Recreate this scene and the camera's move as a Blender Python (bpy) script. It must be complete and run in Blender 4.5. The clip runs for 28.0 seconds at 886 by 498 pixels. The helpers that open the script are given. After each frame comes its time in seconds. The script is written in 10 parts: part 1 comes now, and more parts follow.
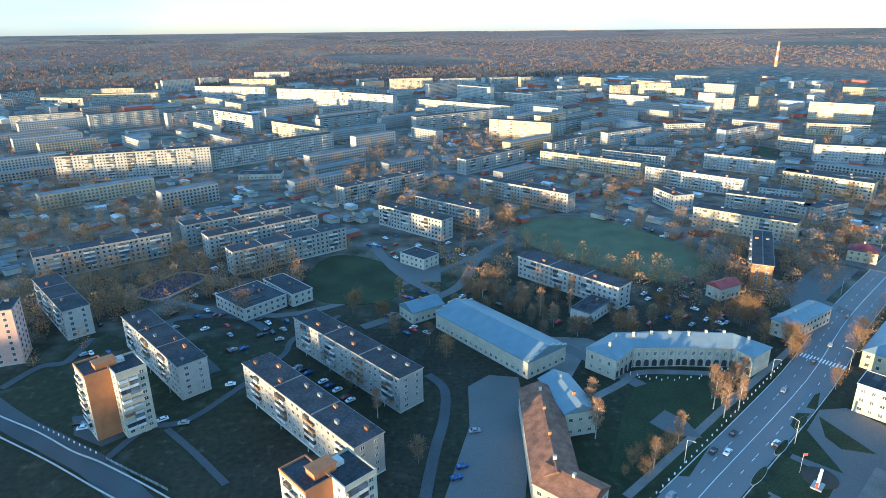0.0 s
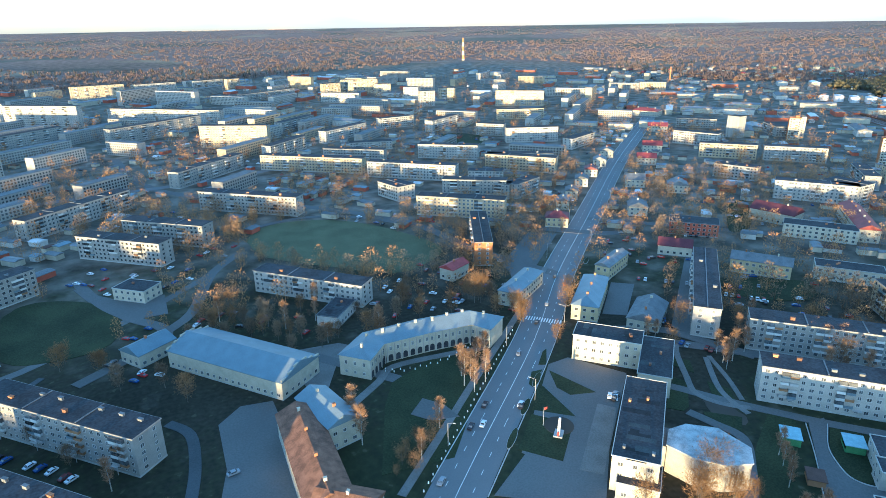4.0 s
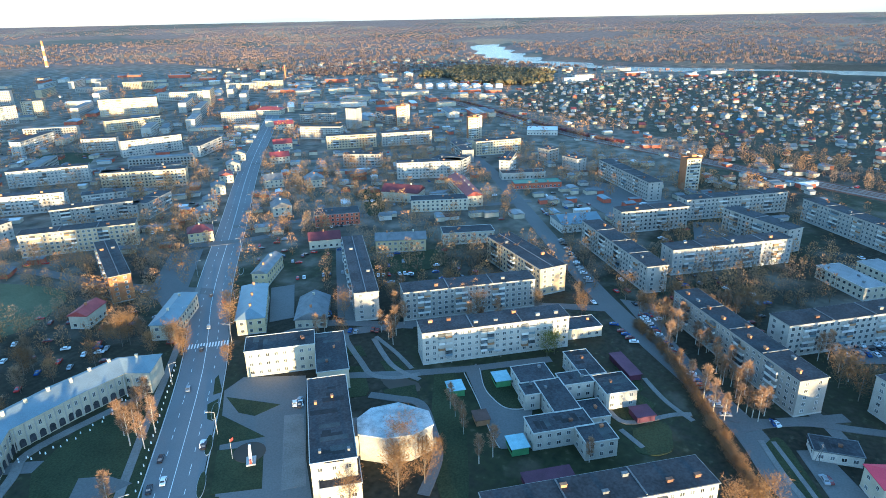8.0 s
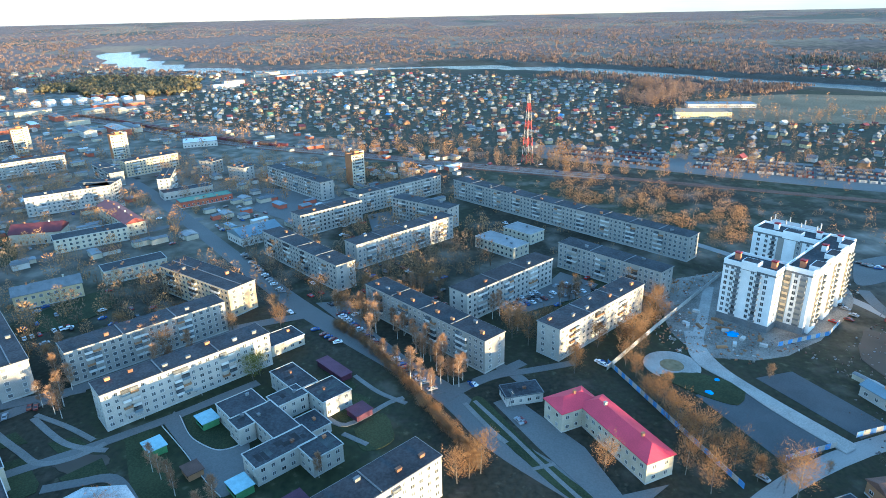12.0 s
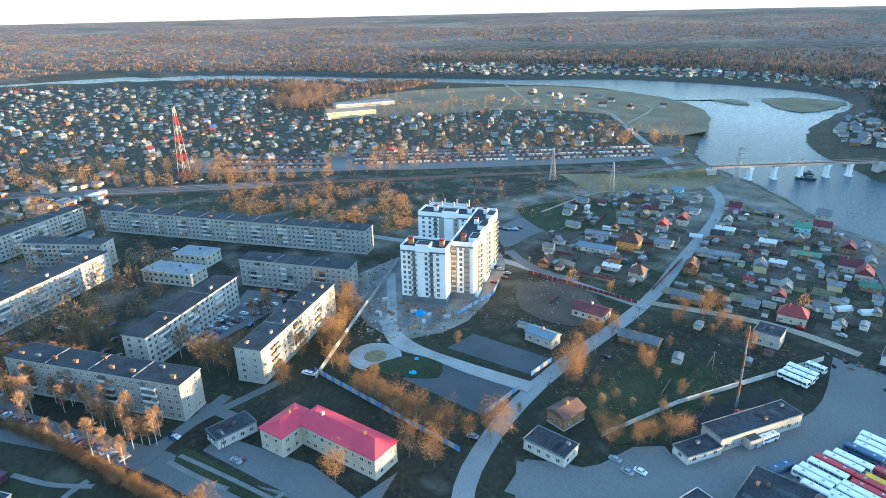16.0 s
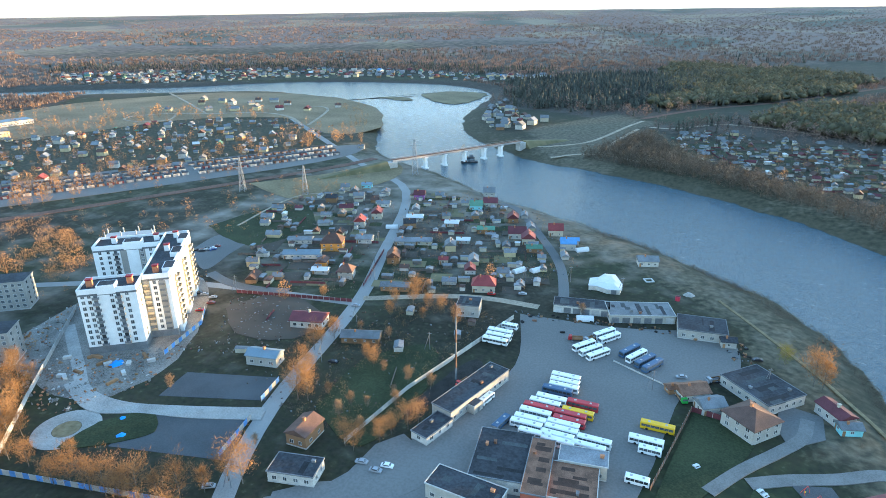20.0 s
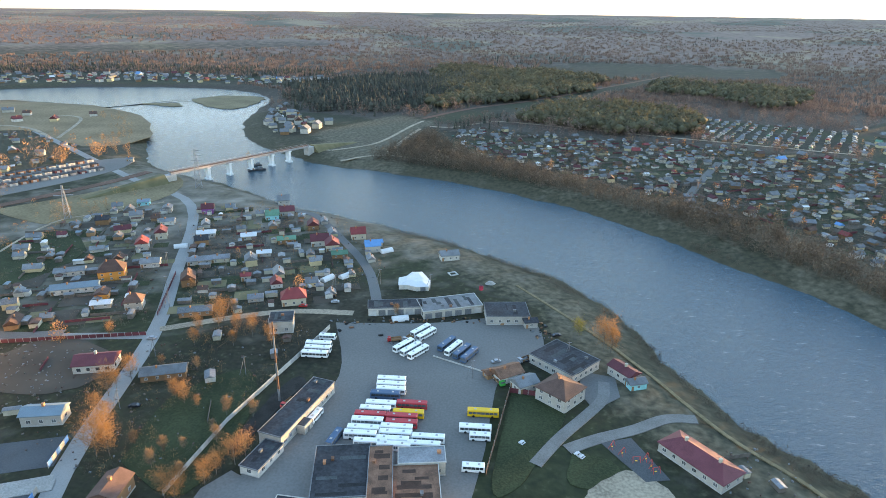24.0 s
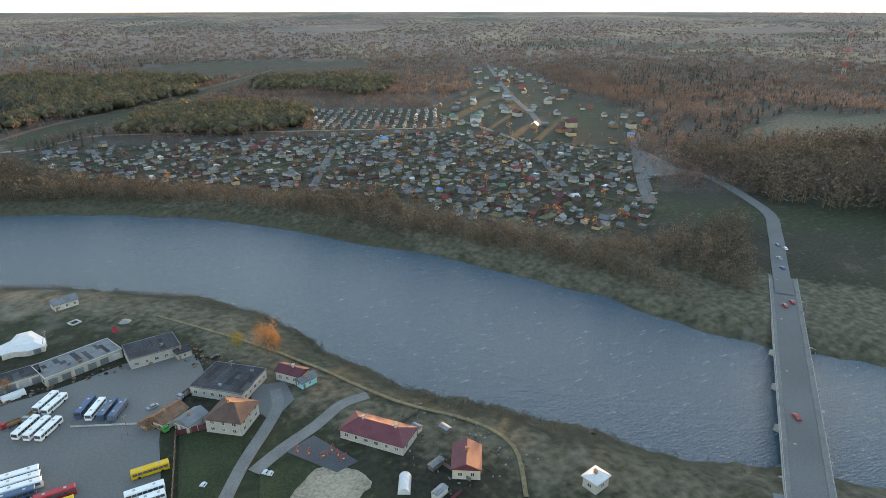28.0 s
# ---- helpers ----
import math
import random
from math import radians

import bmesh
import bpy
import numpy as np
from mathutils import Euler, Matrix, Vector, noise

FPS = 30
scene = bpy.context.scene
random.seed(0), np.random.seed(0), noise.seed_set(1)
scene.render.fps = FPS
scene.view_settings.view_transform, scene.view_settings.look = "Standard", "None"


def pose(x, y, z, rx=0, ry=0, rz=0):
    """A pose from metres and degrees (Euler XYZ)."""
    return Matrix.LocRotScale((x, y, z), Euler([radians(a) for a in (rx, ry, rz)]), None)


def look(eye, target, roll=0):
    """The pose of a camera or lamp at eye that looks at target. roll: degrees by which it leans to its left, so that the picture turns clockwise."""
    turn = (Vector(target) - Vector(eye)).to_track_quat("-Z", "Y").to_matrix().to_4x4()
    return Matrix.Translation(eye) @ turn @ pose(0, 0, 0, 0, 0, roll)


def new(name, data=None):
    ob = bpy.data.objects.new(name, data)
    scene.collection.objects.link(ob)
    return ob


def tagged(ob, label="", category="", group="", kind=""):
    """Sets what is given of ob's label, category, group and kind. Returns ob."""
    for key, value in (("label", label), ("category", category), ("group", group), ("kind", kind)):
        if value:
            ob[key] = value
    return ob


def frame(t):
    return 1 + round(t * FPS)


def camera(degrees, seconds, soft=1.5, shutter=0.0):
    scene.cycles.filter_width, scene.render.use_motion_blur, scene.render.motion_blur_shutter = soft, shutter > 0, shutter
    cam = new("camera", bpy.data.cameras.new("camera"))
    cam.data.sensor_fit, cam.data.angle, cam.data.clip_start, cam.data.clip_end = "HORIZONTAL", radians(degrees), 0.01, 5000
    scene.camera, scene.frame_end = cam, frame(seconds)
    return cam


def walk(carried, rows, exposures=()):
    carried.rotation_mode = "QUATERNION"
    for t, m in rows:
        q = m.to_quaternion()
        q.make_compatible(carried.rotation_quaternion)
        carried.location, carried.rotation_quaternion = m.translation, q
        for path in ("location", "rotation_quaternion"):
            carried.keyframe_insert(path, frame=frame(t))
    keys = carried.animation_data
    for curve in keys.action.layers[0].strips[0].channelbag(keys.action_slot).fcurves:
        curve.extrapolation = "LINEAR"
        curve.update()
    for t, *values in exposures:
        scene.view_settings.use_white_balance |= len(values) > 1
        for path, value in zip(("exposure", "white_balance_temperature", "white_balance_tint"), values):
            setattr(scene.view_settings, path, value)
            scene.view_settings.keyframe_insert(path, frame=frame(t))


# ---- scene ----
import itertools

# ---- camera and its way (seconds, x, y, z, yaw, pitch, roll) ----
cam = camera(70.73, 28.0, soft=0.7)
PATH = [
    (0, 0.00, 0.00, 139.90, -5.19, -19.55, -0.55),
    (0.5, 0.11, 1.67, 139.92, -8.59, -19.58, -0.54),
    (1, 0.29, 3.15, 139.90, -11.81, -19.64, -0.56),
    (1.5, 0.51, 4.51, 139.81, -14.41, -19.69, -0.63),
    (2, 1.06, 5.73, 139.78, -16.81, -19.75, -0.67),
    (2.5, 1.54, 6.82, 139.80, -19.59, -19.79, -0.71),
    (4.5, 3.68, 10.49, 139.67, -34.69, -19.99, -0.93),
    (5, 4.17, 11.10, 139.88, -38.91, -20.07, -0.98),
    (5.5, 4.92, 11.65, 140.12, -42.76, -20.15, -1.03),
    (6, 5.70, 12.26, 140.16, -46.59, -20.23, -1.08),
    (6.5, 6.31, 12.94, 140.13, -50.73, -20.29, -1.11),
    (7, 6.90, 13.62, 140.18, -54.95, -20.38, -1.10),
    (7.5, 7.54, 14.47, 140.25, -59.37, -20.47, -1.08),
    (8, 8.15, 14.97, 140.35, -63.58, -20.54, -1.06),
    (8.5, 8.99, 15.34, 140.28, -67.37, -20.59, -1.11),
    (9, 9.89, 15.72, 140.16, -71.19, -20.61, -1.11),
    (9.5, 11.04, 16.22, 139.79, -75.25, -20.62, -1.09),
    (10, 12.13, 16.73, 139.63, -79.31, -20.66, -1.09),
    (10.5, 13.03, 17.08, 139.64, -83.28, -20.71, -1.08),
    (11, 13.89, 17.33, 139.72, -87.16, -20.73, -1.08),
    (11.5, 14.88, 17.54, 139.70, -90.69, -20.74, -1.10),
    (12, 16.13, 17.74, 139.58, -93.92, -20.75, -1.18),
    (12.5, 17.33, 17.93, 139.43, -97.20, -20.77, -1.20),
    (14.5, 20.81, 18.36, 139.73, -112.34, -20.87, -1.28),
    (15, 22.04, 17.98, 139.34, -116.26, -20.87, -1.29),
    (15.5, 23.24, 17.63, 138.94, -120.28, -20.86, -1.31),
    (16, 24.32, 17.34, 138.68, -124.77, -20.88, -1.26),
    (16.5, 25.31, 17.11, 138.58, -129.45, -20.93, -1.18),
    (17, 26.38, 16.80, 138.70, -134.38, -20.99, -1.11),
    (17.5, 27.66, 16.56, 138.61, -139.29, -21.05, -1.01),
    (18, 28.55, 16.12, 138.78, -143.53, -21.11, -0.90),
    (18.5, 29.00, 15.69, 139.13, -146.82, -21.15, -0.79),
    (19, 29.46, 15.27, 139.21, -149.72, -21.17, -0.81),
    (19.5, 29.96, 14.83, 139.32, -152.14, -21.18, -0.83),
    (20, 30.64, 14.43, 139.32, -153.63, -21.15, -0.80),
    (20.5, 31.31, 14.16, 139.27, -155.22, -21.12, -0.73),
    (22.5, 37.09, 13.83, 140.10, -164.43, -21.18, 0.06),
    (23, 38.18, 14.01, 140.17, -167.29, -21.16, 0.39),
    (23.5, 39.06, 13.91, 140.29, -170.48, -21.08, 0.64),
    (24, 39.75, 13.59, 140.48, -174.00, -21.04, 0.74),
    (24.5, 39.91, 13.12, 140.87, -177.46, -21.04, 0.66),
    (25, 39.72, 12.51, 141.44, -181.19, -21.06, 0.47),
    (25.5, 39.50, 12.03, 141.82, -185.39, -21.07, 0.38),
    (26, 39.28, 11.43, 141.94, -190.02, -21.07, 0.33),
    (26.5, 38.92, 10.65, 141.87, -194.89, -21.06, 0.24),
    (27, 38.37, 9.71, 141.60, -199.68, -21.07, 0.11),
    (27.5, 37.81, 8.89, 141.46, -204.04, -21.11, 0.01),
    (28, 37.46, 8.28, 141.44, -208.10, -21.16, -0.04),
]
EXPOSURES = [(0.0, 4.75, 5200, -11), (12.0, 5.1, 5350, -10), (17.0, 5.28, 6000, -7), (20.0, 5.4, 6350, -5), (22.5, 5.48, 6900, -1), (24.0, 5.33, 7600, 3), (25.5, 5.15, 8500, 5), (28.0, 5.1, 9400, 7)]
random.seed(4)
walk(cam, [(t, pose(x, y, z, 90 + p, 0, w) @ pose(0, 0, 0, 0, 0, r)) for t, x, y, z, w, p, r in PATH], EXPOSURES)

# ---- sky and sun ----
SUN_EL = 1.5          # degrees above the horizon
SUN_WAY = Vector((-math.cos(radians(42.5)), -math.sin(radians(42.5)), math.tan(radians(SUN_EL))))
world = bpy.data.worlds.new("sky")
scene.world = world
world.use_nodes = True
wn, wl = world.node_tree.nodes, world.node_tree.links
sky = wn.new("ShaderNodeTexSky")
sky.sky_type, sky.sun_disc = "NISHITA", False
sky.sun_elevation = radians(SUN_EL)
sky.sun_rotation = math.atan2(SUN_WAY.x, SUN_WAY.y)
sky.air_density, sky.dust_density, sky.ozone_density = 1.0, 0.3, 3.0
coords = wn.new("ShaderNodeTexCoord")
lift = wn.new("ShaderNodeVectorMath")
lift.operation = "ADD"
lift.inputs[1].default_value = (0, 0, 0.016)
wl.new(coords.outputs["Generated"], lift.inputs[0])
wl.new(lift.outputs[0], sky.inputs[0])
# a thin veil of high cloud pales the blue and the yellow alike
grey = wn.new("ShaderNodeRGBToBW")
wl.new(sky.outputs[0], grey.inputs[0])
veil_tone = wn.new("ShaderNodeMix")
veil_tone.data_type, veil_tone.blend_type = "RGBA", "MULTIPLY"
veil_tone.inputs["Factor"].default_value = 1.0
veil_tone.inputs["B"].default_value = (0.46, 0.50, 0.54, 1)
wl.new(grey.outputs[0], veil_tone.inputs["A"])
cloud = wn.new("ShaderNodeTexNoise")
cloud.inputs["Scale"].default_value, cloud.inputs["Detail"].default_value = 2.2, 5.0
stretch = wn.new("ShaderNodeMapping")
stretch.inputs["Scale"].default_value = (1, 1, 6)
wl.new(coords.outputs["Generated"], stretch.inputs[0])
wl.new(stretch.outputs[0], cloud.inputs["Vector"])
veil = wn.new("ShaderNodeMapRange")
veil.inputs["From Min"].default_value, veil.inputs["From Max"].default_value = 0.3, 0.7
veil.inputs["To Min"].default_value, veil.inputs["To Max"].default_value = 0.55, 0.85
wl.new(cloud.outputs["Fac"], veil.inputs["Value"])
# the veil thins out towards the zenith
height = wn.new("ShaderNodeSeparateXYZ")
wl.new(coords.outputs["Generated"], height.inputs[0])
thin = wn.new("ShaderNodeMapRange")
thin.inputs["From Min"].default_value, thin.inputs["From Max"].default_value = 0.08, 0.6
thin.inputs["To Min"].default_value, thin.inputs["To Max"].default_value = 1.25, 0.6
wl.new(height.outputs["Z"], thin.inputs["Value"])
veiled = wn.new("ShaderNodeMath")
veiled.operation = "MULTIPLY"
wl.new(veil.outputs[0], veiled.inputs[0])
wl.new(thin.outputs[0], veiled.inputs[1])
veil = veiled
mixed = wn.new("ShaderNodeMix")
mixed.data_type = "RGBA"
wl.new(veil.outputs[0], mixed.inputs["Factor"])
wl.new(sky.outputs[0], mixed.inputs["A"])
wl.new(veil_tone.outputs["Result"], mixed.inputs["B"])
wl.new(mixed.outputs["Result"], wn["Background"].inputs[0])
wn["Background"].inputs[1].default_value = 0.125
sun = new("sun", bpy.data.lights.new("sun", "SUN"))
sun.data.energy, sun.data.angle, sun.data.color = 0.68, radians(0.6), (1.0, 0.60, 0.28)
sun.matrix_world = look((0, 0, 300), tuple(Vector((0, 0, 300)) - SUN_WAY))

# ---- materials ----
MATS = {}


def mat(name, dark, light, rough=0.85, size=1.0, bump=0.0, metal=0.0, jitter=0.0, fine=14.0, island=False):
    """A surface whose colour wanders between dark and light at two scales; jitter varies it from piece to piece."""
    m = bpy.data.materials.new(name)
    m.use_nodes = True
    n, l = m.node_tree.nodes, m.node_tree.links
    b = n["Principled BSDF"]
    b.inputs["Roughness"].default_value, b.inputs["Metallic"].default_value = rough, metal
    b.inputs["Specular IOR Level"].default_value = 0.3
    geo = n.new("ShaderNodeNewGeometry")
    fac = []
    for k, (s, detail) in enumerate(((size, 3.0), (size * fine, 2.0))):
        t = n.new("ShaderNodeTexNoise")
        t.inputs["Scale"].default_value, t.inputs["Detail"].default_value = s, detail
        l.new(geo.outputs["Position"], t.inputs["Vector"])
        fac.append(t)
    mx = n.new("ShaderNodeMath")
    mx.operation = "ADD"
    l.new(fac[0].outputs["Fac"], mx.inputs[0])
    l.new(fac[1].outputs["Fac"], mx.inputs[1])
    ramp = n.new("ShaderNodeMapRange")
    ramp.inputs["From Min"].default_value, ramp.inputs["From Max"].default_value = 0.75, 1.25
    l.new(mx.outputs[0], ramp.inputs["Value"])
    mix = n.new("ShaderNodeMix")
    mix.data_type = "RGBA"
    mix.inputs["A"].default_value, mix.inputs["B"].default_value = (*dark, 1), (*light, 1)
    l.new(ramp.outputs["Result"], mix.inputs["Factor"])
    out = mix.outputs["Result"]
    if jitter:
        info = n.new("ShaderNodeNewGeometry" if island else "ShaderNodeObjectInfo")
        hsv = n.new("ShaderNodeHueSaturation")
        rng = n.new("ShaderNodeMapRange")
        rng.inputs["To Min"].default_value, rng.inputs["To Max"].default_value = 1 - jitter, 1 + jitter
        l.new(info.outputs["Random Per Island" if island else "Random"], rng.inputs["Value"])
        l.new(rng.outputs["Result"], hsv.inputs["Value"])
        l.new(out, hsv.inputs["Color"])
        out = hsv.outputs["Color"]
    l.new(out, b.inputs["Base Color"])
    if bump:
        bp = n.new("ShaderNodeBump")
        bp.inputs["Strength"].default_value, bp.inputs["Distance"].default_value = bump, 0.3
        l.new(fac[1].outputs["Fac"], bp.inputs["Height"])
        l.new(bp.outputs["Normal"], b.inputs["Normal"])
    MATS[name] = m
    return m


def shade(c, k):
    return tuple(min(1.0, v * k) for v in c)


def plain(name, c, rough=0.8, size=0.4, spread=0.14, **kw):
    return mat(name, shade(c, 1 - spread), shade(c, 1 + spread), rough, size, **kw)


plain("panel", (0.315, 0.30, 0.275), 0.9, 0.25, jitter=0.10)
plain("white", (0.39, 0.37, 0.335), 0.85, 0.25, jitter=0.06)
plain("render_white", (0.76, 0.76, 0.75), 0.85, 0.25, 0.08)
plain("tower_beige", (0.44, 0.36, 0.26), 0.85, 0.3, 0.1)
plain("shaft_brick", (0.52, 0.20, 0.10), 0.85, 0.8, 0.2)
plain("cap_red", (0.26, 0.02, 0.03), 0.5)
plain("yellow", (0.45, 0.36, 0.24), 0.85, 0.25, jitter=0.08)
plain("pink", (0.52, 0.33, 0.27), 0.9, 0.3)
plain("brick", (0.36, 0.16, 0.075), 0.9, 0.4, fine=20)
plain("red_brick", (0.38, 0.11, 0.07), 0.9, 0.4)
plain("cream", (0.46, 0.42, 0.33), 0.85, 0.3, jitter=0.08)
plain("ochre", (0.50, 0.42, 0.26), 0.85, 0.3)
plain("plaster", (0.50, 0.48, 0.44), 0.9, 0.35, 0.22, jitter=0.1)
plain("brick_white", (0.41, 0.39, 0.345), 0.9, 0.35, jitter=0.05)
plain("weathered", (0.125, 0.108, 0.095), 0.9, 0.7, 0.3, jitter=0.3)
plain("wood", (0.26, 0.15, 0.08), 0.8, 0.7, jitter=0.25)
plain("concrete", (0.42, 0.41, 0.39), 0.9, 0.3, 0.2, jitter=0.1)
plain("felt_pale", (0.056, 0.064, 0.068), 0.9, 0.3, 0.3)
plain("felt_black", (0.020, 0.021, 0.024), 0.85, 0.3, 0.4)
plain("rust_dark", (0.055, 0.032, 0.024), 0.85, 0.3, 0.4)
mat("black_earth", (0.014, 0.013, 0.012), (0.040, 0.037, 0.033), 0.95, 0.2, 0.4, fine=14)
plain("roof_dark", (0.040, 0.043, 0.050), 0.9, 0.12, 0.4, fine=9, jitter=0.15)
plain("roof_grey", (0.15, 0.16, 0.17), 0.8, 0.12, 0.3, jitter=0.15)
plain("slate", (0.16, 0.17, 0.18), 0.8, 0.3, 0.25, jitter=0.2)
plain("tin_blue", (0.17, 0.225, 0.265), 0.5, 0.2, 0.12, metal=0.15, jitter=0.06)
plain("tin_grey", (0.19, 0.20, 0.215), 0.5, 0.15, 0.25, metal=0.2, jitter=0.1)
plain("tin_white", (0.56, 0.57, 0.58), 0.5, 0.15, 0.1)
plain("rust", (0.17, 0.09, 0.058), 0.75, 0.35, 0.45)
plain("red_roof", (0.24, 0.05, 0.05), 0.6, 0.3, 0.2, jitter=0.2)
plain("crimson", (0.52, 0.05, 0.085), 0.6, 0.2, 0.12)
plain("maroon", (0.12, 0.036, 0.044), 0.65, 0.25, 0.2, jitter=0.25)
plain("plum", (0.075, 0.028, 0.052), 0.65, 0.25, 0.2, jitter=0.2)
plain("brown_roof", (0.10, 0.06, 0.048), 0.8, 0.3, 0.25, jitter=0.2)
plain("green_roof", (0.09, 0.19, 0.13), 0.6, 0.3, 0.2, jitter=0.2)
plain("blue_roof", (0.10, 0.25, 0.48), 0.5, 0.3, 0.15)
plain("chimney_brick", (0.38, 0.18, 0.095), 0.9, 0.8, 0.25, jitter=0.2)
plain("glass", (0.095, 0.105, 0.115), 0.12, 0.5, 0.5, jitter=0.6)
MATS["glass"].node_tree.nodes["Principled BSDF"].inputs["Specular IOR Level"].default_value = 0.6
plain("frame", (0.62, 0.62, 0.60), 0.6, 1.0, 0.05)
plain("balcony", (0.46, 0.46, 0.45), 0.8, 0.5, 0.2, jitter=0.25)
plain("steel", (0.32, 0.33, 0.35), 0.5, 1.0, 0.15, metal=0.5)
plain("asphalt", (0.165, 0.168, 0.172), 0.88, 0.04, 0.10, fine=60)
# Real dark courts; on the near-left ways this darker copy stands for shade
plain("dark_asphalt", (0.075, 0.08, 0.085), 0.9, 0.06, 0.2, fine=40)
plain("old_asphalt", (0.132, 0.131, 0.128), 0.92, 0.03, 0.14, fine=50)
plain("worn_road", (0.25, 0.245, 0.235), 0.92, 0.05, 0.15, fine=40)
plain("yard_asphalt", (0.155, 0.15, 0.142), 0.92, 0.02, 0.14, fine=60)
plain("paving", (0.17, 0.165, 0.155), 0.9, 0.15, 0.2)
plain("sand", (0.30, 0.245, 0.18), 0.95, 0.08, 0.35, fine=12)
mat("turf", (0.078, 0.085, 0.045), (0.135, 0.138, 0.075), 0.95, 0.06, 0.3, fine=20)
plain("pale_gravel", (0.30, 0.29, 0.27), 0.95, 0.1, 0.25, fine=20)
plain("paint", (0.75, 0.75, 0.73), 0.7, 1.0, 0.12)
plain("kerb", (0.42, 0.42, 0.40), 0.9, 0.8, 0.15)
mat("ground", (0.016, 0.016, 0.010), (0.046, 0.041, 0.026), 0.95, 0.022, 0.3, fine=22)
gmat = MATS["ground"]
n, l = gmat.node_tree.nodes, gmat.node_tree.links
b = n["Principled BSDF"]
last = b.inputs["Base Color"].links[0].from_socket
geo = n.new("ShaderNodeNewGeometry")
# urban and canopy: paler with distance, partly to put haze into the ground
for zone, tone_a, tone_b in (("green", (0.014, 0.020, 0.008), (0.042, 0.047, 0.020)), ("dry", (0.042, 0.040, 0.024), (0.085, 0.072, 0.044)), ("wooded", (0.045, 0.038, 0.030), (0.085, 0.070, 0.055)), ("sandy", (0.075, 0.066, 0.045), (0.15, 0.127, 0.085)), ("urban", (0.125, 0.108, 0.088), (0.26, 0.228, 0.19)), ("canopy", (0.15, 0.104, 0.085), (0.235, 0.162, 0.132))):
    at_ = n.new("ShaderNodeAttribute")
    at_.attribute_name = zone
    tx = n.new("ShaderNodeTexNoise")
    tx.inputs["Scale"].default_value, tx.inputs["Detail"].default_value = {"canopy": 0.05, "urban": 0.055}.get(zone, 0.28), 7.0
    l.new(geo.outputs["Position"], tx.inputs["Vector"])
    rp = n.new("ShaderNodeMapRange")
    rp.inputs["From Min"].default_value, rp.inputs["From Max"].default_value = 0.28, 0.72
    l.new(tx.outputs["Fac"], rp.inputs["Value"])
    tone = n.new("ShaderNodeMix")
    tone.data_type = "RGBA"
    tone.inputs["A"].default_value, tone.inputs["B"].default_value = (*tone_a, 1), (*tone_b, 1)
    l.new(rp.outputs[0], tone.inputs["Factor"])
    if zone == "canopy":
        # stands of conifer and tawny clearings in the far woods
        for seed, wide_, colour in ((0.0, 0.0016, (0.10, 0.098, 0.075)), (7.0, 0.0026, (0.26, 0.195, 0.13))):
            mp = n.new("ShaderNodeMapping")
            mp.inputs["Location"].default_value = (seed * 900, seed * 400, 0)
            big = n.new("ShaderNodeTexNoise")
            big.inputs["Scale"].default_value, big.inputs["Detail"].default_value = wide_, 5.0
            edge_ = n.new("ShaderNodeMapRange")
            edge_.inputs["From Min"].default_value, edge_.inputs["From Max"].default_value = 0.54, 0.60
            stand = n.new("ShaderNodeMix")
            stand.data_type = "RGBA"
            stand.inputs["B"].default_value = (*colour, 1)
            l.new(geo.outputs["Position"], mp.inputs[0])
            l.new(mp.outputs[0], big.inputs["Vector"])
            l.new(big.outputs["Fac"], edge_.inputs["Value"])
            l.new(edge_.outputs[0], stand.inputs["Factor"])
            l.new(tone.outputs["Result"], stand.inputs["A"])
            tone = stand
    fc = n.new("ShaderNodeMath")
    fc.operation = "MULTIPLY_ADD"
    fc.inputs[1].default_value, fc.use_clamp = 1.25, True
    sh = n.new("ShaderNodeMath")
    sh.operation = "MULTIPLY_ADD"
    sh.inputs[1].default_value, sh.inputs[2].default_value = 0.8, -0.6
    l.new(rp.outputs[0], sh.inputs[0])
    l.new(at_.outputs["Fac"], fc.inputs[0])
    l.new(sh.outputs[0], fc.inputs[2])
    mx = n.new("ShaderNodeMix")
    mx.data_type = "RGBA"
    l.new(fc.outputs[0], mx.inputs["Factor"])
    l.new(last, mx.inputs["A"])
    l.new(tone.outputs["Result"], mx.inputs["B"])
    last = mx.outputs["Result"]
l.new(last, b.inputs["Base Color"])
mat("lawn", (0.018, 0.026, 0.010), (0.048, 0.057, 0.024), 0.95, 0.05, 0.4, fine=30)
mat("tawny_grass", (0.15, 0.105, 0.058), (0.27, 0.198, 0.118), 0.95, 0.02, 0.3, fine=18)
mat("dry_grass", (0.13, 0.10, 0.055), (0.24, 0.19, 0.11), 0.95, 0.03, 0.3, fine=18)
mat("bush", (0.12, 0.065, 0.03), (0.22, 0.12, 0.055), 0.95, 0.5, jitter=0.3)
mat("bark", (0.09, 0.075, 0.06), (0.22, 0.19, 0.16), 0.9, 1.5, jitter=0.2)
mat("birch_bark", (0.30, 0.28, 0.25), (0.60, 0.57, 0.52), 0.85, 2.0, jitter=0.1)
mat("twig", (0.20, 0.115, 0.055), (0.34, 0.20, 0.098), 0.95, 0.35, jitter=0.22)
mat("twig_grey", (0.17, 0.12, 0.078), (0.29, 0.205, 0.135), 0.95, 0.35, jitter=0.25)
mat("twig_birch", (0.25, 0.155, 0.095), (0.40, 0.255, 0.16), 0.95, 0.35, jitter=0.2)
mat("young_leaf", (0.10, 0.115, 0.025), (0.19, 0.19, 0.05), 0.9, 0.35, jitter=0.2)
mat("fir", (0.018, 0.032, 0.016), (0.045, 0.065, 0.030), 0.95, 0.3, jitter=0.3)
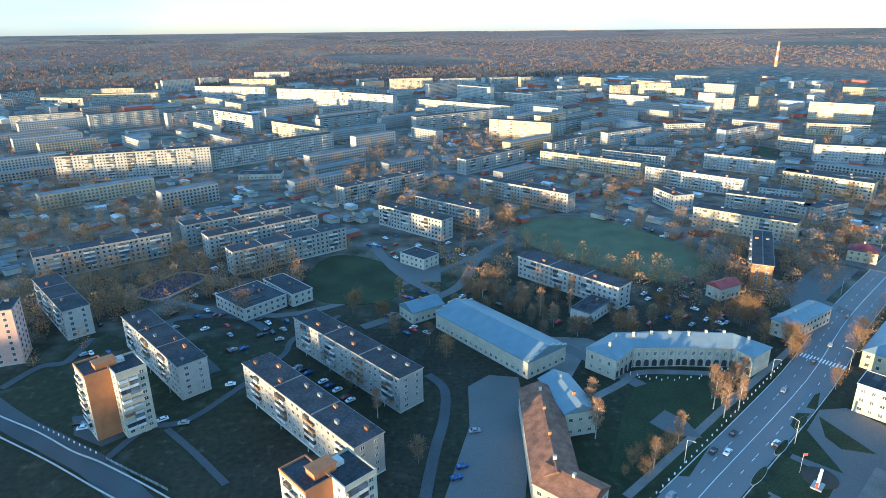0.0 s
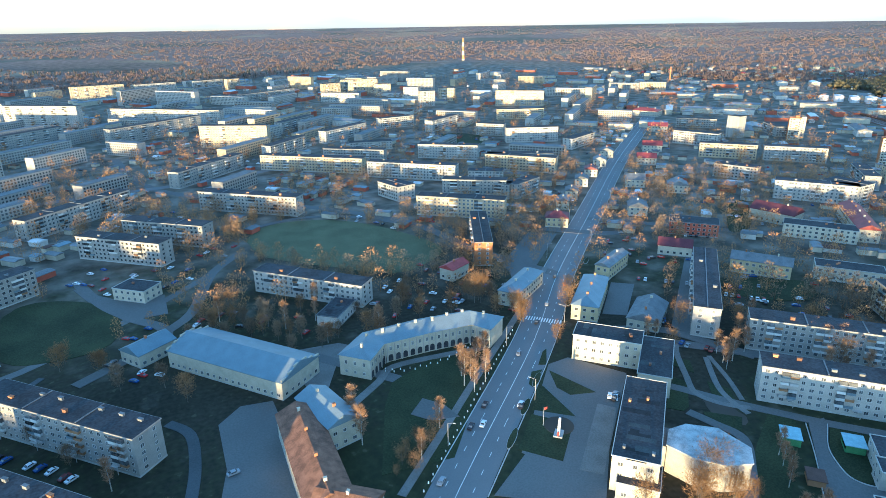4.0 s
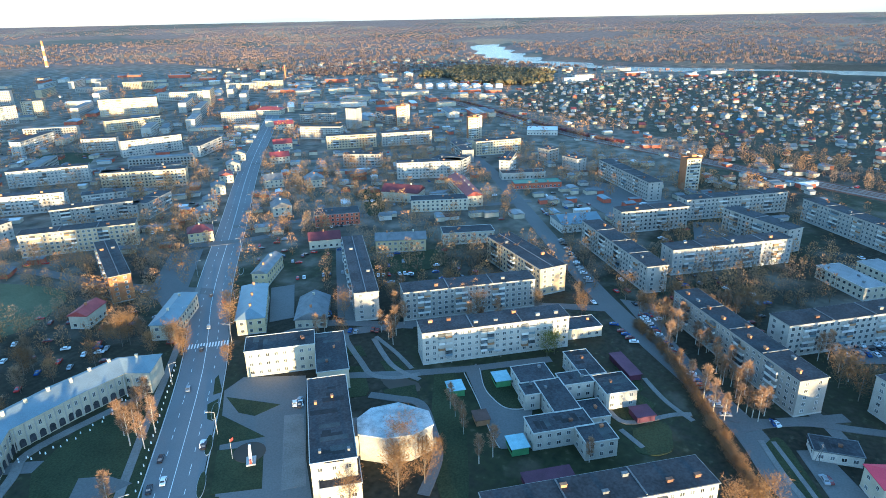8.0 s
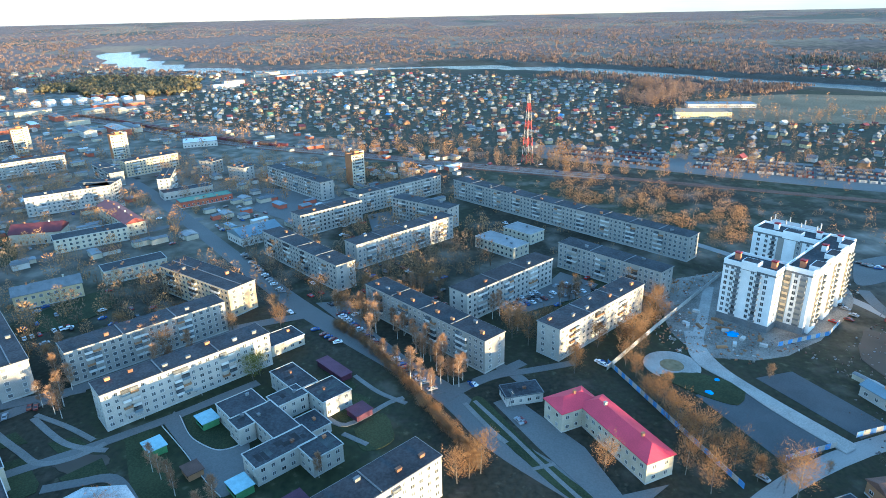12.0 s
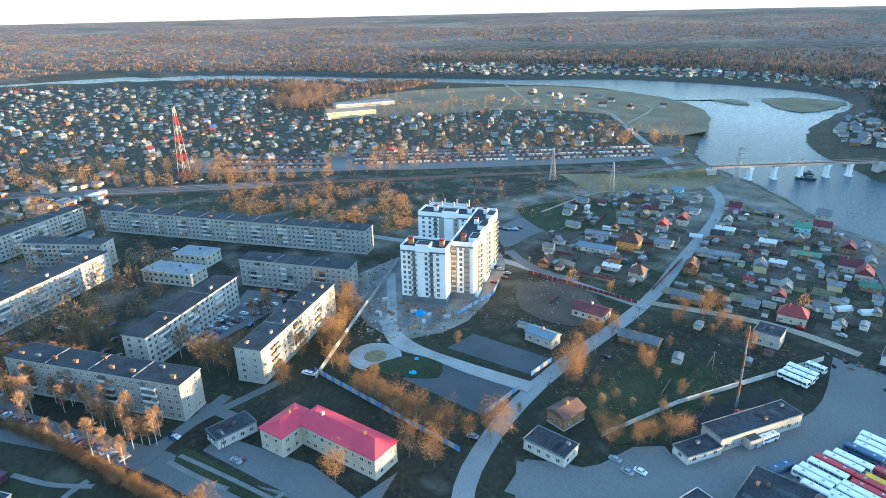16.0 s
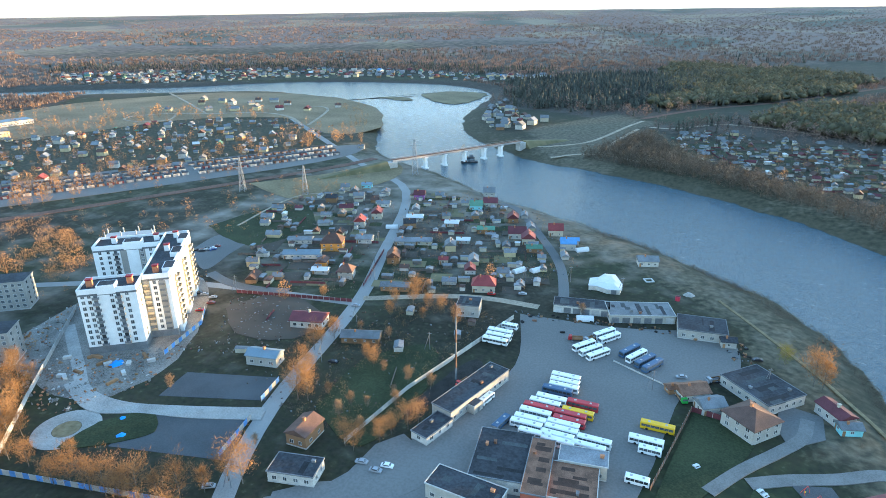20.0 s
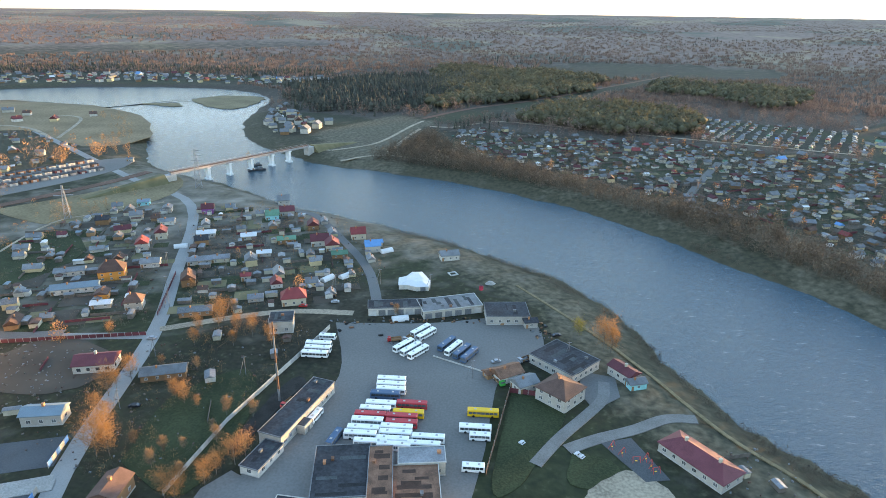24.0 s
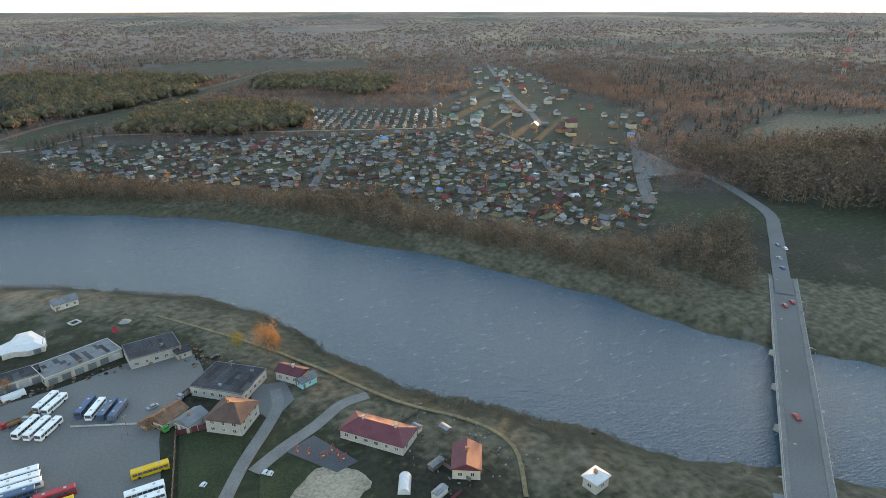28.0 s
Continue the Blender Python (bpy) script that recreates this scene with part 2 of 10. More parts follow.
# wood_far and wood_low are kept pale, partly to stand for distant haze
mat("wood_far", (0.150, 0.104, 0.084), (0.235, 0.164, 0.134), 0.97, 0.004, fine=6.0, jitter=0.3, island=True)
mat("wood_low", (0.165, 0.114, 0.092), (0.265, 0.182, 0.148), 0.97, 0.004, fine=6.0, jitter=0.3, island=True)
mat("wood_fir", (0.048, 0.050, 0.040), (0.090, 0.088, 0.068), 0.97, 0.006, fine=6.0, jitter=0.3, island=True)
mat("twig_far", (0.30, 0.168, 0.078), (0.48, 0.275, 0.13), 0.97, 0.05, fine=6.0, jitter=0.35, island=True)
mat("pine_top", (0.072, 0.068, 0.042), (0.135, 0.118, 0.068), 0.97, 0.012, fine=8.0, jitter=0.3, island=True)
mat("wood_dark", (0.10, 0.078, 0.058), (0.185, 0.14, 0.10), 0.97, 0.01, fine=8.0, jitter=0.35, island=True)
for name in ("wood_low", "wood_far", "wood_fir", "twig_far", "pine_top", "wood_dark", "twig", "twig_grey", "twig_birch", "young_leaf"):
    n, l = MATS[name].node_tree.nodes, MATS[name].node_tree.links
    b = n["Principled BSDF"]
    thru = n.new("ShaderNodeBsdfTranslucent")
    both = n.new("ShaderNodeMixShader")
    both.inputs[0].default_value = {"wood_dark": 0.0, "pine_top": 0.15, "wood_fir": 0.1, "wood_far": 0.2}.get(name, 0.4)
    l.new(b.inputs["Base Color"].links[0].from_socket, thru.inputs["Color"])
    l.new(b.outputs[0], both.inputs[1])
    l.new(thru.outputs[0], both.inputs[2])
    l.new(both.outputs[0], n["Material Output"].inputs["Surface"])
mat("forest_floor", (0.05, 0.042, 0.034), (0.09, 0.074, 0.058), 0.97, 0.006, fine=9.0)
mat("field", (0.10, 0.095, 0.05), (0.19, 0.16, 0.09), 0.97, 0.01, fine=12.0)
plain("rail_gravel", (0.13, 0.075, 0.055), 0.95, 0.05, 0.3)
plain("tyre", (0.02, 0.02, 0.02), 0.9)
plain("blue_paint", (0.10, 0.24, 0.52), 0.6, 0.5, 0.2, jitter=0.2)
plain("tarp", (0.03, 0.28, 0.75), 0.5, 0.8, 0.2)
plain("pavilion_green", (0.10, 0.24, 0.10), 0.75, 0.5, 0.2)
plain("pavilion_roof", (0.30, 0.46, 0.52), 0.7, 0.5, 0.15)
# hall_wall is set darker to stand in for shade on the hall
plain("hall_wall", (0.33, 0.32, 0.30), 0.9, 0.3, 0.2)
plain("hall_roof", (0.34, 0.37, 0.385), 0.85, 0.35, 0.4)
plain("signal_red", (0.55, 0.07, 0.06), 0.6)
plain("purple_wall", (0.24, 0.09, 0.26), 0.8, 0.5)
plain("rubble", (0.19, 0.175, 0.155), 0.95, 0.10, 0.4, fine=14)
plain("orange_wall", (0.62, 0.26, 0.06), 0.8, 0.5)
plain("teal", (0.25, 0.55, 0.58), 0.5, 0.4)
plain("leaf_green", (0.05, 0.32, 0.06), 0.6, 0.4)
for k, c in enumerate(((0.75, 0.76, 0.78), (0.03, 0.03, 0.035), (0.30, 0.31, 0.33), (0.35, 0.03, 0.03), (0.03, 0.07, 0.22), (0.16, 0.05, 0.05))):
    plain("car_paint_" + "abcdef"[k], c, 0.25, 1.0, 0.05)
plain("bus_white", (0.78, 0.78, 0.77), 0.35, 0.5, 0.06)
plain("bus_red", (0.42, 0.04, 0.05), 0.35, 0.5, 0.1)
plain("bus_yellow", (0.72, 0.42, 0.02), 0.35, 0.5, 0.1)
plain("bus_blue", (0.05, 0.10, 0.18), 0.35, 0.5, 0.1)

water = bpy.data.materials.new("water")
water.use_nodes = True
n, l = water.node_tree.nodes, water.node_tree.links
b = n["Principled BSDF"]
b.inputs["Base Color"].default_value = (0.022, 0.062, 0.090, 1)
b.inputs["Roughness"].default_value, b.inputs["IOR"].default_value = 0.1, 1.33
geo = n.new("ShaderNodeNewGeometry")
waves = []
for size, stretch in ((0.5, 1.0), (0.13, 1.0), (1.7, 1.0)):
    mp = n.new("ShaderNodeMapping")
    mp.inputs["Rotation"].default_value = (0, 0, radians(40))
    mp.inputs["Scale"].default_value = (1.0, 2.2, 1.0)
    tx = n.new("ShaderNodeTexNoise")
    tx.inputs["Scale"].default_value, tx.inputs["Detail"].default_value = size, 4.0
    l.new(geo.outputs["Position"], mp.inputs[0])
    l.new(mp.outputs[0], tx.inputs["Vector"])
    waves.append(tx)
add = n.new("ShaderNodeMath")
l.new(waves[0].outputs["Fac"], add.inputs[0])
l.new(waves[1].outputs["Fac"], add.inputs[1])
add3 = n.new("ShaderNodeMath")
add3.operation = "MULTIPLY_ADD"
add3.inputs[1].default_value = 0.7
l.new(waves[2].outputs["Fac"], add3.inputs[0])
l.new(add.outputs[0], add3.inputs[2])
add = add3
bp = n.new("ShaderNodeBump")
bp.inputs["Strength"].default_value, bp.inputs["Distance"].default_value = 0.3, 0.9
l.new(add.outputs[0], bp.inputs["Height"])
l.new(bp.outputs["Normal"], b.inputs["Normal"])
# thin streaks of foam, which also stand in for bright ripple glints
fm = n.new("ShaderNodeMapping")
fm.inputs["Rotation"].default_value = (0, 0, radians(40))
fm.inputs["Scale"].default_value = (0.35, 1.6, 1.0)
fo = n.new("ShaderNodeTexNoise")
fo.inputs["Scale"].default_value, fo.inputs["Detail"].default_value, fo.inputs["Roughness"].default_value = 0.33, 8.0, 0.7
fr = n.new("ShaderNodeMapRange")
fr.inputs["From Min"].default_value, fr.inputs["From Max"].default_value = 0.60, 0.84
fc = n.new("ShaderNodeMix")
fc.data_type = "RGBA"
fc.inputs["A"].default_value, fc.inputs["B"].default_value = (0.022, 0.062, 0.090, 1), (0.50, 0.53, 0.54, 1)
l.new(geo.outputs["Position"], fm.inputs[0])
l.new(fm.outputs[0], fo.inputs["Vector"])
# Paler towards the rapids: foam plus the sky's reflection painted into the colour
rapid = n.new("ShaderNodeVectorMath")
rapid.operation = "DISTANCE"
rapid.inputs[1].default_value = (500, -860, -6.0)
l.new(geo.outputs["Position"], rapid.inputs[0])
foam_and_sheen = n.new("ShaderNodeMapRange")
foam_and_sheen.inputs["From Min"].default_value, foam_and_sheen.inputs["From Max"].default_value = 60, 400
foam_and_sheen.inputs["To Min"].default_value, foam_and_sheen.inputs["To Max"].default_value = 0.20, 0.0
l.new(rapid.outputs["Value"], foam_and_sheen.inputs["Value"])
foam = n.new("ShaderNodeMath")
l.new(fo.outputs["Fac"], foam.inputs[0])
l.new(foam_and_sheen.outputs[0], foam.inputs[1])
l.new(foam.outputs[0], fr.inputs["Value"])
l.new(fr.outputs[0], fc.inputs["Factor"])
l.new(fc.outputs["Result"], b.inputs["Base Color"])
MATS["water"] = water


# ---- mesh building ----
class Mesh:
    """Collects boxes, prisms and the like into one mesh."""

    def __init__(self):
        self.v, self.f, self.m = [], [], []

    def add(self, verts, faces, mi=0):
        k = len(self.v)
        self.v += verts
        self.f += [tuple(k + i for i in f) for f in faces]
        self.m += [mi] * len(faces)
        return self

    def box(self, x0, x1, y0, y1, z0, z1, mi=0, base=False):
        v = [(x0, y0, z0), (x1, y0, z0), (x1, y1, z0), (x0, y1, z0), (x0, y0, z1), (x1, y0, z1), (x1, y1, z1), (x0, y1, z1)]
        f = [(4, 5, 6, 7), (0, 1, 5, 4), (1, 2, 6, 5), (2, 3, 7, 6), (3, 0, 4, 7)]
        return self.add(v, f + [(3, 2, 1, 0)] if base else f, mi)

    def gable(self, x0, x1, y0, y1, z0, rise, mi=0, hip=0.0, thick=0.25):
        """A pitched roof with its ridge along x, eaves at z0; hip: how far the ridge ends stand in."""
        ym = (y0 + y1) / 2
        for dz in (0,):
            v = [(x0, y0, z0), (x1, y0, z0), (x1, y1, z0), (x0, y1, z0), (x0 + hip, ym, z0 + rise), (x1 - hip, ym, z0 + rise)]
            v += [(x, y, z + thick) for x, y, z in v]
            f = [(6, 7, 11, 10), (8, 9, 10, 11), (0, 1, 7, 6), (2, 3, 9, 8), (7, 8, 11), (9, 6, 10), (1, 2, 8, 7), (3, 0, 6, 9), (3, 2, 1, 0)]
            self.add(v, f, mi)
        return self

    def tube(self, p, q, r0, r1, n=6, mi=0):
        p, q = Vector(p), Vector(q)
        w = (q - p).normalized()
        a = w.orthogonal().normalized()
        c = w.cross(a)
        v = []
        for o, r in ((p, r0), (q, r1)):
            v += [tuple(o + (a * math.cos(2 * math.pi * k / n) + c * math.sin(2 * math.pi * k / n)) * r) for k in range(n)]
        f = [(k, (k + 1) % n, n + (k + 1) % n, n + k) for k in range(n)]
        return self.add(v, f + [tuple(range(n, 2 * n))], mi)

    def data(self, name, mats):
        me = bpy.data.meshes.new(name)
        me.from_pydata(self.v, [], self.f)
        for m in mats:
            me.materials.append(MATS[m])
        if len(mats) > 1:
            me.polygons.foreach_set("material_index", self.m)
        me.update()
        return me


def part(name, mesh, mats, parent=None, label="", at=None):
    me = mesh.data(name, [mats] if isinstance(mats, str) else mats) if isinstance(mesh, Mesh) else mesh
    ob = new(name, me)
    if parent:
        ob.parent = parent
    if at is not None:
        ob.matrix_basis = at
    return tagged(ob, label)


def thing(name, x, y, ang=0.0, z=0.0, label="", category="", group=""):
    ob = new(name)
    ob.matrix_basis = pose(x, y, z, 0, 0, ang)
    ob.empty_display_size = 1
    return tagged(ob, label, category, group)

# ---- the river and the lie of the land ----
WATER_Z = -6.0
RIVER = [(-330, 90, 50), (-250, -30, 46), (-187, -110, 46), (-154, -150, 52), (-130, -198, 60), (-103, -240, 66), (-82, -288, 60), (-45, -345, 55), (5, -400, 62),
         (55, -437, 66), (110, -470, 66), (181, -500, 66), (252, -536, 54), (338, -592, 63), (390, -660, 56), (456, -782, 62), (515, -900, 95), (610, -1010, 135),
         (860, -1010, 95), (1040, -890, 62), (1190, -795, 55), (1350, -665, 55), (1480, -575, 70), (1700, -390, 75), (1850, -100, 70), (1840, 300, 80), (1960, 620, 70), (2200, 860, 85), (2600, 1080, 60)]


def smooth_line(points, steps=6):
    """A rounded line through the points."""
    p = [points[0], *points, points[-1]]
    out = []
    for k in range(1, len(p) - 2):
        for s in range(steps):
            u = s / steps
            out.append(tuple(0.5 * (2 * b + (c - a) * u + (2 * a - 5 * b + 4 * c - d) * u * u + (3 * b - a - 3 * c + d) * u ** 3)
                             for a, b, c, d in zip(p[k - 1], p[k], p[k + 1], p[k + 2])))
    return out + [tuple(points[-1])]


RIVER_LINE = np.array(smooth_line(RIVER))


def bank(x, y):
    """Metres from the water's edge: below nought in the river."""
    x, y = np.asarray(x, float), np.asarray(y, float)
    best = np.full(x.shape, 1e9)
    for (ax, ay, ar), (bx, by, br) in zip(RIVER_LINE[:-1], RIVER_LINE[1:]):
        dx, dy = bx - ax, by - ay
        u = np.clip(((x - ax) * dx + (y - ay) * dy) / (dx * dx + dy * dy), 0, 1)
        best = np.minimum(best, np.hypot(x - ax - u * dx, y - ay - u * dy) - (ar + u * (br - ar)))
    return best


def rough_edge(x, y):
    return 1.6 * np.sin(x * 0.11 + 1.3 * np.sin(y * 0.07)) + 1.0 * np.sin(y * 0.19 + x * 0.05) + 0.6 * np.sin(x * 0.43 + y * 0.37)


def rise_of(x, y):
    """The far land climbs gently towards the horizon."""
    return 112 * np.clip((np.hypot(x, y) - 1900) / 3000, 0, 1) ** 1.25


def land(x, y):
    """The ground's height."""
    d = bank(x, y) + rough_edge(np.asarray(x, float), np.asarray(y, float))
    u = np.clip((d + 12) / 34, 0, 1)
    z = -8.2 + 8.2 * (u * u * (3 - 2 * u))
    return z + rise_of(x, y)


def axis_lines(lo, hi, step, far=4950, most=130.0):
    inner = list(np.arange(lo, hi + step, step))
    g, left = step, [inner[0]]
    while left[-1] > -far:
        g = min(g * 1.3, most)
        left.append(left[-1] - g)
    g, right = step, [inner[-1]]
    while right[-1] < far:
        g = min(g * 1.3, most)
        right.append(right[-1] + g)
    return np.array(left[:0:-1] + inner + right[1:])


def inside(x, y, poly):
    x, y = np.asarray(x, float), np.asarray(y, float)
    hit = np.zeros(x.shape, bool)
    for (ax, ay), (bx, by) in zip(poly, poly[1:] + poly[:1]):
        cross = (ay > y) != (by > y)
        hit ^= cross & (x < (bx - ax) * (y - ay) / (by - ay + 1e-12) + ax)
    return hit


TOWN = [(-150, -60), (-420, 300), (-760, 900), (-900, 1500), (-700, 1700), (100, 1750), (700, 1900), (1250, 2050), (1500, 1700), (1350, 1000), (1700, 600), (1800, 200), (1620, -100), (1300, -420), (1000, -620),
        (640, -700), (420, -560), (260, -470), (100, -400), (0, -300), (-60, -180)]
PRIVATE = [(1020, 430), (790, 110), (700, -80), (600, -260), (470, -480), (488, -590), (612, -660), (734, -600), (765, -510), (811, -416), (870, -330), (985, -330), (1240, -430), (1500, -200), (1620, 0), (1500, 280), (1300, 430)]
MEADOW = [(811, -416), (765, -515), (734, -606), (612, -669), (488, -599), (449, -656), (542, -793), (694, -878), (890, -862), (1002, -730), (1040, -592), (940, -400)]
VILLAGE_C = [(108, -719), (86, -777), (-65, -730), (-178, -714), (-329, -654), (-447, -490), (-379, -371), (-279, -280), (-224, -306), (-182, -346), (-155, -432), (-102, -470), (-53, -515), (-1, -564), (77, -621)]
ALLOTMENTS = [(-229, -910), (-400, -818), (-341, -677), (-182, -745)]
PINES_NEAR = [(31, -835), (-25, -797), (-189, -759), (-214, -860), (-148, -986), (-69, -997)]
PINES_FAR = [(153, -893), (91, -982), (35, -1041), (-57, -1105), (-169, -1434), (224, -1647)]
HEADLAND = [(456, -1117), (310, -871), (215, -897), (117, -1127), (91, -1439), (366, -1297)]
BARE_SLOPE = [(278, -717), (209, -576), (135, -546), (158, -711), (138, -817), (200, -870)]
LINE_CUT = [(170, -840), (97, -950), (-4, -1064), (-119, -1240), (-332, -1563), (-380, -1540), (-150, -1190), (-40, -1010), (50, -880), (110, -790)]
SPRAWL = [(-447, -490), (-329, -654), (-380, -820), (-560, -1000), (-760, -1380), (-900, -1350), (-700, -900), (-620, -600)]
RIVER_FIELD = [(-614, -479), (-736, -375), (-980, -430), (-820, -560)]
VILLAGE_D = [(347, -1150), (470, -1175), (640, -1170), (860, -1130), (1060, -985), (1300, -835), (1560, -960), (1199, -1190), (939, -1330), (424, -1300)]
VILLAGE_E = [(371, -802), (318, -687), (285, -695), (270, -778), (350, -860), (388, -941)]
RIVERSIDE = [(853, -380), (970, -504), (1130, -746), (1010, -960), (753, -960), (560, -850), (440, -700), (330, -560), (430, -520), (520, -600), (620, -660), (753, -535)]
CLEARED = [RIVERSIDE, VILLAGE_D, VILLAGE_E, VILLAGE_C, ALLOTMENTS, BARE_SLOPE, LINE_CUT, SPRAWL, RIVER_FIELD]


def wild(x, y):
    f = np.sin(x * 0.0031 + 2 * np.sin(y * 0.0017)) + np.sin(y * 0.0042 + 1.5 * np.sin(x * 0.0023))
    ok = ~inside(x, y, TOWN) & (f > -1.35)
    for poly in CLEARED:
        ok &= ~inside(x, y, poly)
    return ok


def firs(x, y):
    f = np.sin(x * 0.0051 + 1.7 * np.sin(y * 0.0027) + 1) + np.sin(y * 0.0062 + 1.5 * np.sin(x * 0.0033))
    return wild(x, y) & (f > 0.8)


gx, gy = axis_lines(-560, 1500, 11), axis_lines(-1250, 900, 11)
X, Y = np.meshgrid(gx, gy)
rr = np.hypot(X, Y)
k = np.where(rr > 4930, 4930 / rr, 1.0)
X, Y = X * k, Y * k
Z = land(X, Y)
nx, ny = len(gx), len(gy)
idx = np.arange(nx * ny).reshape(ny, nx)
quads = np.stack([idx[:-1, :-1], idx[:-1, 1:], idx[1:, 1:], idx[1:, :-1]], -1).reshape(-1, 4)
gm = bpy.data.meshes.new("ground")
gm.from_pydata(np.stack([X, Y, Z], -1).reshape(-1, 3).tolist(), [], quads.tolist())
gm.materials.append(MATS["ground"])
fx, fy = X.ravel(), Y.ravel()
edge = bank(fx, fy)
far_side = (fx < -130) & (fy < 60) & (edge > 2) & (edge < 75) | inside(fx, fy, BARE_SLOPE) | inside(fx, fy, RIVER_FIELD) | (fx < 420) & (fy > -520) & (edge > 16) & (edge < 42) & (fx > -120)
zones = {"sandy": np.where(far_side, 0.75, 0.0), "canopy": np.where(wild(fx, fy), 1.0, np.clip((np.hypot(fx, fy) - 2000) / 900, 0.3, 1)) * np.clip((np.hypot(fx, fy) - 1600) / 700, 0, 1),
         "urban": np.where(inside(fx, fy, TOWN), 0.66, 0.0) * np.where(inside(fx, fy, PRIVATE) | inside(fx, fy, MEADOW), 0.2, 1.0) * np.clip((np.hypot(fx - 20, fy - 10) - 260) / 200, 0, 1) * np.where((fx > 380) & (fy < 60), 0.3, 1.0),
         "wooded": np.where(wild(fx, fy), 1.0, 0.0),
         "dry": np.maximum(np.clip(1.15 - edge / 46, 0, 1), np.where(inside(fx, fy, PRIVATE), 0.7, 0.0)) * np.where(np.hypot(fx, fy) < 1500, 1, 0.5),
         "green": np.clip(0.45 + 0.4 * (np.sin(fx * 0.031 + 2 * np.sin(fy * 0.023)) + np.sin(fy * 0.037 + 2 * np.sin(fx * 0.019))), 0, 1) * np.where(np.hypot(fx, fy) < 1500, 1, 0.6)}
for zone, values in zones.items():
    gm.attributes.new(zone, "FLOAT", "POINT").data.foreach_set("value", values.astype(np.float32))
gm.polygons.foreach_set("use_smooth", [True] * len(gm.polygons))
ground = tagged(new("ground", gm), "brown spring earth and thin grass reaching the horizon", "ground", kind="structure")

wm = Mesh()
line = RIVER_LINE
tang = np.gradient(line[:, :2], axis=0)
tang /= np.hypot(tang[:, 0], tang[:, 1])[:, None]
side = np.stack([-tang[:, 1], tang[:, 0]], -1)
wide = line[:, 2:3] + 14
left, right = line[:, :2] + side * wide, line[:, :2] - side * wide
for i in range(len(line) - 1):
    wm.add([(*p, WATER_Z + float(rise_of(p[0], p[1]))) for p in (left[i], right[i], right[i + 1], left[i + 1])], [(0, 1, 2, 3)])
tagged(part("water", wm, "water"), "wide steel-blue river with fine ripples and foam streaks", "river", kind="structure")


LAYER = itertools.count()


def ribbon(name, pts, width, material, lift, label, category, smooth=True, kerb=False):
    """A strip of road or path along a line."""
    q = np.array(smooth_line(pts, 5) if smooth and len(pts) > 2 else pts, float)
    t = np.gradient(q, axis=0)
    t /= np.hypot(t[:, 0], t[:, 1])[:, None]
    s = np.stack([-t[:, 1], t[:, 0]], -1) * width / 2
    z = np.maximum(land(q[:, 0], q[:, 1]), -1.0) + lift + next(LAYER) * 0.002
    m = Mesh()
    for a in range(len(q) - 1):
        v = [(*(q[i] + s[i] * e), z[i]) for i, e in ((a, -1), (a + 1, -1), (a + 1, 1), (a, 1))]
        m.add(v, [(0, 1, 2, 3)])
        m.add([v[0], v[1], (v[1][0], v[1][1], v[1][2] - 0.4), (v[0][0], v[0][1], v[0][2] - 0.4)], [(3, 2, 1, 0)])
        m.add([v[2], v[3], (v[3][0], v[3][1], v[3][2] - 0.4), (v[2][0], v[2][1], v[2][2] - 0.4)], [(3, 2, 1, 0)])
    return tagged(part(name, m, material), label, category, kind="structure")


def patch(name, pts, material, lift, label, category, wobble=0.0):
    """A flat piece of ground with the outline given."""
    lift += next(LAYER) * 0.002
    q = list(pts)
    if wobble:
        q = [(x + random.uniform(-wobble, wobble), y + random.uniform(-wobble, wobble)) for x, y in smooth_line(q + [q[0]], 5)[:-1]]
    area = sum(a[0] * b[1] - a[1] * b[0] for a, b in zip(q, q[1:] + q[:1]))
    if area < 0:
        q = q[::-1]
    m = Mesh()
    n = len(q)
    m.add([(x, y, lift) for x, y in q] + [(x, y, lift - 0.5) for x, y in q], [tuple(range(n))] + [(k, n + k, n + (k + 1) % n, (k + 1) % n) for k in range(n)])
    return tagged(part(name, m, material), label, category, kind="structure")

# ---- houses of flats ----
GLASS_MESH = {}


def window_mesh(w, h):
    """A window of size w by h, its outside towards -y: frame proud of the wall, panes set back, mullion and sill."""
    if (w, h) not in GLASS_MESH:
        m = Mesh()
        m.box(-w / 2, w / 2, -0.05, 0.02, 0, 0.08, 0, True).box(-w / 2, w / 2, -0.05, 0.02, h - 0.08, h, 0, True)
        m.box(-w / 2, -w / 2 + 0.08, -0.05, 0.02, 0.08, h - 0.08, 0).box(w / 2 - 0.08, w / 2, -0.05, 0.02, 0.08, h - 0.08, 0)
        m.box(-0.04, 0.04, -0.05, 0.02, 0.08, h - 0.08, 0)
        m.add([(-w / 2, -0.02, 0.05), (w / 2, -0.02, 0.05), (w / 2, -0.02, h - 0.05), (-w / 2, -0.02, h - 0.05)], [(0, 1, 2, 3)], 1)
        GLASS_MESH[w, h] = m.data("window", ["frame", "glass"])
    return GLASS_MESH[w, h]


